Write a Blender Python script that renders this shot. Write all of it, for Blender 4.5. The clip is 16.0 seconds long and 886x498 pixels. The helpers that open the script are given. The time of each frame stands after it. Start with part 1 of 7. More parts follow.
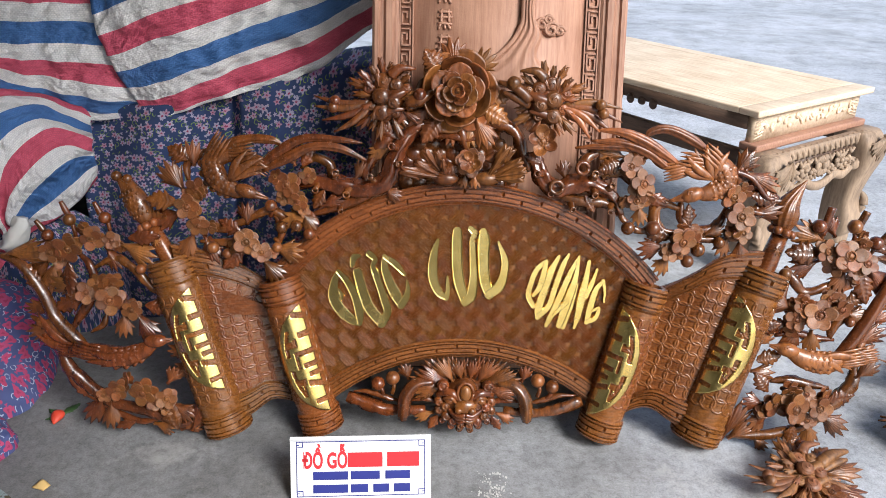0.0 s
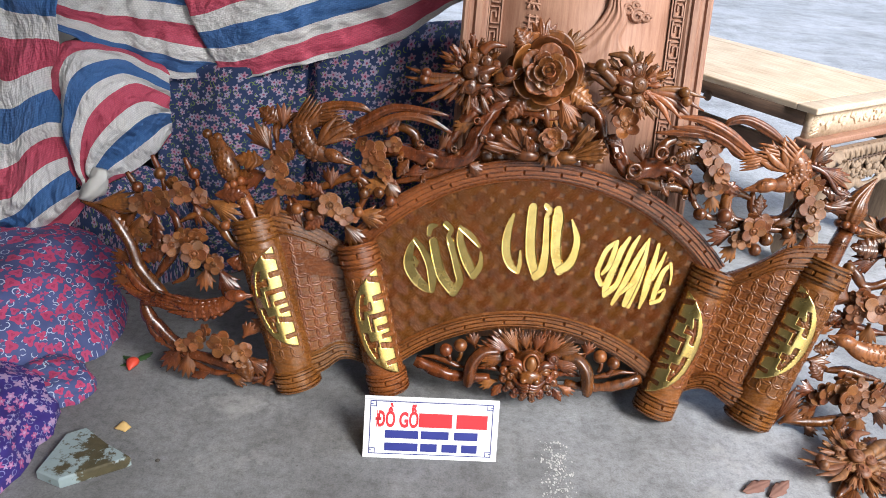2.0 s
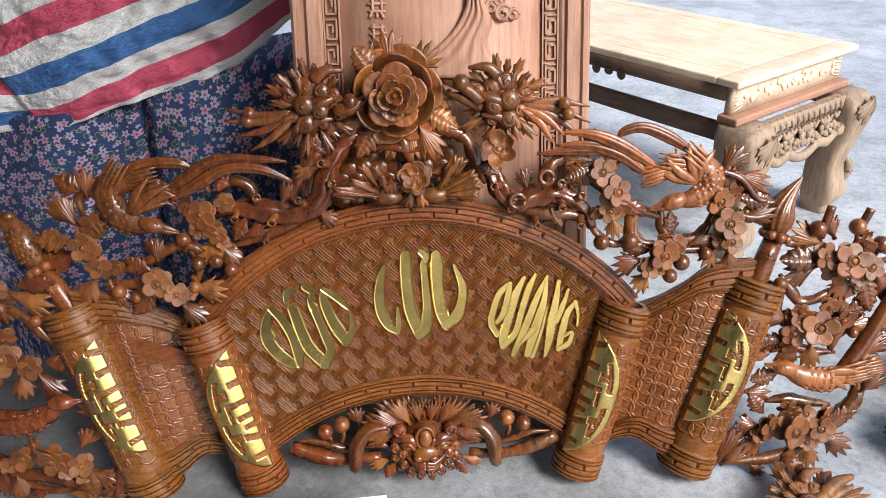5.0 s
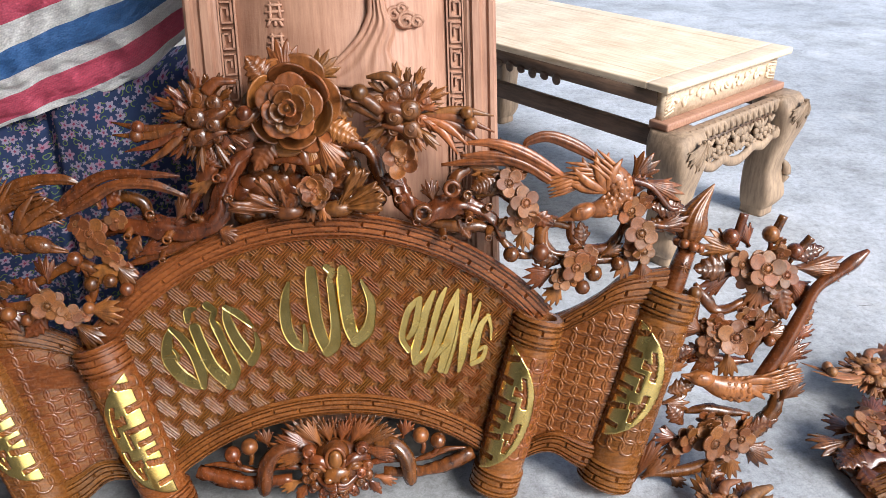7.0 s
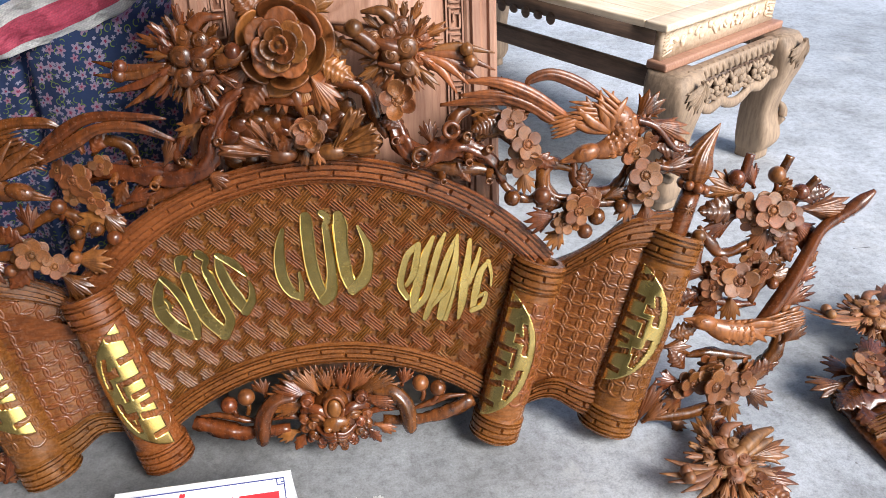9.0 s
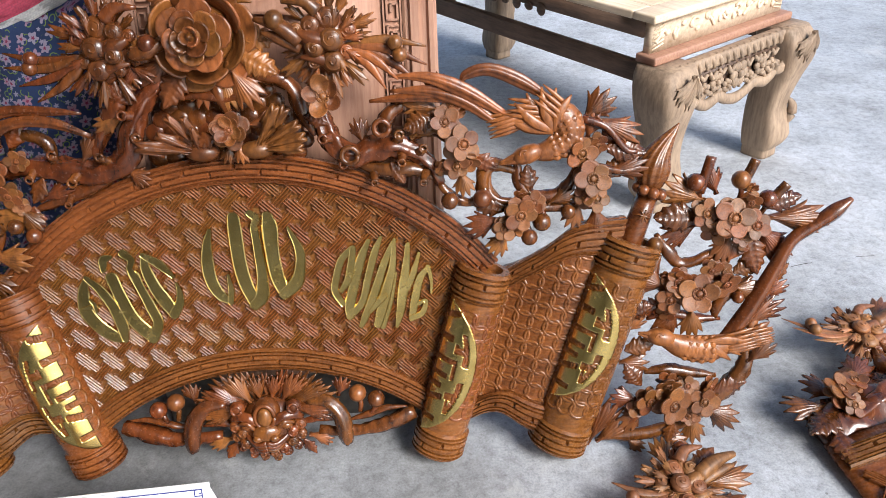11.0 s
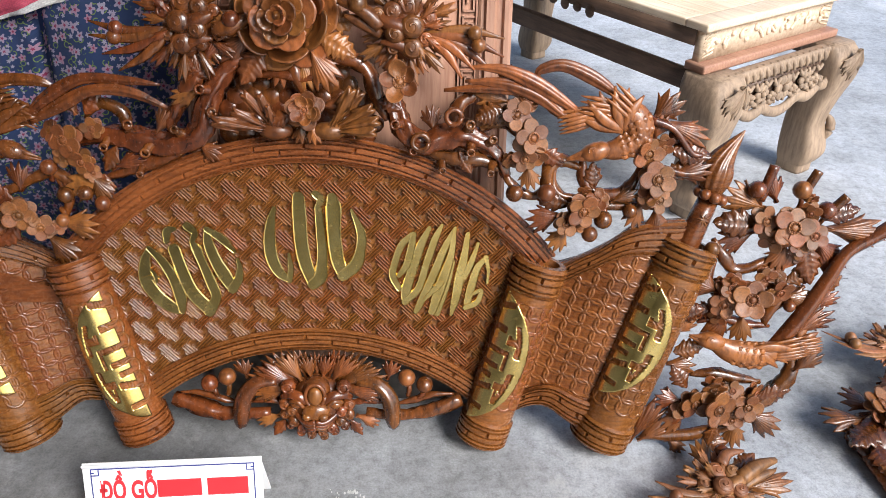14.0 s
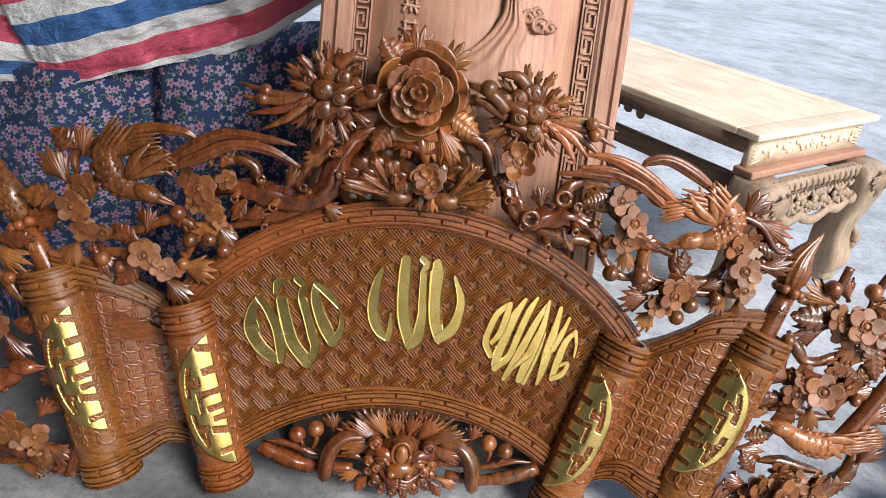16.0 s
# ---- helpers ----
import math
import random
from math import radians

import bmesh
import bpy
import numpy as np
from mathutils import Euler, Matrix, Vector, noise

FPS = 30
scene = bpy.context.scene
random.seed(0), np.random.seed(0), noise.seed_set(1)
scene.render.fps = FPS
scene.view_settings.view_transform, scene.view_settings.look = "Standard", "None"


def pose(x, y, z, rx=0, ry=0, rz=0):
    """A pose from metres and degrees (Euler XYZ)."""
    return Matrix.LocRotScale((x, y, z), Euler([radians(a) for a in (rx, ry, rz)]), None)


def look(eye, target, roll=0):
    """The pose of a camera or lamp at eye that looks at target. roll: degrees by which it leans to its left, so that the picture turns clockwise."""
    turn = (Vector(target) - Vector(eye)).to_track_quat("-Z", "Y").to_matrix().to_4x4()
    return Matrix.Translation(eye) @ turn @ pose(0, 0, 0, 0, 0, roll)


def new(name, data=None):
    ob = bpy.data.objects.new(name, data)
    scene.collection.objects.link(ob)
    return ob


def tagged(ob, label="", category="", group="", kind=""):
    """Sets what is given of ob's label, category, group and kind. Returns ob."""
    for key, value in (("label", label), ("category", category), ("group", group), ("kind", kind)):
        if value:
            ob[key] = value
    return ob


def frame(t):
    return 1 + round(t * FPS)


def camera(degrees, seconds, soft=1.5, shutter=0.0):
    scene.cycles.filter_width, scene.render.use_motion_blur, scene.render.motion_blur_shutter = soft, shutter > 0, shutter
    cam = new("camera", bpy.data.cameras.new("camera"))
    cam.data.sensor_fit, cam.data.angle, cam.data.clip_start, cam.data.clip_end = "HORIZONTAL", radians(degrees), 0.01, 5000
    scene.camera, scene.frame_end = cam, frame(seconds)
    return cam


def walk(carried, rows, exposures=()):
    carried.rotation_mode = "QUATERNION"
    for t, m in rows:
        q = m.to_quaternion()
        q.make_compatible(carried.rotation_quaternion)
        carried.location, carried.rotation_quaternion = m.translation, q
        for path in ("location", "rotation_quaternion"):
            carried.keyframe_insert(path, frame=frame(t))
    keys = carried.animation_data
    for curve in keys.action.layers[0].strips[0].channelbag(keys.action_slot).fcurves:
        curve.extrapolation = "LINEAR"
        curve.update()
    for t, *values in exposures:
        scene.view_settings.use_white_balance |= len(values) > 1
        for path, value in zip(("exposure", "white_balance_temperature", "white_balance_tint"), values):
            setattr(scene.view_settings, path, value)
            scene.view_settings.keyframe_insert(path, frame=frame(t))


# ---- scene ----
cam = camera(60.2, 16.0, soft=0.85)
METRES, EYE, TILT, LEAN, TURN = 1.75, 1.19, -12.0, -1.0, 0.0
ROWS = [
    (0.0, 0.0, 0.0, 0.0, 0.07, -13.0, -0.31),
    (0.5, -0.039, -0.0017, -0.0026, -0.62, -13.04, -1.51),
    (1.0, -0.0713, -0.0266, -0.0058, -0.24, -13.72, -2.54),
    (1.5, -0.0987, -0.0458, -0.0053, 0.89, -13.89, -2.88),
    (2.0, -0.0957, -0.0337, -0.0067, 1.12, -14.51, -3.6),
    (2.5, -0.0604, 0.0155, 0.0073, 1.67, -16.23, -3.1),
    (3.0, -0.0206, 0.0563, 0.0254, 1.96, -16.58, -2.83),
    (3.5, 0.004, 0.0856, 0.0347, 1.12, -16.23, -1.61),
    (6.0, 0.0898, 0.1714, 0.0587, -3.68, -17.11, 3.13),
    (6.5, 0.1336, 0.1662, 0.0588, -2.57, -16.4, 2.93),
    (7.0, 0.1096, 0.176, 0.0534, -4.69, -16.63, 2.53),
    (7.5, 0.0619, 0.1934, 0.0437, -7.32, -19.33, 2.27),
    (8.0, 0.0372, 0.1963, 0.0381, -8.29, -21.62, 2.58),
    (8.5, 0.0361, 0.195, 0.0396, -6.22, -21.19, 2.06),
    (9.0, 0.0946, 0.1992, 0.0421, -6.02, -20.5, 2.69),
    (9.5, 0.1532, 0.2115, 0.0436, -5.81, -21.49, 4.29),
    (10.0, 0.1913, 0.2206, 0.0431, -4.36, -20.99, 5.34),
    (12.5, 0.2161, 0.256, 0.0206, -0.18, -21.17, -0.76),
    (13.0, 0.2121, 0.2557, 0.0218, 0.06, -20.98, -0.61),
    (13.5, 0.1974, 0.2467, 0.024, 0.78, -20.44, -0.36),
    (14.0, 0.148, 0.2297, 0.0302, -1.3, -21.1, -0.4),
    (14.5, 0.0904, 0.2152, 0.0251, -2.92, -19.75, -1.73),
    (15.0, 0.0564, 0.2041, 0.0242, -3.25, -16.94, -2.44),
    (15.5, 0.0303, 0.1925, 0.0219, -2.73, -15.44, -3.51),
    (16.0, 0.0129, 0.1848, 0.0244, -1.72, -14.88, -5.4),
]
walk(cam, [(t, pose(0, 0, EYE, TILT, LEAN, TURN) @ pose(METRES * x, METRES * y, METRES * z, 90 + pitch, roll, yaw)) for t, x, y, z, yaw, pitch, roll in ROWS],
     [(0.0, 0.54), (3.5, 0.62), (6.0, 0.64), (16.0, 0.60)])

# world and light
world = bpy.data.worlds.new("sky")
scene.world = world
world.use_nodes = True
wnt = world.node_tree
sky = wnt.nodes.new("ShaderNodeTexSky")
sky.sky_type, sky.sun_disc = "NISHITA", False
sky.sun_elevation, sky.sun_rotation = radians(38), radians(140)
sky.air_density, sky.dust_density, sky.ozone_density = 1.0, 1.6, 1.0
wnt.links.new(sky.outputs[0], wnt.nodes["Background"].inputs[0])
wnt.nodes["Background"].inputs[1].default_value = 0.16
sun = new("sun", bpy.data.lights.new("sun", "SUN"))
sun.data.energy, sun.data.angle, sun.data.color = 3.4, radians(22), (1.0, 0.99, 0.98)
sun.matrix_world = look((2.3, -2.75, 2.85), (0, 0, 0))


# materials
def node(nt, kind, props=None, **ins):
    n = nt.nodes.new(kind)
    for k, v in (props or {}).items():
        setattr(n, k, v)
    for k, v in ins.items():
        key = int(k[1:]) if k[0] == "i" and k[1:].isdigit() else k.replace("_", " ")
        if isinstance(v, bpy.types.NodeSocket):
            nt.links.new(v, n.inputs[key])
        else:
            n.inputs[key].default_value = v
    return n


def math_(nt, op, a, b=0.0):
    return node(nt, "ShaderNodeMath", {"operation": op}, i0=a, i1=b).outputs[0]


def ramp(nt, fac, stops, mode="LINEAR"):
    n = node(nt, "ShaderNodeValToRGB", None, i0=fac)
    n.color_ramp.interpolation = mode
    e = n.color_ramp.elements
    while len(e) < len(stops):
        e.new(0.5)
    for k, (p, c) in enumerate(stops):
        e[k].position, e[k].color = p, (*c, 1) if len(c) == 3 else c
    return n.outputs[0]


def mix(nt, fac, a, b, blend="MIX"):
    n = node(nt, "ShaderNodeMix", {"data_type": "RGBA", "blend_type": blend})
    for k, v in ((0, fac), (6, a), (7, b)):
        if isinstance(v, bpy.types.NodeSocket):
            nt.links.new(v, n.inputs[k])
        else:
            n.inputs[k].default_value = v if k == 0 else (*v, 1)
    return n.outputs[2]


def material(name, rough=0.5, metal=0.0):
    m = bpy.data.materials.new(name)
    m.use_nodes = True
    nt = m.node_tree
    b = nt.nodes["Principled BSDF"]
    b.inputs["Roughness"].default_value, b.inputs["Metallic"].default_value = rough, metal
    return m, nt, b


def bump(nt, b, height, strength=0.3, dist=0.002):
    n = node(nt, "ShaderNodeBump", None, Strength=strength, Distance=dist, Height=height)
    nt.links.new(n.outputs[0], b.inputs["Normal"])


def noise_(nt, co, scale, detail=4.0, rough=0.55):
    return node(nt, "ShaderNodeTexNoise", None, Vector=co, Scale=scale, Detail=detail, Roughness=rough).outputs[0]


def coords(nt, stretch=(1, 1, 1), which="Object"):
    tc = node(nt, "ShaderNodeTexCoord")
    return node(nt, "ShaderNodeMapping", None, Vector=tc.outputs[which], Scale=stretch).outputs[0]


def wood(name, dark, light, rough=0.3, stretch=(6, 40, 40), coat=0.0, vary=0.25, relief=0.4, bscale=1.0):
    m, nt, b = material(name, rough)
    co = coords(nt, stretch)
    grain = noise_(nt, co, 3.0 * bscale, 8.0, 0.65)
    blot = noise_(nt, coords(nt), 7.0, 3.0)
    fine = noise_(nt, coords(nt), 160.0, 3.0)
    f = math_(nt, "ADD", math_(nt, "MULTIPLY", grain, 0.65), math_(nt, "MULTIPLY", blot, 0.35))
    col = ramp(nt, f, [(0.36, dark), (0.62, light)])
    rnd = node(nt, "ShaderNodeObjectInfo").outputs["Random"]
    v = math_(nt, "ADD", 1.0 - vary / 2, math_(nt, "MULTIPLY", rnd, vary))
    hue = math_(nt, "ADD", 0.494, math_(nt, "MULTIPLY", math_(nt, "FRACT", math_(nt, "MULTIPLY", rnd, 7.3)), 0.016 if vary > 0.2 else 0.0))
    hs = node(nt, "ShaderNodeHueSaturation", None, Value=v, Color=col, Hue=hue)
    nt.links.new(hs.outputs[0], b.inputs["Base Color"])
    nt.links.new(math_(nt, "ADD", rough - 0.09, math_(nt, "MULTIPLY", fine, 0.18)), b.inputs["Roughness"])
    bump(nt, b, math_(nt, "ADD", grain, math_(nt, "MULTIPLY", fine, 0.5)), relief, 0.0015)
    b.inputs["Coat Weight"].default_value, b.inputs["Coat Roughness"].default_value = coat, 0.22
    return m


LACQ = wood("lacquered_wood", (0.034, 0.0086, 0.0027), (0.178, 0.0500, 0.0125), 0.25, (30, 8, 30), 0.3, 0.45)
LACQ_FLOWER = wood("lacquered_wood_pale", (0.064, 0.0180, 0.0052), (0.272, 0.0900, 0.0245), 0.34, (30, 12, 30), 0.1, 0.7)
CARVED = wood("matt_carved_wood", (0.085, 0.0300, 0.0110), (0.300, 0.118, 0.0430), 0.48, (30, 12, 30), 0.0, 0.4)
LACQ_PANEL = wood("lacquered_panel_wood", (0.082, 0.0245, 0.0066), (0.235, 0.078, 0.0200), 0.27, (8, 60, 30), 0.15, 0.25, 0.3)
LACQ_PANEL.node_tree.nodes["Principled BSDF"].inputs["Specular IOR Level"].default_value = 0.42
RAW_LIGHT = wood("raw_pale_wood", (0.55, 0.41, 0.26), (0.80, 0.67, 0.50), 0.62, (30, 2.5, 30), 0, 0.1, 0.15)
RAW_LEG = wood("raw_grey_wood", (0.160, 0.112, 0.072), (0.36, 0.262, 0.172), 0.65, (25, 25, 4), 0, 0.12)
# brown wood, darkened so that it also paints the table's shaded side
RAW_DARK_AND_SHADE = wood("raw_brown_wood_and_shade", (0.060, 0.035, 0.022), (0.145, 0.088, 0.056), 0.6, (30, 4, 30), 0, 0.1)
BOARD = wood("raw_rosewood", (0.27, 0.135, 0.082), (0.44, 0.255, 0.165), 0.55, (45, 3, 30), 0, 0.15)

GOLD, gnt, gb = material("polished_brass", 0.16, 1.0)
gco = coords(gnt)
gb.inputs["Base Color"].default_value = (0.86, 0.60, 0.20, 1)
gnt.links.new(ramp(gnt, noise_(gnt, gco, 30.0), [(0.3, (0.66, 0.47, 0.15)), (0.7, (0.82, 0.62, 0.24))]), gb.inputs["Base Color"])
gnt.links.new(math_(gnt, "ADD", 0.15, math_(gnt, "MULTIPLY", noise_(gnt, gco, 45.0), 0.2)), gb.inputs["Roughness"])
bump(gnt, gb, noise_(gnt, gco, 18.0, 1.0), 0.15, 0.003)

CONCRETE, nt, b = material("worn_concrete", 0.8)
co = coords(nt)
big, mid, fine = noise_(nt, co, 0.9, 5.0), noise_(nt, co, 7.0, 8.0, 0.7), noise_(nt, co, 220.0, 4.0, 0.7)
col = ramp(nt, big, [(0.3, (0.31, 0.325, 0.345)), (0.7, (0.47, 0.49, 0.52))])
col = mix(nt, 1.0, col, ramp(nt, mid, [(0.25, (0.62, 0.61, 0.6)), (0.5, (0.95, 0.95, 0.95)), (0.72, (1.08, 1.07, 1.05))]), "MULTIPLY")
col = mix(nt, 1.0, col, ramp(nt, fine, [(0.3, (0.74, 0.74, 0.74)), (0.6, (1.06, 1.06, 1.06))]), "MULTIPLY")
grit = noise_(nt, co, 48.0, 6.0, 0.75)
col = mix(nt, 1.0, col, ramp(nt, grit, [(0.32, (0.66, 0.65, 0.64)), (0.5, (0.98, 0.98, 0.98)), (0.68, (1.16, 1.16, 1.17))]), "MULTIPLY")
stain = noise_(nt, co, 2.1, 7.0, 0.7)
col = mix(nt, 1.0, col, ramp(nt, stain, [(0.36, (0.70, 0.69, 0.67)), (0.55, (1, 1, 1))]), "MULTIPLY")
# light falloff painted into the floor: darker front left, brighter right and back
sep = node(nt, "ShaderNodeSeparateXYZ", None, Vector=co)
light_falloff = math_(nt, "ADD", math_(nt, "ADD", math_(nt, "MULTIPLY", sep.outputs[0], 0.42), math_(nt, "MULTIPLY", sep.outputs[1], 0.16)), math_(nt, "MULTIPLY", noise_(nt, co, 1.7, 6.0, 0.65), 0.55))
col = mix(nt, 1.0, col, ramp(nt, light_falloff, [(0.42, (0.58, 0.565, 0.545)), (0.92, (1.24, 1.24, 1.25))]), "MULTIPLY")
pale = noise_(nt, coords(nt, (1, 1, 1)), 2.6, 10.0, 0.75)
col = mix(nt, math_(nt, "MULTIPLY", ramp(nt, pale, [(0.56, (0, 0, 0)), (0.66, (1, 1, 1))]), 0.35), col, (0.6, 0.59, 0.57))
spk = node(nt, "ShaderNodeTexVoronoi", None, Vector=co, Scale=26.0).outputs["Distance"]
spk = math_(nt, "MULTIPLY", math_(nt, "LESS_THAN", spk, 0.07), math_(nt, "GREATER_THAN", noise_(nt, co, 5.0), 0.58))
col = mix(nt, math_(nt, "MULTIPLY", spk, 0.6), col, (0.09, 0.085, 0.08))
nt.links.new(col, b.inputs["Base Color"])
bump(nt, b, math_(nt, "ADD", math_(nt, "ADD", mid, math_(nt, "MULTIPLY", grit, 0.5)), math_(nt, "MULTIPLY", fine, 0.5)), 0.5, 0.004)
nt.links.new(math_(nt, "ADD", 0.62, math_(nt, "MULTIPLY", mid, 0.25)), b.inputs["Roughness"])

CHALK, nt, b = material("whitish_mortar_smear", 0.9)
co = coords(nt)
nt.links.new(ramp(nt, noise_(nt, co, 60.0, 6.0), [(0.35, (0.40, 0.40, 0.39)), (0.6, (0.60, 0.60, 0.59))]), b.inputs["Base Color"])
# near-black for crack and pebble, also used to fill shaded gaps
DARK, nt, b = material("dark_dirt_and_shade", 0.9)
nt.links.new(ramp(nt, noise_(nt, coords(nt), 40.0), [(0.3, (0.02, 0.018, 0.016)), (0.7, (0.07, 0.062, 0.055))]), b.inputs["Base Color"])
BROWN_WALL, nt, b = material("dim_brown_boarding", 0.8)
nt.links.new(ramp(nt, noise_(nt, coords(nt, (8, 8, 1)), 2.0, 6.0), [(0.3, (0.38, 0.345, 0.30)), (0.7, (0.54, 0.50, 0.45))]), b.inputs["Base Color"])
PLASTER, nt, b = material("grey_plaster", 0.85)
nt.links.new(ramp(nt, noise_(nt, coords(nt), 3.0, 8.0), [(0.3, (0.42, 0.41, 0.39)), (0.7, (0.55, 0.54, 0.52))]), b.inputs["Base Color"])


def flat(name, c, rough=0.5, amount=0.12):
    m, nt, b = material(name, rough)
    k = 1 - amount
    nt.links.new(ramp(nt, noise_(nt, coords(nt), 25.0), [(0.3, tuple(x * k for x in c)), (0.7, c)]), b.inputs["Base Color"])
    return m


def striped():
    """Woven plastic tarpaulin: red, white, blue and white bands across the second texture axis."""
    m, nt, b = material("striped_tarpaulin", 0.5)
    tc = node(nt, "ShaderNodeTexCoord").outputs["UV"]
    sep = node(nt, "ShaderNodeSeparateXYZ", None, Vector=tc)
    wob = math_(nt, "MULTIPLY", noise_(nt, tc, 9.0), 0.01)
    f = math_(nt, "FRACT", math_(nt, "DIVIDE", math_(nt, "ADD", sep.outputs[1], wob), 0.235))
    W, R, B = (0.86, 0.86, 0.85), (0.68, 0.10, 0.17), (0.06, 0.18, 0.45)
    col = ramp(nt, f, [(0, R), (0.27, W), (0.5, B), (0.77, W)], "CONSTANT")
    wv = node(nt, "ShaderNodeTexBrick", {"offset": 0.5}, Vector=tc, Scale=1.0)
    wv.inputs["Color1"].default_value, wv.inputs["Color2"].default_value, wv.inputs["Mortar"].default_value = (1, 1, 1, 1), (0.90, 0.90, 0.92, 1), (0.80, 0.80, 0.83, 1)
    for k, v in (("Mortar Size", 0.0009), ("Brick Width", 0.0065), ("Row Height", 0.0055)):
        wv.inputs[k].default_value = v
    col = mix(nt, 1.0, col, wv.outputs[0], "MULTIPLY")
    dirt = ramp(nt, noise_(nt, tc, 5.0, 6.0), [(0.3, (0.92, 0.915, 0.91)), (0.6, (1, 1, 1))])
    nt.links.new(mix(nt, 1.0, col, dirt, "MULTIPLY"), b.inputs["Base Color"])
    bump(nt, b, math_(nt, "ADD", wv.outputs[1], math_(nt, "ADD", math_(nt, "MULTIPLY", noise_(nt, tc, 26.0, 6.0), 8.0), math_(nt, "MULTIPLY", noise_(nt, tc, 9.0, 3.0), 9.0))), 0.75, 0.006)
    return m


def floral(name, base, base2, petal, petal2, heart, leafc, scale, size, lobes=5.0, second=1.7):
    """Printed cotton: scattered blossoms with lobed petals, a second set of small ones, and curled leaves."""
    m, nt, b = material(name, 0.85)
    tc = node(nt, "ShaderNodeTexCoord").outputs["UV"]

    def blooms(sc, shift, rad, lob, amp):
        co = node(nt, "ShaderNodeMapping", None, Vector=tc, Location=(shift, shift * 0.7, 0), Scale=(sc, sc, sc)).outputs[0]
        v = node(nt, "ShaderNodeTexVoronoi", {"voronoi_dimensions": "2D"}, Vector=co, Scale=1.0, Randomness=0.75)
        d = node(nt, "ShaderNodeVectorMath", {"operation": "SUBTRACT"}, i0=co, i1=v.outputs["Position"]).outputs[0]
        s = node(nt, "ShaderNodeSeparateXYZ", None, Vector=d)
        cs = node(nt, "ShaderNodeSeparateColor", None, Color=v.outputs["Color"])
        ang = math_(nt, "ADD", math_(nt, "ARCTAN2", s.outputs[1], s.outputs[0]), math_(nt, "MULTIPLY", cs.outputs[0], 6.28))
        edge = math_(nt, "ADD", rad, math_(nt, "MULTIPLY", math_(nt, "COSINE", math_(nt, "MULTIPLY", ang, lob)), amp))
        edge = math_(nt, "MULTIPLY", edge, math_(nt, "ADD", 0.75, math_(nt, "MULTIPLY", cs.outputs[1], 0.45)))
        return math_(nt, "LESS_THAN", v.outputs["Distance"], edge), math_(nt, "LESS_THAN", v.outputs["Distance"], math_(nt, "MULTIPLY", edge, 0.33)), cs.outputs[2]

    col = ramp(nt, noise_(nt, tc, 8.0), [(0.3, base), (0.7, base2)])
    co = node(nt, "ShaderNodeMapping", None, Vector=tc, Location=(3.3, 1.7, 0), Scale=(scale * 1.35,) * 3).outputs[0]
    v = node(nt, "ShaderNodeTexVoronoi", {"voronoi_dimensions": "2D"}, Vector=co, Scale=1.0)
    arc = math_(nt, "MULTIPLY", math_(nt, "LESS_THAN", math_(nt, "ABSOLUTE", math_(nt, "SUBTRACT", v.outputs["Distance"], 0.26)), 0.042),
                math_(nt, "GREATER_THAN", noise_(nt, co, 1.3), 0.47))
    col = mix(nt, arc, col, leafc)
    f2, h2, r2 = blooms(scale * second, 5.1, size * 0.72, lobes, 0.08)
    col = mix(nt, math_(nt, "MULTIPLY", f2, math_(nt, "GREATER_THAN", r2, 0.45)), col, petal2)
    f1, h1, r1 = blooms(scale, 0.0, size, lobes, 0.09)
    col = mix(nt, f1, col, mix(nt, r1, petal, petal2))
    col = mix(nt, h1, col, heart)
    nt.links.new(col, b.inputs["Base Color"])
    thread = node(nt, "ShaderNodeTexWave", None, Vector=tc, Scale=260.0).outputs[1]
    bump(nt, b, math_(nt, "ADD", thread, math_(nt, "MULTIPLY", noise_(nt, tc, 40.0), 2.0)), 0.25, 0.002)
    return m


TARP = striped()
COTTON = floral("navy_flowered_cotton", (0.012, 0.026, 0.085), (0.026, 0.054, 0.150), (0.36, 0.20, 0.29), (0.34, 0.32, 0.44), (0.25, 0.03, 0.09), (0.17, 0.26, 0.06), 29.0, 0.29)
COTTON_PINK = floral("denim_blue_cotton_with_pink_flowers", (0.038, 0.052, 0.15), (0.072, 0.095, 0.235), (0.40, 0.045, 0.12), (0.36, 0.05, 0.14), (0.28, 0.03, 0.09), (0.36, 0.42, 0.55), 24.0, 0.32, 3.0, 2.0)
COTTON_VIOLET = floral("violet_cotton_with_small_flowers", (0.022, 0.012, 0.13), (0.045, 0.025, 0.22), (0.42, 0.07, 0.22), (0.36, 0.30, 0.48), (0.45, 0.30, 0.45), (0.2, 0.2, 0.4), 26.0, 0.27)
WHITE = flat("white_acrylic", (0.80, 0.81, 0.83), 0.3, 0.03)
RED = flat("red_print", (0.62, 0.03, 0.04), 0.4)
NAVY = flat("navy_print", (0.025, 0.035, 0.22), 0.4)


# mesh helpers
def V3(*p):
    return Vector(p)


def part(name, bm, mat, parent=None, label="", smooth=True, at=None):
    bmesh.ops.recalc_face_normals(bm, faces=bm.faces)
    me = bpy.data.meshes.new(name)
    bm.to_mesh(me)
    bm.free()
    if smooth:
        for p in me.polygons:
            p.use_smooth = True
    me.materials.append(mat)
    ob = new(name, me)
    if parent is not None:
        ob.parent = parent
    if at is not None:
        ob.matrix_basis = at
    return tagged(ob, label)


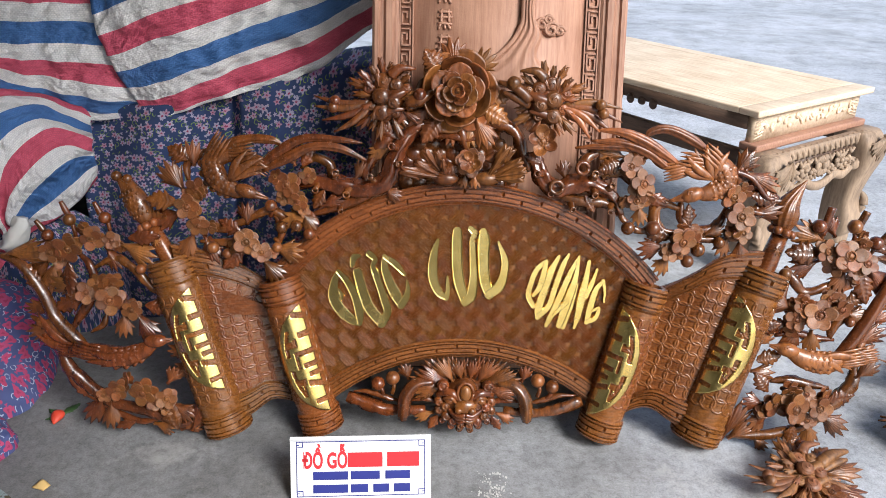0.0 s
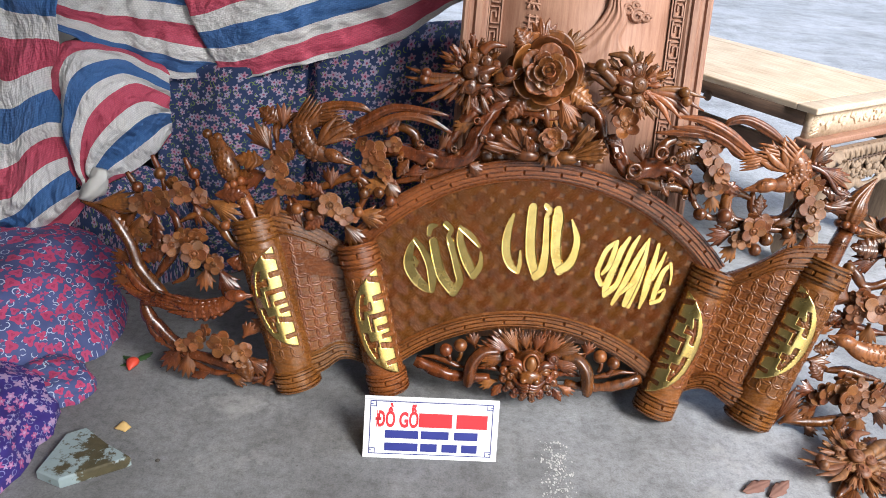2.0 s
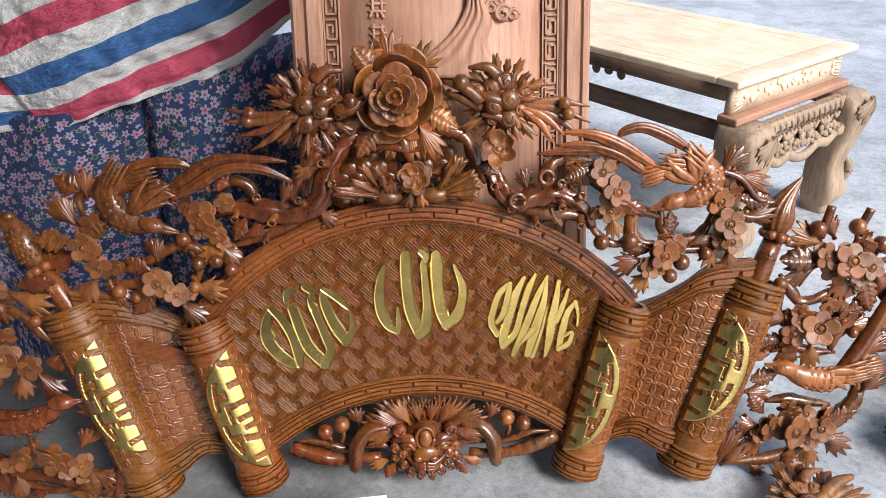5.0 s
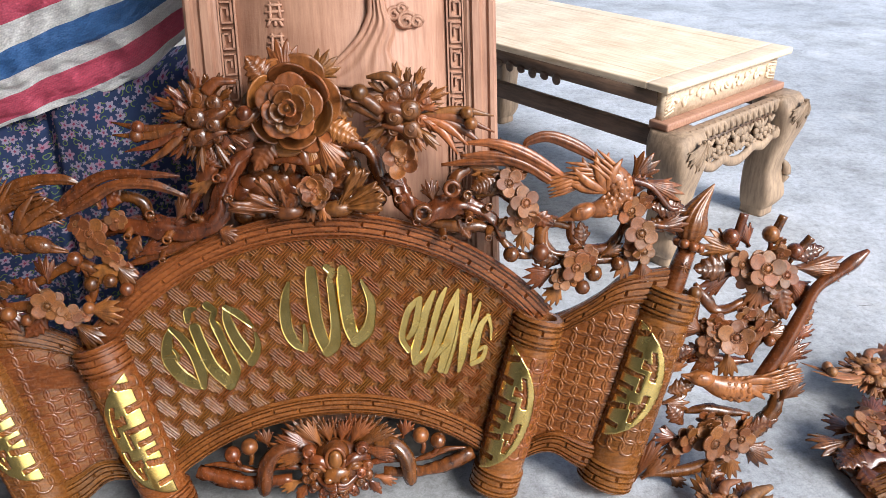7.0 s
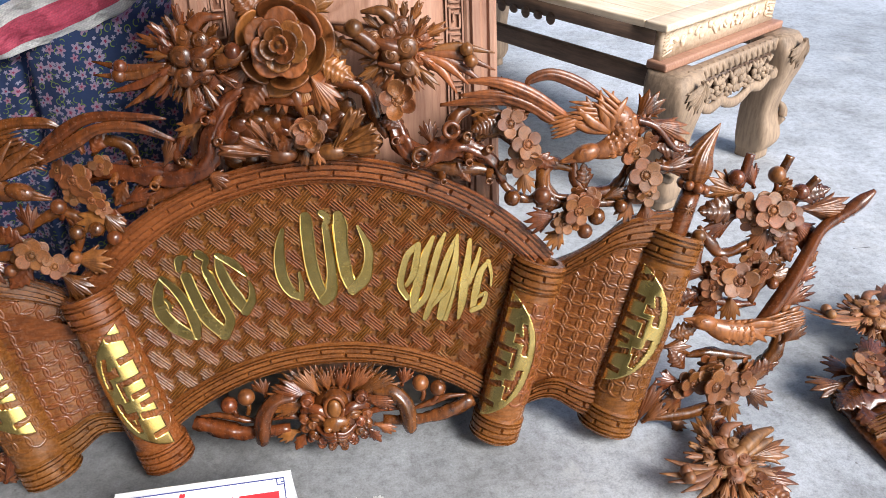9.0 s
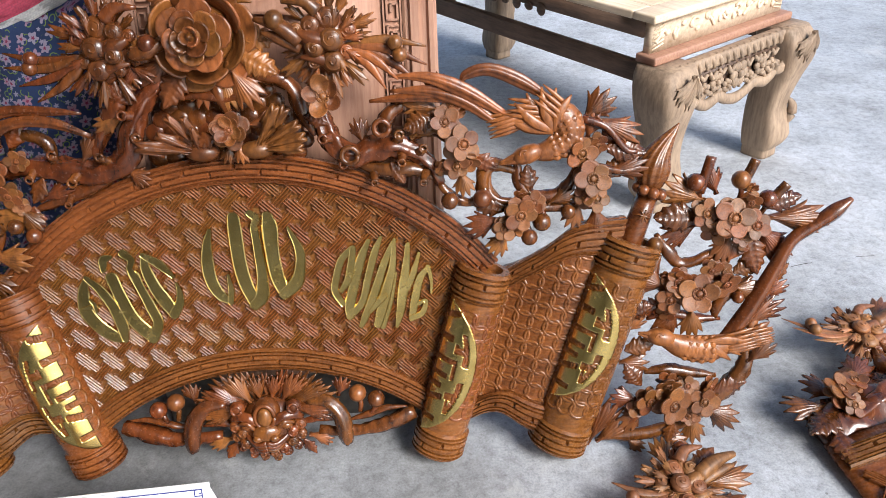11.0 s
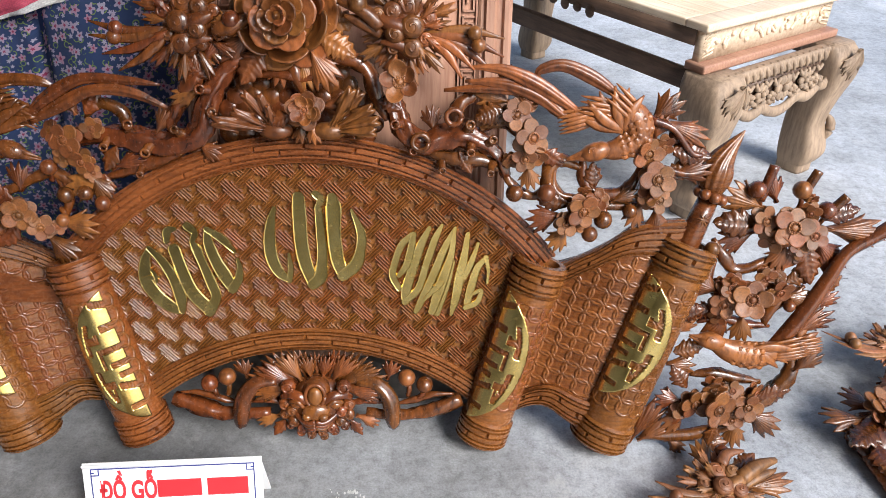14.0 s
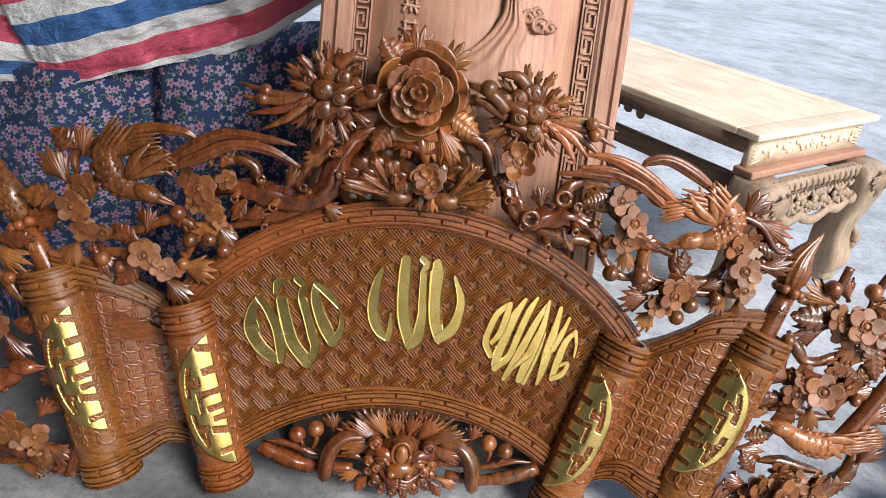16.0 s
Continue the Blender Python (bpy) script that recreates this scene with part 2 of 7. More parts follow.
def curve(pts, n=5):
    """Points on a smooth line through pts, of any dimension."""
    p = [np.array(q, float) for q in pts]
    p = [2 * p[0] - p[1]] + p + [2 * p[-1] - p[-2]]
    out = []
    for k in range(1, len(p) - 2):
        a, b, c, d = p[k - 1:k + 3]
        for t in np.linspace(0, 1, n, endpoint=False):
            out.append(0.5 * (2 * b + (c - a) * t + (2 * a - 5 * b + 4 * c - d) * t * t + (3 * b - a - 3 * c + d) * t ** 3))
    return out + [p[-2]]


def tube(bm, pts, seg=8, squash=1.0, n=5, rib=0.0, ribs=5, lump=0.0, twist=0.0):
    """A tapered limb through (x, y, z, radius), squashed along local z, with lengthwise grooves."""
    c = curve(pts, n)
    rings = []
    for k, q in enumerate(c):
        a, b = c[max(k - 1, 0)], c[min(k + 1, len(c) - 1)]
        t = V3(*(b - a)[:3])
        t = t.normalized() if t.length > 1e-9 else V3(1, 0, 0)
        side = t.cross(V3(0, 0, 1))
        side = side.normalized() if side.length > 0.15 else V3(1, 0, 0)
        up = side.cross(t).normalized()
        r = max(q[3], 0.0006)
        ring = []
        for j in range(seg):
            f = 2 * math.pi * j / seg
            rr = r * (1 + rib * math.cos(f * ribs + twist * k))
            if lump:
                rr *= 1 + lump * noise.noise(V3(q[0] * 55 + math.cos(f), q[1] * 55 + math.sin(f), f * 0.3))
            ring.append(bm.verts.new(V3(*q[:3]) + side * (rr * math.cos(f)) + up * (rr * squash * math.sin(f))))
        rings.append(ring)
    for a, b in zip(rings, rings[1:]):
        for j in range(seg):
            bm.faces.new((a[j], a[(j + 1) % seg], b[(j + 1) % seg], b[j]))
    bm.faces.new(rings[0])
    bm.faces.new(rings[-1])


def blob(bm, c, r, seg=10, rot=0.0, lump=0.0):
    """An ellipsoid at c with radii r, turned about z; lump roughens it."""
    r = (r, r, r) if isinstance(r, (int, float)) else r
    m = Matrix.LocRotScale(V3(*c), Euler((0, 0, rot)), V3(*r))
    g = bmesh.ops.create_uvsphere(bm, u_segments=seg, v_segments=max(5, seg * 2 // 3), radius=1.0, matrix=m)
    if lump:
        for v in g["verts"]:
            v.co += (v.co - V3(*c)) * (lump * noise.noise(v.co * 45))


def sheet(bm, f, nu, nv, thick=0.0, uv=None, closed=False):
    """A grid of f(i/nu, j/nv); with thick, a second skin below it along the normals and a rim."""
    top = [[bm.verts.new(f(i / nu, j / nv)) for j in range(nv + 1)] for i in range(nu + 1)]
    lay = bm.loops.layers.uv.verify() if uv else None
    faces = []
    for i in range(nu):
        for j in range(nv):
            fc = bm.faces.new((top[i][j], top[i + 1][j], top[i + 1][j + 1], top[i][j + 1]))
            faces.append(fc)
            if uv:
                for l, (a, c) in zip(fc.loops, ((i, j), (i + 1, j), (i + 1, j + 1), (i, j + 1))):
                    l[lay].uv = uv(a / nu, c / nv)
    if thick:
        bm.normal_update()
        low = [[bm.verts.new(v.co - v.normal * thick) for v in row] for row in top]
        for i in range(nu):
            for j in range(nv):
                fc = bm.faces.new((low[i][j], low[i][j + 1], low[i + 1][j + 1], low[i + 1][j]))
                if uv:
                    for l, (a, c) in zip(fc.loops, ((i, j), (i, j + 1), (i + 1, j + 1), (i + 1, j))):
                        l[lay].uv = uv(a / nu, c / nv)
        rim = [(i, 0) for i in range(nu)] + [(nu, j) for j in range(nv)] + [(i, nv) for i in range(nu, 0, -1)] + [(0, j) for j in range(nv, 0, -1)]
        for (a, b2), (c, d) in zip(rim, rim[1:] + rim[:1]):
            fc = bm.faces.new((top[a][b2], low[a][b2], low[c][d], top[c][d]))
            if uv:
                for l in fc.loops:
                    l[lay].uv = uv(a / nu, b2 / nv)
    return top


def box(bm, lo, hi, bev=0.0):
    c, s = [(a + b) / 2 for a, b in zip(lo, hi)], [abs(b - a) for a, b in zip(lo, hi)]
    g = bmesh.ops.create_cube(bm, size=1.0, matrix=Matrix.LocRotScale(V3(*c), None, V3(*s)))
    if bev:
        es = list({e for v in g["verts"] for e in v.link_edges})
        bmesh.ops.bevel(bm, geom=es, offset=bev, segments=2, affect="EDGES", profile=0.7)


def bms():
    return bmesh.new()


def leaf(bm, base, ang, L, W, lobes=4, lift=0.15, curl=-0.1, roll=0.0, thick=0.004):
    """A carved toothed leaf from base, lying in local xy along ang (degrees), with a mid rib and side ribs."""
    a = radians(ang)
    ax, ay = V3(math.cos(a), math.sin(a), 0), V3(-math.sin(a), math.cos(a), 0)

    W = W * 1.4

    def f(s, x):
        x = 2 * x - 1
        ax_ = abs(x)
        sv = min(1.0, max(0.0, s - 0.18 * ax_ * (1 - s)))
        fr = (sv * lobes) % 1.0
        wid = W * 0.5 * math.sin(math.pi * (0.12 + 0.88 * s) ** 0.9) ** 0.7 * (0.64 + 0.42 * fr)
        along = L * (s + 0.10 * ax_ * (1 - s))
        vein = math.cos((s * lobes * 2 - 0.9 * ax_) * 2 * math.pi)
        z = L * (lift * s + curl * s * s) * 0.8 + W * (0.16 * (1 - ax_) - 0.10 * (1 - ax_) ** 6 + 0.026 * vein * min(1, 3 * ax_)) + 0.6 * roll * x * W
        return V3(*base) + ax * along + ay * (wid * x) + V3(0, 0, z)
    sheet(bm, f, lobes * 7, 10, thick)


def fan_leaf(bm, base, ang, L, spread=60, rays=6, lift=0.25, droop=0.25, thick=0.005):
    """A broad carved leaf that opens like a fan from base, with fine grooves and a toothed tip."""
    def f(q, x):
        x = 2 * x - 1
        a = radians(ang + spread / 2 * x * (0.75 + 0.25 * q))
        fr = abs((x * rays / 2) % 1.0 - 0.5) * 2
        rib = abs((x * rays) % 1.0 - 0.5) * 2
        r = L * q * (1 - 0.30 * x * x) * (1 - 0.27 * fr * q ** 4)
        return V3(*base) + V3(r * math.cos(a), r * math.sin(a), L * (lift * q - droop * q * q + 0.013 * (1 - rib) * min(1, 2 * q) - 0.14 * x * x))
    sheet(bm, f, 12, rays * 8, thick)


def petal_mesh(cup, belly):
    """One rounded petal along +x from the origin: a dished disc with a thick rim."""
    bm = bms()
    NT, rings = 14, []

    def z(x, y):
        return cup * x * x + belly * (y * y * 3.2 + (x - 0.55) ** 2 * 1.2)
    for rho in (0.0, 0.4, 0.75, 0.93, 1.0, 0.98):
        ring = []
        for k in range(NT):
            f = 2 * math.pi * k / NT
            x, y = 0.54 + 0.46 * rho * math.cos(f), 0.42 * rho * math.sin(f) * (1 - 0.25 * (math.cos(f) < -0.3))
            drop = 0.0 if rho < 0.99 and len(rings) < 5 else 0.02
            ring.append(bm.verts.new((x, y, z(x, y) - drop - (0.10 if len(rings) == 5 else 0))))
        rings.append(ring)
    for a, b in zip(rings[1:], rings[2:]):
        for k in range(NT):
            bm.faces.new((a[k], a[(k + 1) % NT], b[(k + 1) % NT], b[k]))
    bm.faces.new(rings[1])
    bm.faces.new(rings[-1])
    bmesh.ops.delete(bm, geom=[v for v in bm.verts if not v.link_faces], context="VERTS")
    bmesh.ops.recalc_face_normals(bm, faces=bm.faces)
    me = bpy.data.meshes.new("petal")
    bm.to_mesh(me)
    bm.free()
    for p in me.polygons:
        p.use_smooth = True
    me.materials.append(LACQ_FLOWER)
    return me


PETAL = petal_mesh(0.03, 0.10)
PETAL_CUP = petal_mesh(0.45, 0.35)


def heart_mesh():
    bm = bms()
    blob(bm, (0, 0, 0.06), (0.17, 0.17, 0.10), 10)
    tube(bm, [(0.27 * math.cos(f), 0.27 * math.sin(f), 0.11, 0.035) for f in np.linspace(0, 2 * math.pi, 17)], 6, 1, 1)
    for k in range(12):
        f = k * math.pi / 6
        blob(bm, (0.22 * math.cos(f), 0.22 * math.sin(f), 0.13), 0.045, 6)
    blob(bm, (0, 0, -0.16), (0.42, 0.42, 0.2), 8)
    me = bpy.data.meshes.new("blossom")
    bm.to_mesh(me)
    bm.free()
    for p in me.polygons:
        p.use_smooth = True
    me.materials.append(LACQ_FLOWER)
    return me


HEART = heart_mesh()


def blossom(parent, u, v, w, R, spin=0.0, tx=0.0, ty=0.0, n=5, cup=None):
    c = new("blossom", HEART)
    c.parent = parent
    c.matrix_basis = pose(u, v, w, tx, ty, spin) @ Matrix.Scale(R * 1.08, 4)
    for k in range(n):
        p = new("petal", cup or PETAL)
        p.parent = c
        p.matrix_basis = pose(0, 0, 0.02 * (k % 2), 0, random.uniform(-16, 10), 360 * k / n + random.uniform(-7, 7)) @ Matrix.Scale(random.uniform(0.84, 1.0), 4)
    if cup is None and n == 5:  # a second row of petals behind
        for k in range(n):
            p = new("petal", PETAL)
            p.parent = c
            p.matrix_basis = pose(0, 0, -0.22, 0, random.uniform(12, 34), 36 + 72 * k + random.uniform(-9, 9)) @ Matrix.Scale(random.uniform(0.80, 0.96), 4)
    return c

# ground, and the unseen walls and canopy added to close the place
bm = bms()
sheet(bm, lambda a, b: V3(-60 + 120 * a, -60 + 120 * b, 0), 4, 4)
tagged(part("ground", bm, CONCRETE, smooth=False), "worn grey concrete yard floor with stains and painted light falloff", "ground", kind="structure")
# west and north walls are out of view, added to limit sky light
bm = bms()
box(bm, (-4.2, -4.7, 0), (-4.0, 3.8, 3.2))
tagged(part("added_wall_west", bm, PLASTER, smooth=False), "unseen plain grey wall added to close the place", "wall", kind="structure")
bm = bms()
box(bm, (-4.0, 3.6, 0), (-0.6, 3.8, 3.2))
tagged(part("added_wall_north", bm, PLASTER, smooth=False), "unseen plain grey wall added to close the place", "wall", kind="structure")
# unseen wall, added to darken what the brass and lacquer reflect
bm = bms()
box(bm, (-4.0, -4.7, 0), (0.55, -4.5, 3.2))
tagged(part("added_wall_south", bm, BROWN_WALL, smooth=False), "unseen brown wall added behind the viewer for the brass to reflect", "wall", kind="structure")
# unseen canopy, its edge set so that sun and sky fade leftwards
bm = bms()
box(bm, (-4.2, -4.7, 3.2), (1.5, 3.8, 3.3))
tagged(part("ceiling", bm, BROWN_WALL, smooth=False), "unseen canopy added to cut sky light and shade the left", "ceiling", kind="structure")

# slab joint across the yard
bm = bms()
tube(bm, [(1.0 + 0.08 * k, 2.0 + 0.012 * k + 0.02 * noise.noise(V3(k * 0.7, 3.1, 0)), -0.0008, 0.0016 + 0.0012 * noise.noise(V3(k * 0.9, 0, 5))) for k in range(34)], 6, 0.5, 3)
tagged(part("floor_joint", bm, DARK), "thin dark crack between floor slabs", "crack", kind="structure")

# the carved panel, leaning back; local x across, y up its slope, z out of its face
panel = tagged(new("carved_scroll_panel"), "lacquered carved wooden scroll panel with brass letters, leaning back", "wood carving")
panel.matrix_world = pose(0, 1.478, 0, 74.5, 0, 0)

CX, OV, OR, IV, IR = 0.065, 0.037, 0.575, -0.270, 0.479  # fan: centre line, outer and inner arcs


def fan_point(a, r):
    """a: -1 to 1 across the fan; r: 0 at the inner arc, 1 at the outer."""
    fo, fi = radians(90 - 50.5 * a), radians(90 - 41.0 * a)
    o = V3(CX + OR * math.cos(fo), OV + OR * math.sin(fo), 0)
    i = V3(CX + IR * math.cos(fi), IV + IR * math.sin(fi), 0)
    return i.lerp(o, r)


bm = bms()
sheet(bm, lambda a, r: fan_point(2 * a - 1, r), 48, 8, 0.03)
assert max(v.co.z for v in bm.verts) < 0.01
fan = part("fan_board", bm, LACQ_PANEL, panel, "fan-shaped board with a basket-weave ground")


def ridge(x, tick, row):
    """Height of the key-pattern border across its width x (0 to 1)."""
    h = 0.012
    for c, wd in ((0.14, 0.035), (0.28, 0.03), (0.50, 0.03), (0.72, 0.03), (0.86, 0.035)):
        if abs(x - c) < wd:
            h = 0.0058
    if tick and (0.28 < x < 0.50 if row == 0 else 0.50 < x < 0.72):
        h = 0.0052
    return h * (0.6 if x < 0.02 or x > 0.98 else 1.0)


XS = sorted([0, 0.018, 0.10, 0.11, 0.17, 0.18, 0.245, 0.255, 0.305, 0.315, 0.465, 0.475, 0.525, 0.535, 0.685, 0.695, 0.745, 0.755, 0.82, 0.83, 0.89, 0.90, 0.982, 1])


def border(name, line, normal_at, steps, every, parent, label):
    """A key-pattern border: line(s, x) gives the place, normal_at its outward direction."""
    bm = bms()
    rows = []
    for i in range(steps + 1):
        s = i / steps
        col = []
        for x in XS:
            k = i % every
            tick, row = k in (0, every // 2), 0 if k == 0 else 1
            col.append(bm.verts.new(line(s, x) + normal_at(s) * ridge(x, tick, row)))
        rows.append(col)
    for a, b in zip(rows, rows[1:]):
        for j in range(len(XS) - 1):
            bm.faces.new((a[j], b[j], b[j + 1], a[j + 1]))
    # skirt to the ground of the border
    for j in (0, len(XS) - 1):
        low = [bm.verts.new(line(i / steps, XS[j]) - normal_at(i / steps) * 0.002) for i in range(steps + 1)]
        for i in range(steps):
            bm.faces.new((rows[i][j], rows[i + 1][j], low[i + 1], low[i]))
    return part(name, bm, LACQ_PANEL, parent, label, smooth=False)


UP = V3(0, 0, 1)


def outer_line(s, x):
    f = radians(90 + 51 - 102 * s)
    r = OR - 0.046 + 0.050 * x
    return V3(CX + r * math.cos(f), OV + r * math.sin(f), 0.003)


def inner_line(s, x):
    f = radians(90 + 41 - 82 * s)
    r = IR - 0.003 + 0.044 * x
    return V3(CX + r * math.cos(f), IV + r * math.sin(f), 0.003)


border("border", outer_line, lambda s: UP, 290, 26, panel, "outer key-pattern border of the fan")
border("border", inner_line, lambda s: UP, 190, 26, panel, "inner key-pattern border of the fan")


# scroll rolls: top and bottom of the axis, radius
def roll(top, low, r, w, cap):
    """A rolled end of the scroll: bands of key pattern at both ends, flowered coins between."""
    t, l = V3(*top, w), V3(*low, w)
    ax = (l - t).normalized()
    side = ax.cross(UP).normalized() * -1
    side = side if side.x > 0 else -side
    L = (l - t).length

    def at(a, phi, rr):
        return t + ax * a + side * (rr * math.sin(phi)) + UP * (rr * math.cos(phi))

    bm = bms()
    prof = []
    n = 0
    for lo, hi in ((0.0, 0.062), (L - 0.058, L)):
        for x in XS:
            prof.append((lo + (hi - lo) * x, 1, x))
    prof.append((0.075, 0, 0))
    prof.append((L - 0.07, 0, 0))
    prof.sort()
    NS = 96
    rows = []
    for a, band, x in prof:
        row = []
        for k in range(NS):
            tick = k % 24
            h = ridge(x, tick in (0, 12), 0 if tick == 0 else 1) - 0.008 if band else 0.0
            # slight belly so that the ends stand proud
            row.append(bm.verts.new(at(a, 2 * math.pi * k / NS, r + h)))
        rows.append(row)
    for p, q in zip(rows, rows[1:]):
        for k in range(NS):
            bm.faces.new((p[k], p[(k + 1) % NS], q[(k + 1) % NS], q[k]))
    for row, a in ((rows[0], 0.0), (rows[-1], L)):
        inner = [bm.verts.new(at(a, 2 * math.pi * k / NS, r * 0.72)) for k in range(NS)]
        sunk = [bm.verts.new(at(a + (0.012 if a == 0 else -0.006), 2 * math.pi * k / NS, r * 0.66)) for k in range(NS)]
        for p, q in ((row, inner), (inner, sunk)):
            for k in range(NS):
                bm.faces.new((p[k], p[(k + 1) % NS], q[(k + 1) % NS], q[k]))
        bm.faces.new(sunk)
    ob = part("scroll_roll", bm, LACQ_PANEL, panel, "rolled scroll end with ringed bands", smooth=False)
    bm = bms()
    coins(bm, lambda x, y: (at(x, y / r, r), at(x, y / r, r + 1) - at(x, y / r, r)), (0.075, L - 0.07), (-1.7 * r, 1.7 * r))
    part("coin_relief", bm, LACQ_PANEL, ob)
    return ob, at, L


def coins(bm, f, xr, yr, d=0.027, inside=None):
    """Interlaced rings with small stars, laid over the surface f(x, y) -> place, normal."""
    R, k = d * 0.66, 0
    for i in range(int((xr[1] - xr[0]) / d)):
        for j in range(int((yr[1] - yr[0]) / d)):
            cx, cy = xr[0] + d * (i + 0.5) + random.uniform(-0.001, 0.001), yr[0] + d * (j + 0.5)
            NR = 16
            if inside and not inside(cx, cy):
                continue
            rings = []
            for rr, h in ((R - 0.0040, 0.0), (R - 0.0030, 0.0017), (R + 0.0010, 0.0017), (R + 0.0020, 0.0)):
                ring = []
                for m in range(NR):
                    fi = 2 * math.pi * m / NR
                    x = min(max(cx + rr * math.cos(fi), xr[0]), xr[1])
                    y = min(max(cy + rr * math.sin(fi), yr[0]), yr[1])
                    p, nrm = f(x, y)
                    ring.append(p + nrm * (h + 0.0002))
                rings.append(ring)
            if max((ring[m] - ring[m - 1]).length for ring in rings for m in range(NR)) > 0.016:
                continue
            rings = [[bm.verts.new(p) for p in ring] for ring in rings]
            for a, b in zip(rings, rings[1:]):
                for m in range(NR):
                    bm.faces.new((a[m], a[(m + 1) % NR], b[(m + 1) % NR], b[m]))
            p, nrm = f(cx, cy)
            for m in range(4):
                fi = m * math.pi / 4 + 0.2
                ends = []
                for sx, sy, h in ((1, 0, 0.0006), (0, 0.13, 0.0004), (-1, 0, 0.0006), (0, -0.13, 0.0004)):
                    x = cx + 0.007 * (sx * math.cos(fi) - sy * math.sin(fi))
                    y = cy + 0.007 * (sx * math.sin(fi) + sy * math.cos(fi))
                    q, nq = f(x, y)
                    ends.append(bm.verts.new(q + nq * (h + 0.0012)))
                bm.faces.new(ends)


def plaque(ob, at, a0, a1, p_edge, p_far, r, slots):
    """A half-moon brass inlay on a roll: straight along p_edge (degrees), bowed out to p_far, with cut-out strokes."""
    bm = bms()
    NA, NB = 120, 36

    def inside(i, j):
        x, y = (i + 0.5) / NA, (j + 0.5) / NB
        if y > max(0.0, 1 - abs(2 * x - 1.0) ** 2.1) ** 0.72:
            return False
        lim = max(0.05, 1 - abs(2 * x - 1.0) ** 2.1) ** 0.72
        for x0, x1, y0, y1, sl in slots:
            xx = x + sl * (y - (y0 + y1) / 2)
            if sl == 0.5:  # slots that run along the rim
                if x0 < x < x1 and y0 < y / lim < y1:
                    return False
                continue
            if x0 < xx < x1 and y0 < y < y1:
                return False
        return True

    grid = {}

    def vert(i, j, h):
        if (i, j, h) not in grid:
            x, y = i / NA, j / NB
            lim = max(0.0, 1 - abs(2 * min(max(x, 0), 1) - 1.0) ** 2.1) ** 0.72
            y = min(y, lim + 0.5 / NB)
            phi = radians(p_edge + (p_far - p_edge) * y)
            grid[(i, j, h)] = bm.verts.new(at(a0 + (a1 - a0) * x, phi, r + (0.0045 if h else 0.0)))
        return grid[(i, j, h)]

    mask = {(i, j) for i in range(NA) for j in range(NB) if inside(i, j)}
    for i, j in mask:
        bm.faces.new((vert(i, j, 1), vert(i + 1, j, 1), vert(i + 1, j + 1, 1), vert(i, j + 1, 1)))
        for di, dj, e in ((-1, 0, ((i, j), (i, j + 1))), (1, 0, ((i + 1, j), (i + 1, j + 1))), (0, -1, ((i, j), (i + 1, j))), (0, 1, ((i, j + 1), (i + 1, j + 1)))):
            if (i + di, j + dj) not in mask:
                bm.faces.new((vert(*e[0], 1), vert(*e[1], 1), vert(*e[1], 0), vert(*e[0], 0)))
    part("brass_inlay", bm, GOLD, ob, "polished brass half-moon inlay with cut-out strokes")


SLOTS = [(0.20, 0.44, 0.66, 0.80, 0.5), (0.56, 0.82, 0.66, 0.80, 0.5), (0.30, 0.36, 0.40, 0.70, 0.0), (0.65, 0.71, 0.42, 0.70, 0.0), (0.11, 0.16, -1, 0.34, 0.1), (0.23, 0.28, -1, 0.30, 0.0),
         (0.40, 0.445, -1, 0.52, 0.0), (0.44, 0.56, 0.44, 0.54, 0.0), (0.515, 0.56, -1, 0.36, 0.0), (0.60, 0.645, -1, 0.28, 0.0), (0.74, 0.79, -1, 0.36, 0.1), (0.86, 0.90, -1, 0.30, 0.0),
         (0.28, 0.36, 0.40, 0.47, 0.0), (0.70, 0.80, 0.46, 0.54, -0.2)]
rolls = []
for top, low, r, w, edge, far in (((-0.615, 0.428), (-0.483, 0.014), 0.052, 0.012, 42, -48), ((-0.366, 0.385), (-0.262, 0.020), 0.047, 0.008, 48, -50),
                                  ((0.758, 0.432), (0.622, 0.016), 0.055, 0.012, -62, 24), ((0.490, 0.390), (0.388, 0.018), 0.048, 0.010, -62, 28)):
    ob, at, L = roll(top, low, r, w, 1)
    plaque(ob, at, L * 0.17, L * 0.74 if r > 0.05 else L * 0.86, edge, far, r, SLOTS)
    rolls.append((ob, at, L))


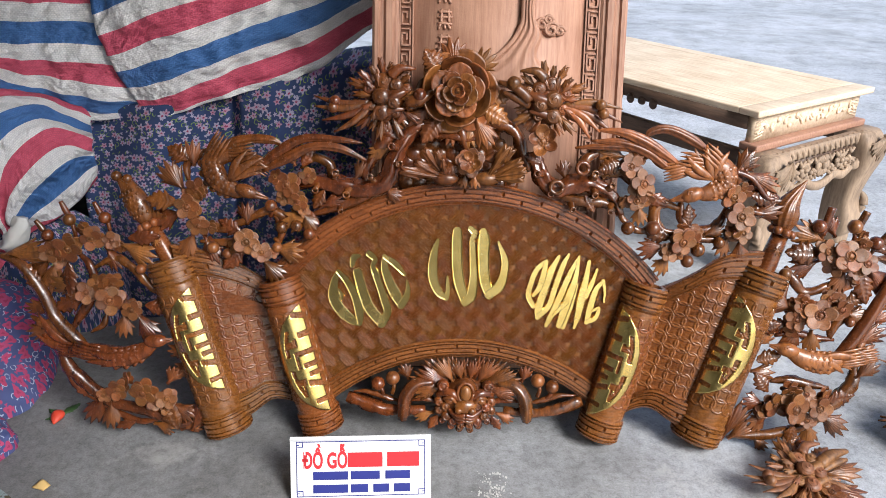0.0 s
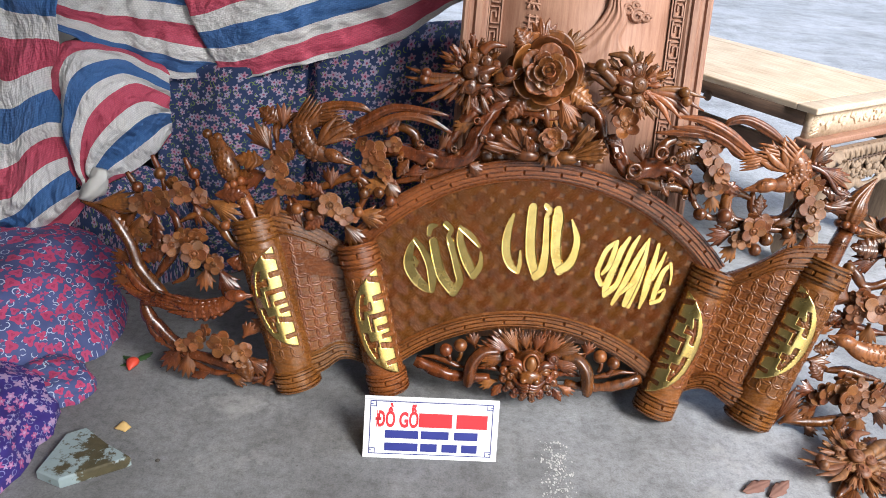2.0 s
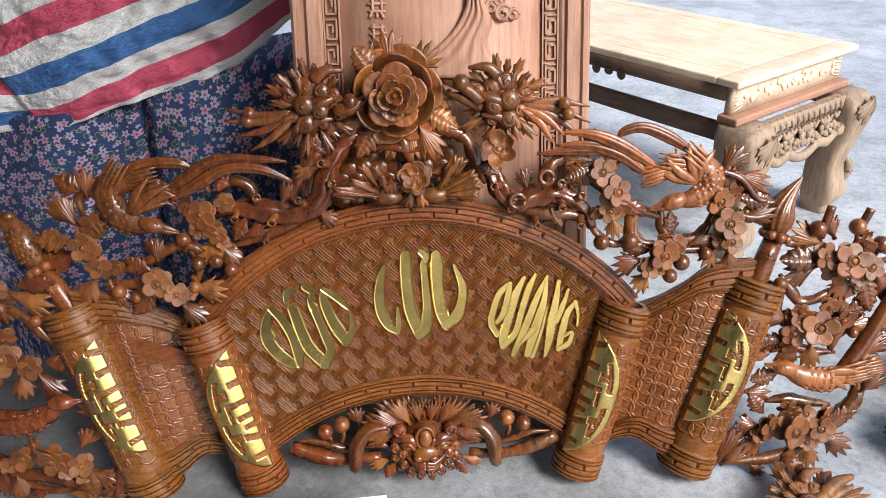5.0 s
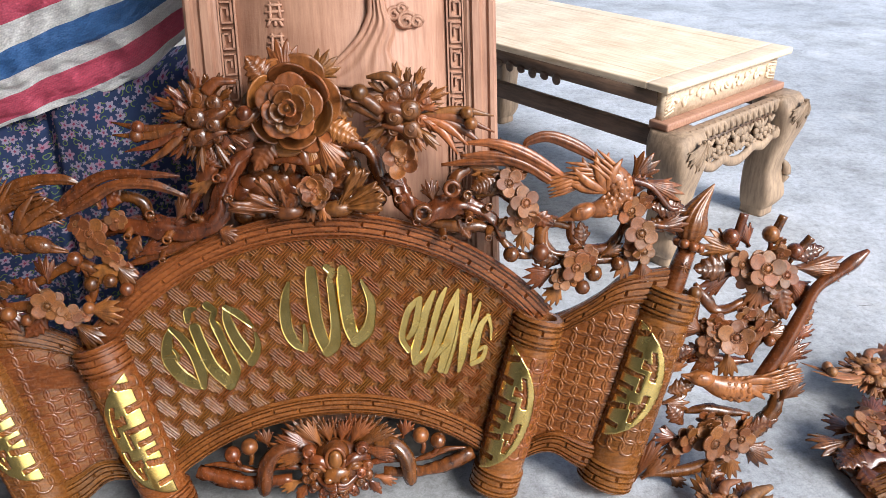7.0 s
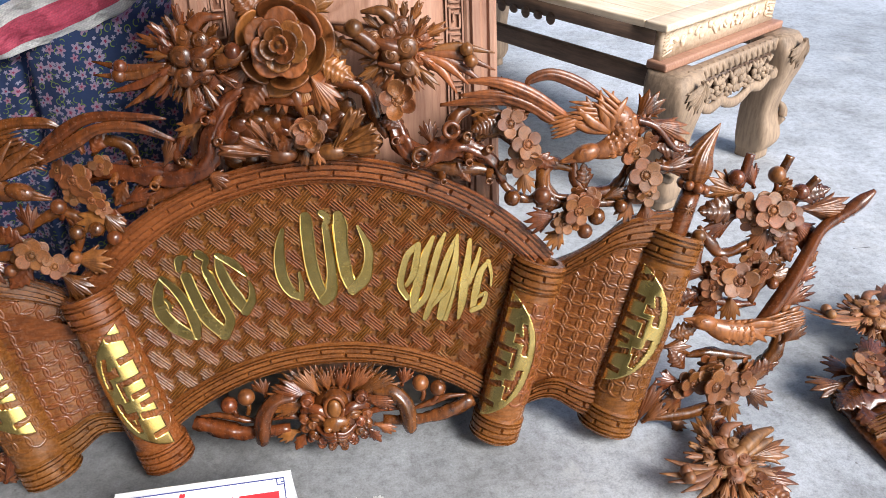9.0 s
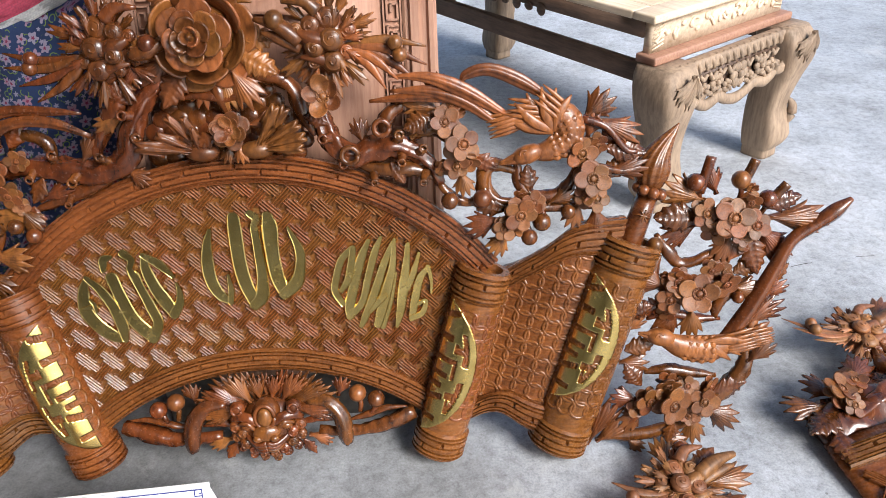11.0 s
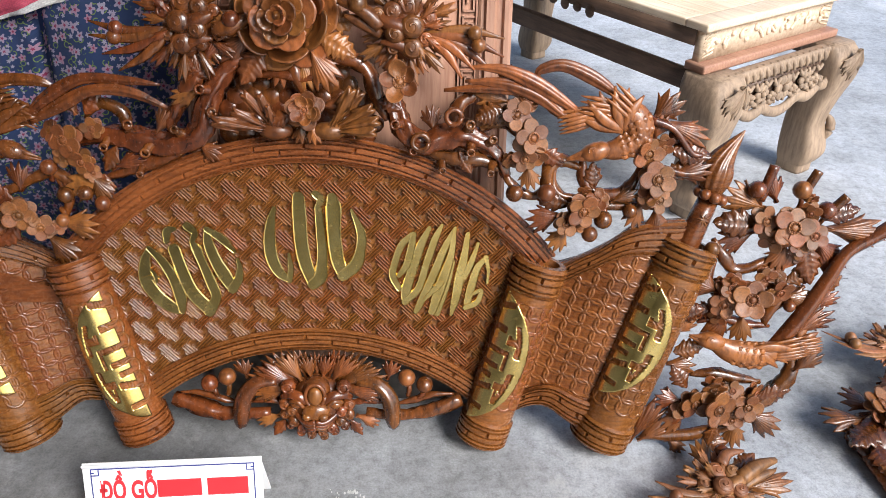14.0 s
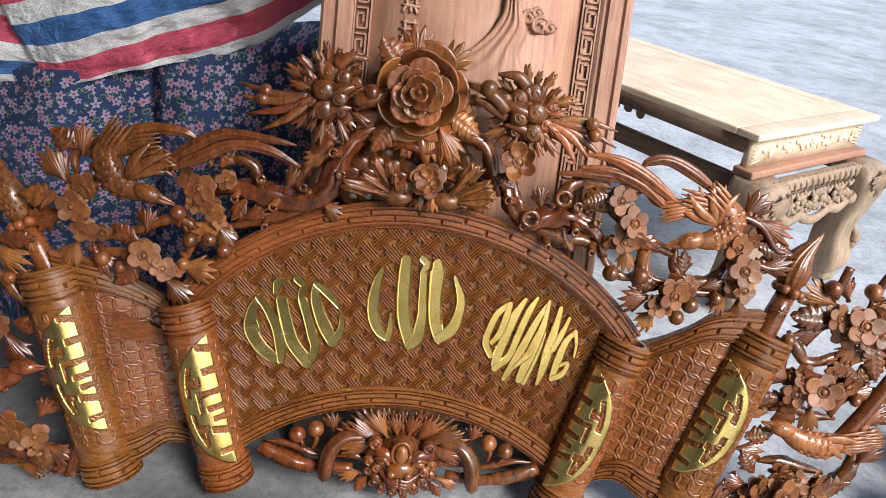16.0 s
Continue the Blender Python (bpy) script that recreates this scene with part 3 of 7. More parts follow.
def wing(top, low, ws, label):
    """The scroll's hanging sheet between two rolls: its upper and lower edges, and how far it stands out."""
    tc, lc = curve([(*p, w) for p, w in zip(top, ws)], 6), curve([(*p, w) for p, w in zip(low, ws)], 6)

    def pick(c, s):
        x = s * (len(c) - 1)
        k = min(int(x), len(c) - 2)
        return V3(*(c[k] + (c[k + 1] - c[k]) * (x - k)))

    bm = bms()
    sheet(bm, lambda s, t: pick(tc, s).lerp(pick(lc, s), t), 26, 18, -0.022 if top[0][0] > 0 else 0.022)
    ob = part("scroll_sheet", bm, LACQ_PANEL, panel, label)

    def surf(x, y):
        s = min(max(y, 0.0), 1.0)
        p = pick(tc, s).lerp(pick(lc, s), x)
        e = 0.02
        du = pick(tc, min(s + e, 1)).lerp(pick(lc, min(s + e, 1)), x) - pick(tc, max(s - e, 0)).lerp(pick(lc, max(s - e, 0)), x)
        dv = pick(lc, s) - pick(tc, s)
        nrm = du.cross(dv).normalized()
        return p, nrm if nrm.z > 0 else -nrm

    span, tall = (pick(tc, 1) - pick(tc, 0)).length, (pick(lc, 0.5) - pick(tc, 0.5)).length
    down = (pick(lc, 0.5) - pick(tc, 0.5)).xy.normalized()
    side = Vector((-down.y, down.x))
    mid = pick(tc, 0.5).lerp(pick(lc, 0.5), 0.5).xy
    lo, hi = 0.052 / tall, 1 - 0.048 / tall

    def solve(x, y):
        """The sheet's own coordinates of a point x down and y across from its middle."""
        goal, s, t = mid + down * x + side * y, 0.5, 0.5
        for _ in range(7):
            at = lambda s, t: pick(tc, min(max(s, 0), 1)).lerp(pick(lc, min(max(s, 0), 1)), t).xy
            p = at(s, t)
            ps, pt = (at(s + 0.02, t) - at(s - 0.02, t)) / 0.04, (at(s, t + 0.02) - at(s, t - 0.02)) / 0.04
            det = ps.x * pt.y - ps.y * pt.x
            if abs(det) < 1e-6:
                break
            g = goal - p
            s = min(max(s + (g.x * pt.y - g.y * pt.x) / det, -0.2), 1.2)
            t = min(max(t + (ps.x * g.y - ps.y * g.x) / det, -0.5), 1.5)
        return s, t

    def flat_at(x, y):
        s, t = solve(x, y)
        return surf(min(max(t, lo), hi), min(max(s, 0.02), 0.98))

    def within(x, y):
        s, t = solve(x, y)
        return lo - 0.02 < t < hi + 0.02 and 0.0 < s < 1.0

    bm = bms()
    coins(bm, flat_at, (-tall * 0.75, tall * 0.75), (-span * 0.6, span * 0.6), inside=within)
    part("coin_relief", bm, LACQ_PANEL, ob)
    for x0, dx in ((0.0, 0.05 / tall), (1 - 0.046 / tall, 0.046 / tall)):
        border("border", lambda s, x: surf(x0 + dx * x, s)[0], lambda s: surf(x0 + dx / 2, s)[1], 78, 24, ob, "")
    return ob


wing([(-0.335, 0.345), (-0.40, 0.375), (-0.458, 0.412), (-0.53, 0.447), (-0.605, 0.462)], [(-0.255, 0.040), (-0.325, 0.072), (-0.385, 0.088), (-0.43, 0.06), (-0.486, 0.030)],
     [-0.012, -0.022, -0.008, 0.016, 0.026], "curling scroll sheet carved with interlaced coins")
wing([(0.478, 0.355), (0.535, 0.378), (0.598, 0.418), (0.660, 0.464), (0.745, 0.474)], [(0.385, 0.032), (0.455, 0.066), (0.512, 0.088), (0.565, 0.060), (0.63, 0.032)],
     [-0.008, -0.016, 0.002, 0.020, 0.024], "curling scroll sheet carved with interlaced coins")

# brass letters of the motto
LETTERS = [
    ("letter_d", [
        [(-0.227, 0.404, 0.0053), (-0.237, 0.379, 0.0092), (-0.239, 0.343, 0.0119), (-0.222, 0.312, 0.0119), (-0.197, 0.29, 0.0106), (-0.178, 0.281, 0.0053)],
        [(-0.227, 0.404, 0.0053), (-0.207, 0.381, 0.0079), (-0.189, 0.347, 0.0092), (-0.179, 0.312, 0.0106), (-0.177, 0.284, 0.0066)],
        [(-0.243, 0.346, 0.003), (-0.230, 0.348, 0.0045), (-0.216, 0.349, 0.0035)],
        [(-0.226, 0.362, 0.003), (-0.220, 0.352, 0.0042), (-0.219, 0.340, 0.003)],
    ]),
    ("letter_u", [
        [(-0.179, 0.442, 0.004), (-0.192, 0.437, 0.0079), (-0.195, 0.419, 0.0053)],
        [(-0.183, 0.402, 0.0106), (-0.174, 0.369, 0.0106), (-0.157, 0.321, 0.0119), (-0.127, 0.285, 0.0119)],
        [(-0.143, 0.406, 0.0092), (-0.134, 0.379, 0.0079), (-0.12, 0.338, 0.0092), (-0.113, 0.31, 0.0092), (-0.126, 0.283, 0.0106)],
        [(-0.155, 0.447, 0.0079), (-0.143, 0.435, 0.0066), (-0.148, 0.419, 0.0053), (-0.143, 0.406, 0.0079)],
    ]),
    ("letter_c", [
        [(-0.121, 0.442, 0.0053), (-0.12, 0.414, 0.0092), (-0.109, 0.38, 0.0106), (-0.095, 0.353, 0.0119), (-0.081, 0.328, 0.0092)],
        [(-0.081, 0.328, 0.0092), (-0.069, 0.348, 0.0079), (-0.066, 0.369, 0.0053), (-0.069, 0.386, 0.0026)],
        [(-0.121, 0.442, 0.0053), (-0.095, 0.424, 0.0079), (-0.074, 0.401, 0.004)],
    ]),
    ("letter_l", [
        [(0.001, 0.482, 0.004), (-0.006, 0.457, 0.0079), (-0.01, 0.422, 0.0106), (-0.007, 0.387, 0.0106), (0.006, 0.36, 0.0092), (0.024, 0.346, 0.0053)],
        [(0.024, 0.346, 0.0053), (0.027, 0.369, 0.0053), (0.025, 0.397, 0.0026)],
    ]),
    ("letter_u", [
        [(0.045, 0.503, 0.0106), (0.045, 0.474, 0.0119), (0.047, 0.419, 0.0119), (0.054, 0.378, 0.0119), (0.068, 0.339, 0.0106)],
        [(0.08, 0.483, 0.0066), (0.083, 0.435, 0.0079), (0.085, 0.394, 0.0092), (0.081, 0.354, 0.0119), (0.068, 0.339, 0.0106)],
        [(0.076, 0.51, 0.0066), (0.085, 0.5, 0.0066), (0.079, 0.486, 0.0053)],
    ]),
    ("letter_u", [
        [(0.105, 0.503, 0.0092), (0.107, 0.483, 0.0132), (0.107, 0.437, 0.0119), (0.112, 0.389, 0.0119), (0.123, 0.357, 0.0106)],
        [(0.123, 0.357, 0.0106), (0.145, 0.376, 0.0119), (0.155, 0.406, 0.0092), (0.156, 0.44, 0.0079), (0.14, 0.481, 0.0026)],
    ]),
    ("letter_q", [
        [(0.25, 0.437, 0.0066), (0.231, 0.418, 0.0079), (0.22, 0.389, 0.0079), (0.214, 0.358, 0.0079), (0.226, 0.332, 0.0066)],
        [(0.252, 0.437, 0.0066), (0.248, 0.412, 0.0079), (0.239, 0.377, 0.0079), (0.226, 0.358, 0.0053)],
    ]),
    ("letter_u", [
        [(0.28, 0.449, 0.0053), (0.266, 0.418, 0.0092), (0.251, 0.37, 0.0106), (0.239, 0.327, 0.0106), (0.238, 0.306, 0.0079)],
        [(0.238, 0.306, 0.0079), (0.262, 0.332, 0.0079), (0.276, 0.379, 0.0079), (0.291, 0.428, 0.0079), (0.303, 0.455, 0.004)],
    ]),
    ("letter_a", [
        [(0.327, 0.45, 0.004), (0.308, 0.409, 0.0079), (0.287, 0.352, 0.0092), (0.265, 0.301, 0.0079), (0.258, 0.286, 0.0053)],
        [(0.327, 0.45, 0.004), (0.321, 0.396, 0.0079), (0.304, 0.339, 0.0119), (0.289, 0.288, 0.0092)],
        [(0.275, 0.312, 0.004), (0.302, 0.342, 0.0079)],
    ]),
    ("letter_n", [
        [(0.325, 0.385, 0.0053), (0.313, 0.333, 0.0079), (0.298, 0.283, 0.0066)],
        [(0.351, 0.439, 0.0053), (0.347, 0.405, 0.0079), (0.339, 0.356, 0.0106), (0.332, 0.313, 0.0092), (0.324, 0.282, 0.004)],
        [(0.37, 0.421, 0.004), (0.359, 0.385, 0.0066), (0.347, 0.356, 0.0066)],
    ]),
    ("letter_g", [
        [(0.386, 0.395, 0.0053), (0.37, 0.372, 0.0079), (0.359, 0.329, 0.0092), (0.352, 0.296, 0.0066)],
        [(0.386, 0.395, 0.0053), (0.391, 0.37, 0.004), (0.39, 0.345, 0.0026)],
        [(0.352, 0.296, 0.0066), (0.372, 0.306, 0.0066), (0.379, 0.33, 0.0053), (0.366, 0.324, 0.004)],
    ]),
]


def stroke(bm, pts, z):
    """A flat brass stroke with a chamfered edge, through (x, y, half width)."""
    c = curve(pts, 6)
    rows = []
    for k, q in enumerate(c):
        a, b = c[max(k - 1, 0)], c[min(k + 1, len(c) - 1)]
        t = V3(b[0] - a[0], b[1] - a[1], 0).normalized()
        sd = V3(-t.y, t.x, 0)
        p = V3(q[0], q[1], z)
        e = max(q[2], 0.002)
        caps = ((0.9, 0.44), (0.65, 0.76), (0.33, 0.94)) if k in (0, len(c) - 1) else ()
        steps = [(-g, f) for g, f in caps] + [(0, 1.0)] if k == 0 else [(0, 1.0)] + [(g, f) for g, f in reversed(caps)]
        for g, f in steps:
            rows.append([bm.verts.new(p + t * (e * g) + sd * (e * x * f) + V3(0, 0, h)) for x, h in ((-1, -0.004), (-1, 0.0045), (-0.86, 0.0064), (-0.72, 0.0060), (0, 0.0060), (0.72, 0.0060), (0.86, 0.0064), (1, 0.0045), (1, -0.004))])
    for a, b in zip(rows, rows[1:]):
        for j in range(8):
            bm.faces.new((a[j], a[j + 1], b[j + 1], b[j]))
    bm.faces.new(rows[0]), bm.faces.new(rows[-1])


for nm, strokes in LETTERS:
    bm = bms()
    for k, s in enumerate(strokes):
        stroke(bm, [(u, v, r * (1.12 if strokes[0][0][0] < 0.18 else 0.95)) for u, v, r in s], 0.004 + 0.0004 * k)
    part(nm, bm, GOLD, panel, "polished brass letter", smooth=False)

# board leaning behind the panel
board = tagged(new("carved_picture_board"), "unvarnished brown carved board with key-pattern frame leaning upright", "wood carving")
board.matrix_world = pose(0.131, 1.478, 0, 74.5, 0, 0) @ pose(0, 0.03, -0.064)
BOT = 0.125
HW = 0.290
bm = bms()
box(bm, (-HW + 0.03, BOT, -0.022), (HW - 0.03, 1.36, -0.006))
part("ground_board", bm, BOARD, board)
for s in (-1, 1):
    bm = bms()
    prof = [(HW, -0.03), (HW, 0.004), (HW - 0.006, 0.010), (HW - 0.014, 0.010), (HW - 0.018, 0.003), (HW - 0.026, 0.003), (HW - 0.032, 0.012), (HW - 0.046, 0.012),
            (HW - 0.050, 0.004), (HW - 0.055, 0.004), (HW - 0.060, 0.000), (HW - 0.060, -0.03)]
    a = [bm.verts.new((s * x, BOT, z)) for x, z in prof]
    b = [bm.verts.new((s * x, 1.36, z)) for x, z in prof]
    for k in range(len(prof)):
        k2 = (k + 1) % len(prof)
        bm.faces.new((a[k], a[k2], b[k2], b[k]))
    bm.faces.new(a), bm.faces.new(b)
    part("frame_stile", bm, BOARD, board, smooth=False)
    # key pattern strip
    x0, x1 = HW - 0.088, HW - 0.066
    bm = bms()
    box(bm, (s * (HW - 0.094), 0.4, -0.006), (s * (HW - 0.091), 1.36, 0.0))
    box(bm, (s * (HW - 0.064), 0.4, -0.006), (s * (HW - 0.061), 1.36, 0.0))
    t = 0.0035
    for k in range(20):
        y = 0.42 + k * 0.047
        for lo, hi in (((x0, y), (x1, y + t)), ((x1 - t, y), (x1, y + 0.030)), ((x0 + 0.007, y + 0.030 - t), (x1, y + 0.030)), ((x0 + 0.007, y + 0.014), (x0 + 0.007 + t, y + 0.030)),
                       ((x0, y), (x0 + t, y + 0.040)), ((x0, y + 0.037), (x1, y + 0.040))):
            box(bm, (s * lo[0], lo[1], -0.006), (s * hi[0], hi[1], 0.0005))
    part("key_pattern", bm, BOARD, board, "carved key-pattern strip", smooth=False)

# added block below the board, its near-black colour standing in for shade
bm = bms()
box(bm, (-0.16, 1.60, 0.0), (0.42, 1.80, 0.122), 0.005)
tagged(part("shade_block", bm, DARK), "added dark block standing in for shade under the leaning board", "block")

# raw wood table; local x along its short end, y along its length
table = tagged(new("carved_wooden_table"), "unfinished pale wooden tea table with carved apron and bowed legs", "table")
table.matrix_world = pose(1.305, 2.592, 0, 0, 0, 35.0)
TW, TL, TH = 0.352, 1.30, 0.58
bm = bms()
box(bm, (-TW, 0, TH - 0.022), (TW, 0.075, TH), 0.006)
box(bm, (-TW, TL - 0.075, TH - 0.022), (TW, TL, TH), 0.006)
for s in (-1, 1):
    box(bm, (s * TW, 0.0765, TH - 0.022), (s * (TW - 0.075), TL - 0.0765, TH), 0.005)
part("top_frame", bm, RAW_LIGHT, table)
for k in range(3):
    w = (2 * TW - 0.154) / 3
    bm = bms()
    box(bm, (-TW + 0.077 + k * w, 0.078, TH - 0.018), (-TW + 0.0765 + (k + 1) * w, TL - 0.078, TH - 0.0008), 0.001)
    part("plank", bm, RAW_LIGHT, table)
for y0, y1 in ((0.03, 0.055), (TL - 0.055, TL - 0.03)):
    bm = bms()
    box(bm, (-TW + 0.035, y0, TH - 0.115), (TW - 0.035, y1, TH - 0.022))
    fr = part("frieze", bm, RAW_LIGHT, table, "frieze carved with scrolling vine")
    if y0 < 0.1:
        bm = bms()
        for k in range(9):
            x = -0.27 + k * 0.0675
            c = [(x + 0.03 * t * math.cos(3.2 * t + k), y0 - 0.001, TH - 0.067 + 0.022 * t * math.sin(4.5 * t + k * 2.1), 0.0052) for t in np.linspace(0.15, 1, 7)]
            tube(bm, c, 6, 1, 3)
            blob(bm, (x + 0.018, y0 - 0.001, TH - 0.067 + 0.016 * math.sin(k * 2.3)), (0.012, 0.006, 0.009), 6)
            blob(bm, (x - 0.012, y0 - 0.001, TH - 0.068 - 0.016 * math.sin(k * 1.7)), (0.010, 0.006, 0.012), 6)
        part("vine_relief", bm, RAW_LIGHT, fr)
        bm = bms()
        for s in (-1, 1):
            for k in range(7):
                tube(bm, [(s * (TW - 0.04), y0 - 0.001, TH - 0.105 + k * 0.011, 0.003), (s * (TW - 0.085), y0 - 0.001, TH - 0.095 + k * 0.011, 0.003)], 4, 1, 1)
        part("corner_weave", bm, RAW_LIGHT, fr)
    bm = bms()
    ya, yb = (y0 - 0.034, y1 + 0.01) if y0 < 0.1 else (y0 - 0.01, y1 + 0.034)
    box(bm, (-TW + 0.018, ya, TH - 0.140), (TW - 0.018, yb, TH - 0.1155), 0.006)
    part("ledge", bm, BOARD, table, "pinkish moulded ledge")
# long sides: their shade is put into the dark wood colour
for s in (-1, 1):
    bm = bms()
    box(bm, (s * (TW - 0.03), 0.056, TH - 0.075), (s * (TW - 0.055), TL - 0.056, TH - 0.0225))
    part("side_rail", bm, RAW_DARK_AND_SHADE, table, "side rail of brown wood darkened to paint in shade")
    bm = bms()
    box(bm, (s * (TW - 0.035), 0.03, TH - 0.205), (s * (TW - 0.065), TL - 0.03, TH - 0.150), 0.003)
    part("stretcher", bm, RAW_DARK_AND_SHADE, table, "brown lower stretcher darkened to paint in shade")
    bm = bms()
    for k in range(9):
        y = 0.45 + k * 0.055
        blob(bm, (s * (TW - 0.028), y, TH - 0.078), (0.006, 0.020, 0.020 - 0.006 * (k % 2)), 8)
    part("scalloped_edge", bm, RAW_DARK_AND_SHADE, table)


def apron(y):
    bm = bms()
    d = -1 if y < 0.5 else 1
    box(bm, (-0.29, min(y - 0.03 * d, y + 0.008 * d), TH - 0.178), (0.29, max(y - 0.03 * d, y + 0.008 * d), TH - 0.1405), 0.008)
    for k in range(17):
        x = -0.265 + k * 0.033
        tube(bm, [(x - 0.012, y - 0.004 * d, TH - 0.141, 0.006), (x, y + 0.006 * d, TH - 0.155, 0.0085), (x + 0.010, y + 0.006 * d, TH - 0.178, 0.006)], 7, 1, 3)
    ap = part("apron", bm, RAW_LEG, table, "gadrooned apron rail")
    bm = bms()
    yy = y + 0.012 * d
    tube(bm, [(-0.265, yy, TH - 0.185, 0.012), (-0.255, yy, TH - 0.235, 0.014), (-0.225, yy, TH - 0.262, 0.014), (-0.195, yy, TH - 0.245, 0.013), (-0.20, yy, TH - 0.225, 0.009)], 7, 1.4, 4)
    tube(bm, [(0.265, yy, TH - 0.185, 0.012), (0.255, yy, TH - 0.235, 0.014), (0.225, yy, TH - 0.262, 0.014), (0.195, yy, TH - 0.245, 0.013), (0.20, yy, TH - 0.225, 0.009)], 7, 1.4, 4)
    tube(bm, [(-0.215, yy, TH - 0.250, 0.011), (-0.15, yy, TH - 0.282, 0.013), (-0.09, yy, TH - 0.270, 0.013), (-0.045, yy, TH - 0.290, 0.012), (0, yy, TH - 0.298, 0.013),
              (0.045, yy, TH - 0.290, 0.012), (0.09, yy, TH - 0.270, 0.013), (0.15, yy, TH - 0.282, 0.013), (0.215, yy, TH - 0.250, 0.011)], 7, 1.4, 5)
    part("apron_edge", bm, RAW_LEG, ap)
    # added dark plate: paints the shade seen through the pierced carving
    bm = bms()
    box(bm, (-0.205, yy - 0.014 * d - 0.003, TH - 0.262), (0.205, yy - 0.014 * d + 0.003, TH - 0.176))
    part("apron_back", bm, RAW_DARK_AND_SHADE, ap, "added dark plate standing in for shade behind the pierced carving")
    for cx, cz, R in ((0, -0.222, 0.030), (-0.11, -0.222, 0.022), (0.11, -0.222, 0.022), (-0.165, -0.235, 0.018), (0.165, -0.235, 0.018), (-0.055, -0.245, 0.016), (0.055, -0.245, 0.016)):
        bm = bms()
        for k in range(6):
            f = k * math.pi / 3 + cx * 9
            blob(bm, (cx + R * 0.85 * math.cos(f), yy, TH + cz + R * 0.85 * math.sin(f)), (R * 0.62, 0.009, R * 0.55), 8)
        blob(bm, (cx, yy + 0.006 * d, TH + cz), (R * 0.42, 0.010, R * 0.42), 8)
        part("carved_flower", bm, RAW_LEG, ap)
    for k in range(9):
        x = -0.176 + k * 0.044
        for line in ([(x - 0.016, yy, TH - 0.186, 0.006), (x, yy, TH - 0.200 - 0.006 * (k % 2), 0.008), (x + 0.018, yy, TH - 0.188, 0.005)],
                     [(x - 0.014, yy, TH - 0.262 + 0.010 * (k % 2), 0.005), (x, yy, TH - 0.250, 0.008), (x + 0.014, yy, TH - 0.264, 0.005)]):
            bm = bms()
            tube(bm, line, 6, 1, 3)
            part("vine_scroll", bm, RAW_LEG, ap)


apron(-0.045)
apron(TL + 0.045)
for sx in (-1, 1):
    for y, d in ((-0.01, -1), (TL + 0.01, 1)):
        bm = bms()
        x = sx * 0.285
        prof = [(0.0, -0.005, 0.42, 0.070), (0.010, 0.008, 0.385, 0.080), (0.018, 0.018, 0.33, 0.078), (0.006, 0.010, 0.25, 0.064), (-0.006, 0.002, 0.17, 0.058),
                (0.0, 0.010, 0.105, 0.066), (0.004, 0.014, 0.065, 0.068), (-0.004, 0.010, 0.034, 0.056), (-0.006, 0.008, 0.030, 0.050), (-0.006, 0.008, 0.0, 0.050)]
        rings = []
        for q in curve(prof, 4):
            cx, cy, z, r = x + sx * q[0], y + d * q[1], q[2] * 1.047, q[3] * 0.92
            rings.append([bm.verts.new((cx + r * math.copysign(abs(math.cos(f)) ** 0.42, math.cos(f)), cy + r * math.copysign(abs(math.sin(f)) ** 0.42, math.sin(f)), max(z, 0.0))) for f in np.linspace(0, 2 * math.pi, 20, endpoint=False)])
        for a, b in zip(rings, rings[1:]):
            for k in range(20):
                bm.faces.new((a[k], a[(k + 1) % 20], b[(k + 1) % 20], b[k]))
        bm.faces.new(rings[0]), bm.faces.new(rings[-1])
        lg = part("leg", bm, RAW_LEG, table)
        for k in range(3):
            bm = bms()
            fan_leaf(bm, (0, 0, 0), -90 + 34 * (k - 1), 0.105 - 0.012 * (k != 1), 50, 5, 0.12, 0.28, 0.006)
            bmesh.ops.transform(bm, matrix=pose(x + sx * 0.010, y + d * 0.106, 0.435, 90, 0, 0 if d < 0 else 180), verts=bm.verts)
            part("acanthus_leaf", bm, RAW_LEG, lg)
        bm = bms()
        tube(bm, [(x + sx * 0.035, y + d * 0.045, 0.10, 0.012), (x + sx * 0.052, y + d * 0.062, 0.14, 0.018), (x + sx * 0.050, y + d * 0.060, 0.175, 0.014), (x + sx * 0.035, y + d * 0.045, 0.20, 0.006)], 8, 1, 4, 0.15, 3)
        part("leg_scroll", bm, RAW_LEG, lg)

# small white sign on the floor, folded like a tent
sign = tagged(new("shop_sign"), "small white plastic sign with red and blue print", "sign")
sign.matrix_world = pose(-0.152, 1.262, 0.0, 0, 0, 3.5)
SW, SH, LEANB = 0.150, 0.142, 20
face = pose(0, 0, 0.001, 90 - LEANB, 0, 0)
bm = bms()
box(bm, (-SW, 0, -0.003), (SW, SH, 0.0), 0.001)
sp = part("front_sheet", bm, WHITE, sign, at=face)
bm = bms()
box(bm, (-SW, 0, 0.0), (SW, SH, 0.003), 0.001)
part("back_sheet", bm, WHITE, sign, at=pose(0, 2 * SH * math.sin(radians(LEANB)) - 0.004, 0.001, 90 + LEANB, 0, 0))


def bars(items, mat, name, z=0.0012):
    bm = bms()
    for x0, y0, x1, y1 in items:
        box(bm, (x0, y0, 0.0), (x1, y1, z))
    return part(name, bm, mat, sp, smooth=False)


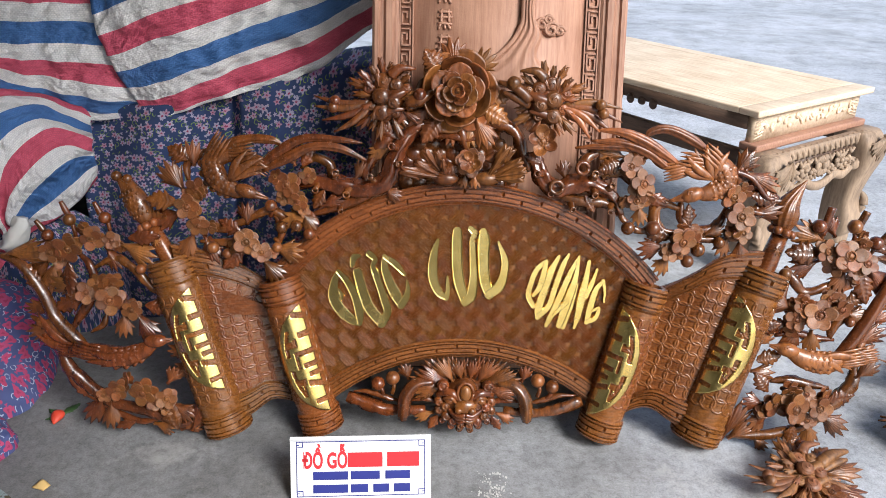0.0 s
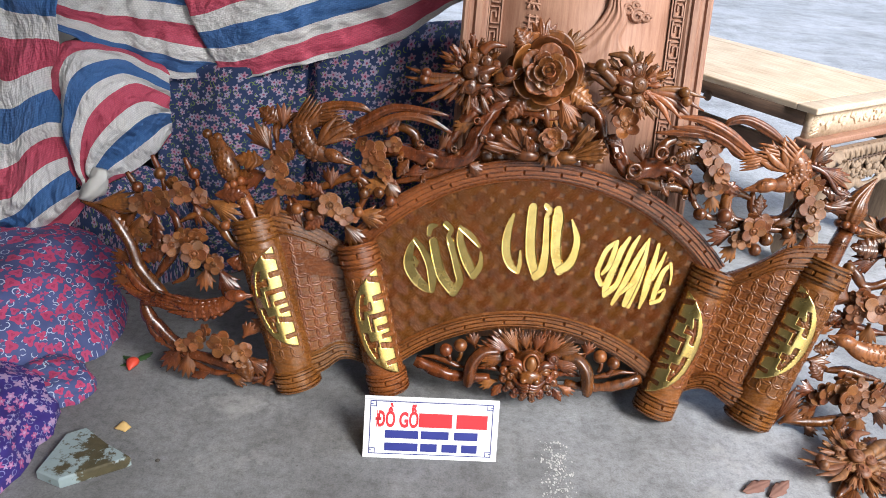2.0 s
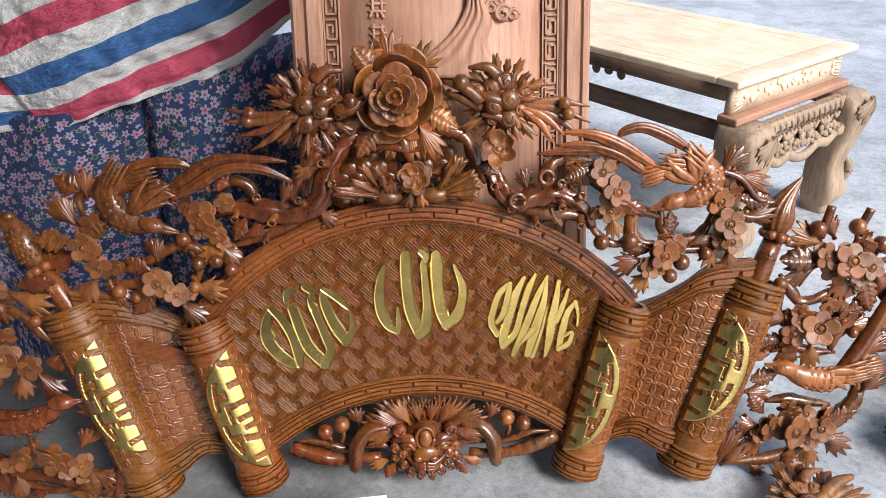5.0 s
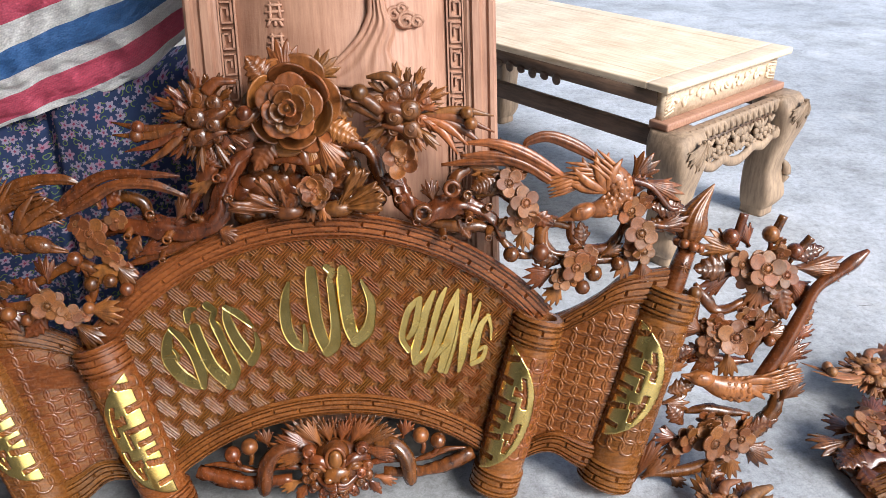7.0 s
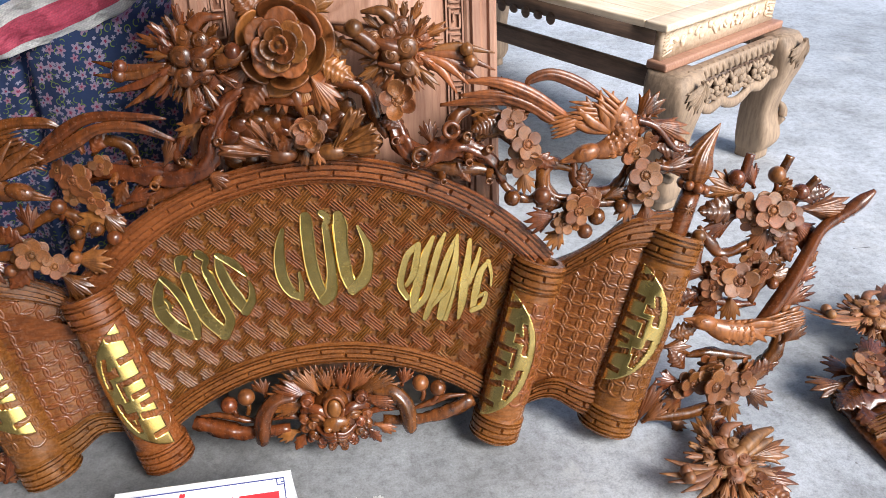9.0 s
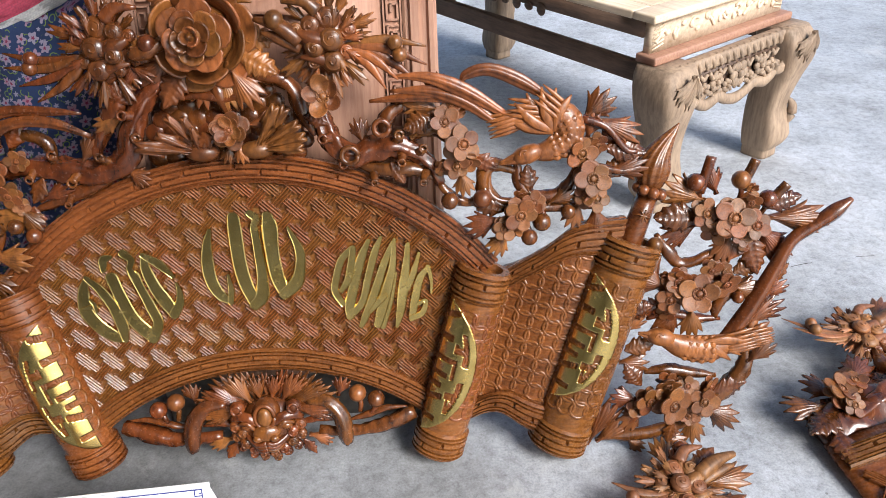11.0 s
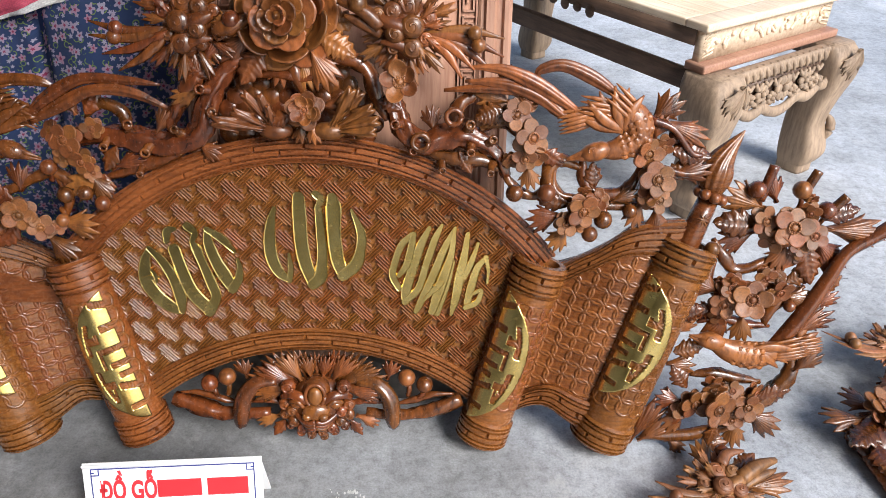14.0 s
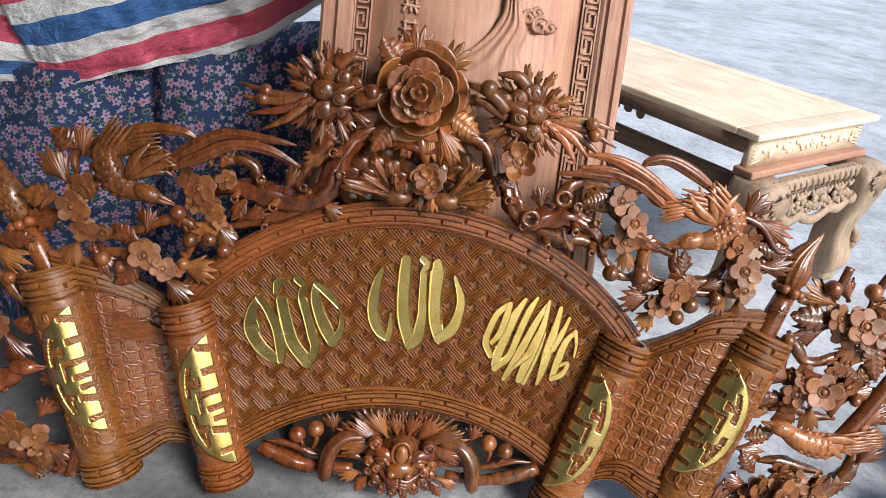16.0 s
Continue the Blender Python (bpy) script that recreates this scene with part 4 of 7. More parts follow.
t = 0.0016
bars([(-0.137, 0.010, 0.137, 0.010 + t), (-0.137, 0.130, 0.137, 0.130 + t), (-0.137, 0.0117, -0.137 + t, 0.1299), (0.137 - t, 0.0117, 0.137, 0.1299)], NAVY, "border_line")
corner = []
for sx in (-1, 1):
    for y0, dy in ((0.0118, 1), (0.1298, -1)):
        a, b2 = sx * 0.1352, sx * 0.1245
        ya, yb = y0 + dy * 0.010, y0 + dy * (0.010 + t)
        corner += [(min(a, b2), min(ya, yb), max(a, b2), max(ya, yb)), (min(b2, b2 - sx * t), min(y0, yb), max(b2, b2 - sx * t), max(y0, yb))]
        m1, m2 = y0 + dy * 0.005, y0 + dy * 0.005 + dy * t
        corner += [(min(a, a - sx * 0.0045), min(m1, m2), max(a, a - sx * 0.0045), max(m1, m2))]
bars(corner, NAVY, "corner_key")


def lettering(txt, x, y, size, squeeze, mat, parent, z=0.0004):
    cu = bpy.data.curves.new("lettering", "FONT")
    cu.body, cu.size, cu.extrude, cu.offset = txt, size, 0.0004, 0.0016
    tmp = bpy.data.objects.new("tmp", cu)
    scene.collection.objects.link(tmp)
    me = bpy.data.meshes.new_from_object(tmp.evaluated_get(bpy.context.evaluated_depsgraph_get()))
    bpy.data.objects.remove(tmp)
    me.materials.clear()
    me.materials.append(mat)
    ob = new("lettering", me)
    ob.parent = parent
    ob.matrix_basis = pose(x, y, z) @ Matrix.Diagonal((squeeze, 1, 1, 1))
    return ob


lettering("ĐỒ GỖ", -0.124, 0.0735, 0.047, 0.62, RED, sp)
bars([(-0.028, 0.074, 0.046, 0.106), (0.056, 0.074, 0.125, 0.106)], RED, "name_bar")
bars([(-0.102, 0.047, -0.028, 0.065), (-0.022, 0.047, 0.040, 0.065), (0.052, 0.047, 0.105, 0.065)], NAVY, "number_bar")
bars([(-0.102, 0.018, -0.028, 0.036), (-0.022, 0.018, 0.015, 0.036), (0.026, 0.018, 0.060, 0.036), (0.070, 0.018, 0.105, 0.036)], NAVY, "number_bar")


# cloth-covered pile behind the panel
def folds(x, y, s=1.0):
    return noise.noise(V3(x * 3.1 * s, y * 2.0 * s, 1.7)) * 0.5 + noise.noise(V3(x * 8 * s, y * 5 * s, 4.1)) * 0.22


bm = bms()


def blanket_f(a, b):
    x = -1.03 + 1.08 * a
    top = 0.63 + 0.20 * a + (0.02 if a > 0.42 else 0.0)
    z = top * (1 - b) + 0.005
    y = 2.12 - 0.10 * a - 0.06 * math.sin(min(b * 2.2, 1.2)) + 0.05 * math.sin(a * 19 + b * 2) * (0.3 + 0.7 * b) + 0.05 * folds(x, z) + 0.02 * b
    if b < 0.06:
        y += (0.06 - b) * 3.2
        z -= (0.06 - b) * 0.5
    if 0.40 < a < 0.44:
        y += 0.03
    return V3(x, y, z)


sheet(bm, blanket_f, 110, 70, 0.006, uv=lambda a, b: (a * 1.22, b * 0.85))
tagged(part("flowered_blanket", bm, COTTON), "dark navy cotton blanket printed with small pink flowers", "blanket")

# added boxes inside the pile, near-black to paint the shade under the covers
bm = bms()
for x0, x1, z1 in ((-1.42, -0.80, 0.60), (-0.79, -0.12, 0.58)):
    box(bm, (x0, 2.30, 0.02), (x1, 2.90, z1), 0.02)
tagged(part("cover_shade_box", bm, DARK), "added dark box filling the shade beneath the covers", "crate")
for k, (y, z, h, x0, x1) in enumerate(((2.17, 0.0, 0.055, -1.62, -0.70), (2.26, 0.058, 0.04, -1.70, -0.62))):
    bm = bms()
    box(bm, (x0, y, z), (x1, y + 0.09, z + h), 0.004)
    tagged(part("wooden_beam", bm, RAW_DARK_AND_SHADE), "dark rough wooden beam lying under the covers", "beam", "beams under the covers")

# striped tarpaulin, in the lengths that its folds part
tarp = tagged(new("striped_tarpaulin"), "red, white and blue striped woven tarpaulin, tied in a knot", "tarpaulin")


def drape(name, rows, v0, v1, pleat, label, nu=70, nv=70, skew=0.0):
    """Cloth through three lines of points; the stripes follow the lines."""
    cs = []
    for r in rows:
        c = curve(r, 8)
        t = np.linspace(0, len(c) - 1, nv + 1)
        k = np.minimum(t.astype(int), len(c) - 2)
        c = np.array(c)
        cs.append(c[k] + (c[k + 1] - c[k]) * (t - k)[:, None])

    def f(a, b):
        j = int(round(b * nv))
        p, q, r = cs[0][j], cs[1][j], cs[2][j]
        w = V3(*(p * (1 - a) * (1 - 2 * a) + q * 4 * a * (1 - a) + r * a * (2 * a - 1)))
        pl = pleat * (math.sin(a * 31 + b * 5) * 0.6 + math.sin(a * 17 - b * 4 + 1) * 0.9) * (0.4 + 0.9 * b) + 0.016 * abs(noise.noise(V3(w.x * 9 + w.z * 5, w.z * 4 - w.x * 3, 7.7)))
        w.y += pl + 0.05 * folds(w.x * 1.3, w.z * 1.3, 1.6) + 0.012 * noise.noise(V3(w.x * 22, w.z * 30, 2.2))
        w.z += 0.4 * pl
        return w

    bm = bms()
    sheet(bm, f, nu, nv, 0.003, uv=lambda a, b: (b * 0.6, v0 + (v1 - v0) * a + skew * b + 0.018 * math.sin(b * 7 + a * 3)))
    part(name, bm, TARP, tarp, label)


drape("upper_fold", [[(-1.80, 2.36, 1.16), (-1.38, 2.36, 1.18), (-1.05, 2.36, 1.18), (-0.76, 2.36, 1.16)],
                     [(-1.72, 2.12, 0.86), (-1.31, 2.15, 0.86), (-1.03, 2.17, 0.84), (-0.775, 2.16, 0.79)],
                     [(-1.66, 2.0, 0.68), (-1.30, 2.0, 0.735), (-1.12, 2.05, 0.645), (-0.976, 2.07, 0.592), (-0.745, 2.095, 0.612)]], 0.05, 0.655, 0.006, "upper fold hanging in soft creases")
drape("front_fold", [[(-0.80, 2.07, 0.60), (-0.74, 2.06, 0.615), (-0.575, 2.05, 0.672), (-0.35, 2.04, 0.748), (-0.18, 2.03, 0.872), (-0.02, 2.02, 0.95)],
                     [(-0.93, 2.13, 0.80), (-0.80, 2.11, 0.84), (-0.575, 2.10, 0.90), (-0.35, 2.09, 0.98), (-0.18, 2.08, 1.06), (-0.02, 2.07, 1.10)],
                     [(-1.02, 2.25, 1.12), (-0.85, 2.25, 1.16), (-0.575, 2.24, 1.22), (-0.35, 2.23, 1.26), (-0.18, 2.22, 1.30), (-0.02, 2.21, 1.32)]], -0.04, 0.56, 0.006, "front fold with its hem hanging over the blanket", skew=0.03)
drape("gathered_fold", [[(-0.978, 2.09, 0.615), (-1.137, 2.05, 0.672), (-1.242, 2.0, 0.675), (-1.254, 1.95, 0.545), (-1.197, 1.9, 0.386), (-1.153, 1.88, 0.298)],
                        [(-0.972, 2.06, 0.528), (-1.049, 1.98, 0.578), (-1.131, 1.90, 0.531), (-1.158, 1.86, 0.429), (-1.152, 1.86, 0.35), (-1.147, 1.87, 0.298)],
                        [(-0.985, 2.09, 0.425), (-1.02, 2.03, 0.376), (-1.071, 1.97, 0.336), (-1.11, 1.93, 0.318), (-1.132, 1.90, 0.302), (-1.142, 1.88, 0.292)]], 0.0, 0.48, 0.010, "fold gathered into the knot")
drape("side_fold", [[(-1.68, 2.06, 0.80), (-1.47, 2.06, 0.83), (-1.34, 2.05, 0.84), (-1.24, 2.04, 0.80)],
                    [(-1.66, 1.87, 0.33), (-1.378, 1.84, 0.407), (-1.283, 1.85, 0.451), (-1.205, 1.90, 0.459)],
                    [(-1.70, 1.86, 0.03), (-1.422, 1.82, 0.080), (-1.273, 1.83, 0.135), (-1.150, 1.875, 0.285)]], 0.13, 0.76, 0.012, "fold hanging beside the knot")
bm = bms()
tube(bm, [(-1.153, 1.865, 0.300, 0.020), (-1.135, 1.855, 0.318, 0.026), (-1.112, 1.86, 0.350, 0.030), (-1.105, 1.87, 0.385, 0.018)], 14, 0.8, 6, 0.2, 5, 0.5)
part("knot", bm, flat("white_woven_plastic", (0.62, 0.62, 0.60), 0.6), tarp, "crumpled white knot end")

# carved foliage, birds and flowers of the panel
host = panel


def limb(name, pts, label="", squash=0.9, mat=None, rib=0.06, seg=10, parent=None):
    """A branch through (x, y, radius) or (x, y, z, radius)."""
    bm = bms()
    if name in ("branch", "vine", "tail_feather", "stem"):
        pts = [(*q[:-1], q[-1] * (0.4 if k in (0, len(pts) - 1) else 1.0)) for k, q in enumerate(pts)]
    if name == "tail_feather":
        seg, rib = 24, 0.2
    if name == "trunk":
        seg = 20
        pts = [(*q[:-1], q[-1] * 0.82) for q in pts]
    tube(bm, [q if len(q) == 4 else (q[0], q[1], 0.02, q[2]) for q in pts], seg, squash, 5, 0.17 if name in ("trunk", "log") else rib, 5 if name == "trunk" else 4, 0.4 if name in ("trunk", "branch", "log", "vine") else 0.0, 0.22 if name in ("trunk", "branch", "log") else 0.0)
    return part(name, bm, mat or LACQ, parent or host, label)


def stubs(items):
    """Broken side twigs with a hollow end: (x, y, angle, length, radius)."""
    for x, y, a, L, r in items:
        f = radians(a)
        dx, dy = math.cos(f), math.sin(f)
        bm = bms()
        L *= 0.55
        tube(bm, [(x, y, 0.022, r * 1.6), (x + dx * L * 0.5, y + dy * L * 0.5, 0.034, r * 1.15), (x + dx * L, y + dy * L, 0.044, r * 0.95)], 10, 0.9, 4, 0.08, 3, 0.2)
        tube(bm, [(x + dx * L + r * 0.9 * math.cos(q), y + dy * L + r * 0.9 * math.sin(q), 0.046, r * 0.32) for q in np.linspace(0, 2 * math.pi, 11)], 6, 1, 1)
        part("twig_stub", bm, LACQ, host)


def leaves(items, mat=None, w=0.03, parent=None):
    """Toothed leaves: (x, y, angle, length, width)."""
    for k, (x, y, a, L, Wd) in enumerate(items):
        bm = bms()
        if k % 3 != 1:
            fan_leaf(bm, (x, y, w + 0.006 * math.sin(k * 2.3)), a, L * 1.12, min(85, 62 * Wd / L * 2.3), 5, 0.16, 0.18)
        else:
            leaf(bm, (x, y, w + 0.006 * math.sin(k * 2.3)), a, L, Wd, 4 if L > 0.05 else 3, 0.18, -0.18, 0.12 * math.sin(k * 1.7), 0.004)
        part("leaf", bm, mat or (LACQ if k % 3 else LACQ_FLOWER), parent or host)


def buds(items, w=0.035):
    """Round buds, each with a short collar: (x, y, radius, twig x, twig y)."""
    for k, (x, y, r, tx, ty) in enumerate(items):
        bm = bms()
        blob(bm, (x, y, w), r, 12)
        part("bud", bm, LACQ_FLOWER if k % 2 else LACQ, host)
        limb("twig", [(tx, ty, 0.020, 0.0055), ((tx + x) / 2 + 0.004, (ty + y) / 2, 0.028, 0.005), (x, y, w - r * 0.5, 0.006)], seg=6)


def cluster(items, w=0.05):
    """Blossoms at (x, y, radius, height), each with a smaller one half hidden beside it."""
    for k, (x, y, R, dz) in enumerate(items):
        blossom(host, x, y, w + dz, R * 0.84, 37 * k + 100 * x * 7, -12 + 9 * math.sin(k * 2.1 + x * 9), 10 * math.cos(k * 1.3 + y * 20))
        f = k * 2.4 + x * 11
        blossom(host, x + R * 0.85 * math.cos(f), y + R * 0.85 * math.sin(f), w + dz - 0.012, R * 0.58, 53 * k, -34 * math.sin(f), 34 * math.cos(f))


def feathers(bm, base, tips, w0, w1, r, n=4):
    for k, (x, y) in enumerate(tips):
        mx, my = (base[0] + x) / 2, (base[1] + y) / 2
        dx, dy = x - base[0], y - base[1]
        tube(bm, [(base[0], base[1], w0, r * 0.55), (mx - 0.08 * dy, my + 0.08 * dx, (w0 + w1) / 2 + 0.006 * (k % 2), r), (x, y, w1 + 0.004 * (k % 2), r * 0.15)], 8, 0.45, n, 0.12, 6)


def bird(body, head, beak, wing_tips, wing_base, tail, chest, mat, label):
    """A carved bird in one piece: feathered body, head, beak tip, wing feathers and tail feathers."""
    bm = bms()
    tube(bm, [(*q[:3], q[3] * 0.88) for q in body], 14, 0.75, 6, 0.03, 7)
    hx, hy, hr = head
    blob(bm, (hx, hy, 0.055), (hr * 1.45, hr * 0.85, hr * 0.85), 12, math.atan2(beak[1] - hy, beak[0] - hx))
    for o in (-0.25, 0.25):
        tube(bm, [(hx, hy + o * hr, 0.056, hr * 0.6), ((hx + beak[0]) / 2, (hy + beak[1]) / 2 + o * hr * 0.8, 0.058, hr * 0.28), (beak[0], beak[1] + o * hr * 0.3, 0.054, 0.0012)], 8, 0.8, 3)
    ex, ey, ez = hx + 0.15 * (beak[0] - hx), hy + 0.15 * (beak[1] - hy) + hr * 0.25, 0.055 + hr * 0.72
    blob(bm, (ex, ey, ez - hr * 0.08), hr * 0.17, 8)
    tube(bm, [(ex + hr * 0.36 * math.cos(f), ey + hr * 0.3 * math.sin(f), ez - 0.001, 0.0014) for f in np.linspace(0, 2 * math.pi, 11)], 5, 1, 1)
    c = curve([q for q in body], 6)
    n = len(c)
    for i in range(n - 7, 1, -2):
        t = c[max(i - 2, 0)] - c[min(i + 2, n - 1)]
        t = V3(t[0], t[1], 0).normalized()
        sd = V3(-t.y, t.x, 0)
        r = c[i][3] * 0.88
        near = i > n * 0.45
        if i > n * 0.80 or (not near and i % 4):
            continue
        L, wd, m = (0.015, 0.0066, 5) if near else (0.066, 0.0042, 6)
        for k in range(m):
            o = (k - (m - 1) / 2 + 0.25 * (-1) ** i) / (m / 2)
            p = V3(*c[i][:3]) + sd * (o * r * 0.9) + UP * (r * 0.75 * math.sqrt(max(0.05, 1 - o * o)) - 0.0025)
            q = p + t * L + sd * (o * 0.004)
            tube(bm, [(*p, wd * 0.6), (*(p.lerp(q, 0.55) + UP * 0.002), wd), (*(q - UP * 0.002), wd * (0.75 if near else 0.2))], 8, 0.22 if near else 0.5, 3)
    feathers(bm, wing_base, wing_tips, 0.060, 0.056, 0.0085)
    feathers(bm, body[0][:2], tail, 0.035, 0.03, 0.009)
    part("carved_bird", bm, mat, host, label)


def swirl(bm, x, y, w, R, turns=1.6, d=1, r=0.0055):
    pts = []
    for t in np.linspace(0, 1, 11):
        f = d * 2 * math.pi * turns * t
        q = R * (1 - 0.82 * t)
        pts.append((x + q * math.cos(f), y + q * math.sin(f), w + R * 0.42 * t, r * (1 - 0.25 * t)))
    tube(bm, pts, 7, 1, 2)


def beast(cx, cy, d, spikes, whisk, label):
    """A carved dragon-like head, its mane streaming to side d: curls, muzzle, mane leaves, spines, pearls and a whisker."""
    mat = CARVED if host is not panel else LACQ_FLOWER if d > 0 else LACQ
    bm = bms()
    blob(bm, (cx, cy, 0.024), (0.044, 0.054, 0.026), 18, 0, 0.2)
    tube(bm, [(cx + d * 0.006, cy - 0.004, 0.048, 0.014), (cx - d * 0.024, cy + 0.006, 0.052, 0.012), (cx - d * 0.044, cy + 0.014, 0.050, 0.007)], 14, 0.8, 5, 0.1, 4)
    tube(bm, [(cx + d * 0.006, cy - 0.034, 0.044, 0.011), (cx - d * 0.020, cy - 0.026, 0.048, 0.008), (cx - d * 0.042, cy - 0.024, 0.046, 0.003)], 12, 0.7, 5)
    head = part("carved_beast_head", bm, mat, host, label)
    for x, y, R, t, z in ((0.004, 0.034, 0.018, 1, 0.050), (-0.022, 0.026, 0.014, -1, 0.054), (0.010, 0.002, 0.017, 1, 0.062), (0.010, -0.032, 0.017, -1, 0.052), (0.036, 0.016, 0.013, -1, 0.046), (-0.046, 0.020, 0.010, 1, 0.052),
                          (-0.018, -0.010, 0.014, 1, 0.058), (0.032, -0.018, 0.012, 1, 0.048), (-0.014, 0.050, 0.012, -1, 0.044), (-0.022, -0.034, 0.010, -1, 0.046)):
        bm = bms()
        blob(bm, (cx + d * x, cy + y, z - R * 0.42), (R * 1.15, R * 1.10, R * 0.62), 16)
        swirl(bm, cx + d * x, cy + y, z - R * 0.16, R * 0.92, 1.5, t * d, 0.0026)
        part("curl", bm, mat, head)
    for k in range(12):
        f = radians(-165 + 17 * k) if d > 0 else radians(-15 - 17 * k)
        bm = bms()
        fan_leaf(bm, (cx + 0.026 * math.cos(f), cy + 0.034 * math.sin(f), 0.030 + 0.008 * (k % 2)), math.degrees(f), 0.052 + 0.014 * (k % 2), 34, 3, 0.25, 0.2, 0.004)
        part("mane_leaf", bm, mat, head)
    for k in range(6):
        f = radians(40 + 20 * k)
        bm = bms()
        fan_leaf(bm, (cx + 0.024 * math.cos(f), cy + 0.034 * math.sin(f), 0.032), math.degrees(f), 0.046 + 0.010 * (k % 2), 32, 3, 0.25, 0.1, 0.004)
        part("mane_leaf", bm, mat, head)
    for k in range(7):
        f = radians(-70 + 38 * k) if d > 0 else radians(250 - 38 * k)
        bm = bms()
        fan_leaf(bm, (cx + d * 0.012 + 0.016 * math.cos(f), cy + 0.020 * math.sin(f), 0.050), math.degrees(f), 0.036, 44, 4, 0.30, 0.25, 0.004)
        part("mane_leaf", bm, mat, head)
    base = (cx + d * 0.03, cy - 0.01)
    for k, tip in enumerate(spikes):
        bm = bms()
        feathers(bm, base, [tip], 0.045, 0.050 + 0.004 * (k % 2), 0.0075)
        part("spine", bm, mat, head)
    bm = bms()
    tube(bm, whisk, 10, 0.8, 4, 0.12, 5)
    w0, w1 = V3(*whisk[0][:3]), V3(*whisk[-1][:3])
    tube(bm, [(*(w0 + V3(0, -0.012, -0.004)), 0.008), (*(w0.lerp(w1, 0.5) + V3(0, -0.011, -0.002)), 0.010), (*(w0.lerp(w1, 0.85) + V3(0, -0.016, 0)), 0.003)], 8, 0.7, 4)
    part("whisker", bm, mat, head)
    bm = bms()
    tube(bm, [(cx - d * 0.01, cy + 0.045, 0.046, 0.013), (cx - d * 0.03, cy + 0.062, 0.050, 0.010), (cx - d * 0.065, cy + 0.062, 0.05, 0.003)], 9, 0.8, 4)
    part("horn", bm, mat, head)
    for k, t in ((0, 0.62), (1, 0.66)):
        dx, dy = spikes[k][0] - base[0], spikes[k][1] - base[1]
        bm = bms()
        blob(bm, (base[0] + t * dx - 0.05 * dy, base[1] + t * dy + 0.05 * dx, 0.060), 0.0125, 12)
        part("pearl", bm, mat, head)


# left flank
limb("stem", [(-1.013, 0.436, 0.035, 0.006), (-0.946, 0.410, 0.035, 0.011), (-0.900, 0.345, 0.032, 0.014), (-0.875, 0.285, 0.03, 0.015), (-0.830, 0.235, 0.03, 0.015), (-0.79, 0.20, 0.03, 0.012)], "tapering carved stem", rib=0.14)
limb("branch", [(-0.868, 0.225, 0.010), (-0.862, 0.181, 0.015), (-0.826, 0.135, 0.016), (-0.757, 0.082, 0.014), (-0.673, 0.062, 0.013), (-0.60, 0.030, 0.012), (-0.555, 0.04, 0.01)])
limb("vine", [(-0.872, 0.19, 0.007), (-0.845, 0.125, 0.008), (-0.79, 0.085, 0.008), (-0.74, 0.052, 0.007), (-0.69, 0.034, 0.008), (-0.64, 0.042, 0.006)])
limb("branch", [(-0.845, 0.255, 0.012), (-0.815, 0.300, 0.012), (-0.79, 0.345, 0.011), (-0.79, 0.40, 0.011), (-0.82, 0.44, 0.009)])
limb("branch", [(-0.79, 0.40, 0.009), (-0.735, 0.425, 0.009), (-0.69, 0.40, 0.010), (-0.655, 0.36, 0.010), (-0.62, 0.34, 0.009)])
limb("vine", [(-0.76, 0.30, 0.007), (-0.77, 0.27, 0.008), (-0.80, 0.25, 0.007)])
leaves([(-1.0, 0.428, 6, 0.115, 0.034), (-0.90, 0.345, 118, 0.085, 0.026), (-0.885, 0.295, 165, 0.062, 0.024), (-0.87, 0.265, 195, 0.07, 0.026), (-0.845, 0.24, 150, 0.10, 0.024), (-0.83, 0.222, 172, 0.085, 0.026)])
cluster([(-0.826, 0.452, 0.040, 0.004), (-0.873, 0.440, 0.032, -0.008), (-0.776, 0.474, 0.034, -0.004), (-0.735, 0.470, 0.026, -0.012), (-0.738, 0.336, 0.042, 0.006), (-0.795, 0.350, 0.032, -0.004),
         (-0.770, 0.374, 0.026, -0.008), (-0.695, 0.312, 0.03, -0.006), (-0.674, 0.116, 0.040, 0.006), (-0.735, 0.120, 0.032, -0.004), (-0.622, 0.100, 0.032, -0.004), (-0.768, 0.104, 0.022, -0.01)])
leaves([(-0.862, 0.425, 250, 0.085, 0.034), (-0.835, 0.42, 270, 0.088, 0.032), (-0.885, 0.42, 222, 0.07, 0.03), (-0.72, 0.462, -25, 0.085, 0.036), (-0.70, 0.475, 5, 0.075, 0.03), (-0.755, 0.455, -62, 0.06, 0.026),
        (-0.81, 0.355, 165, 0.07, 0.034), (-0.81, 0.335, 205, 0.075, 0.032), (-0.69, 0.30, -60, 0.075, 0.034), (-0.715, 0.305, -95, 0.06, 0.028), (-0.67, 0.32, -10, 0.06, 0.028),
        (-0.77, 0.10, 235, 0.075, 0.032), (-0.755, 0.088, 265, 0.065, 0.03), (-0.79, 0.115, 190, 0.05, 0.026), (-0.61, 0.085, -40, 0.06, 0.03), (-0.625, 0.13, 60, 0.045, 0.024),
        (-0.57, 0.265, 150, 0.055, 0.028), (-0.562, 0.21, 170, 0.055, 0.028), (-0.555, 0.17, 190, 0.055, 0.026), (-0.60, 0.020, 110, 0.095, 0.042), (-0.57, 0.018, 60, 0.075, 0.034), (-0.60, 0.016, 20, 0.055, 0.026),
        (-0.70, 0.04, 200, 0.05, 0.02), (-0.66, 0.035, 340, 0.05, 0.022)])
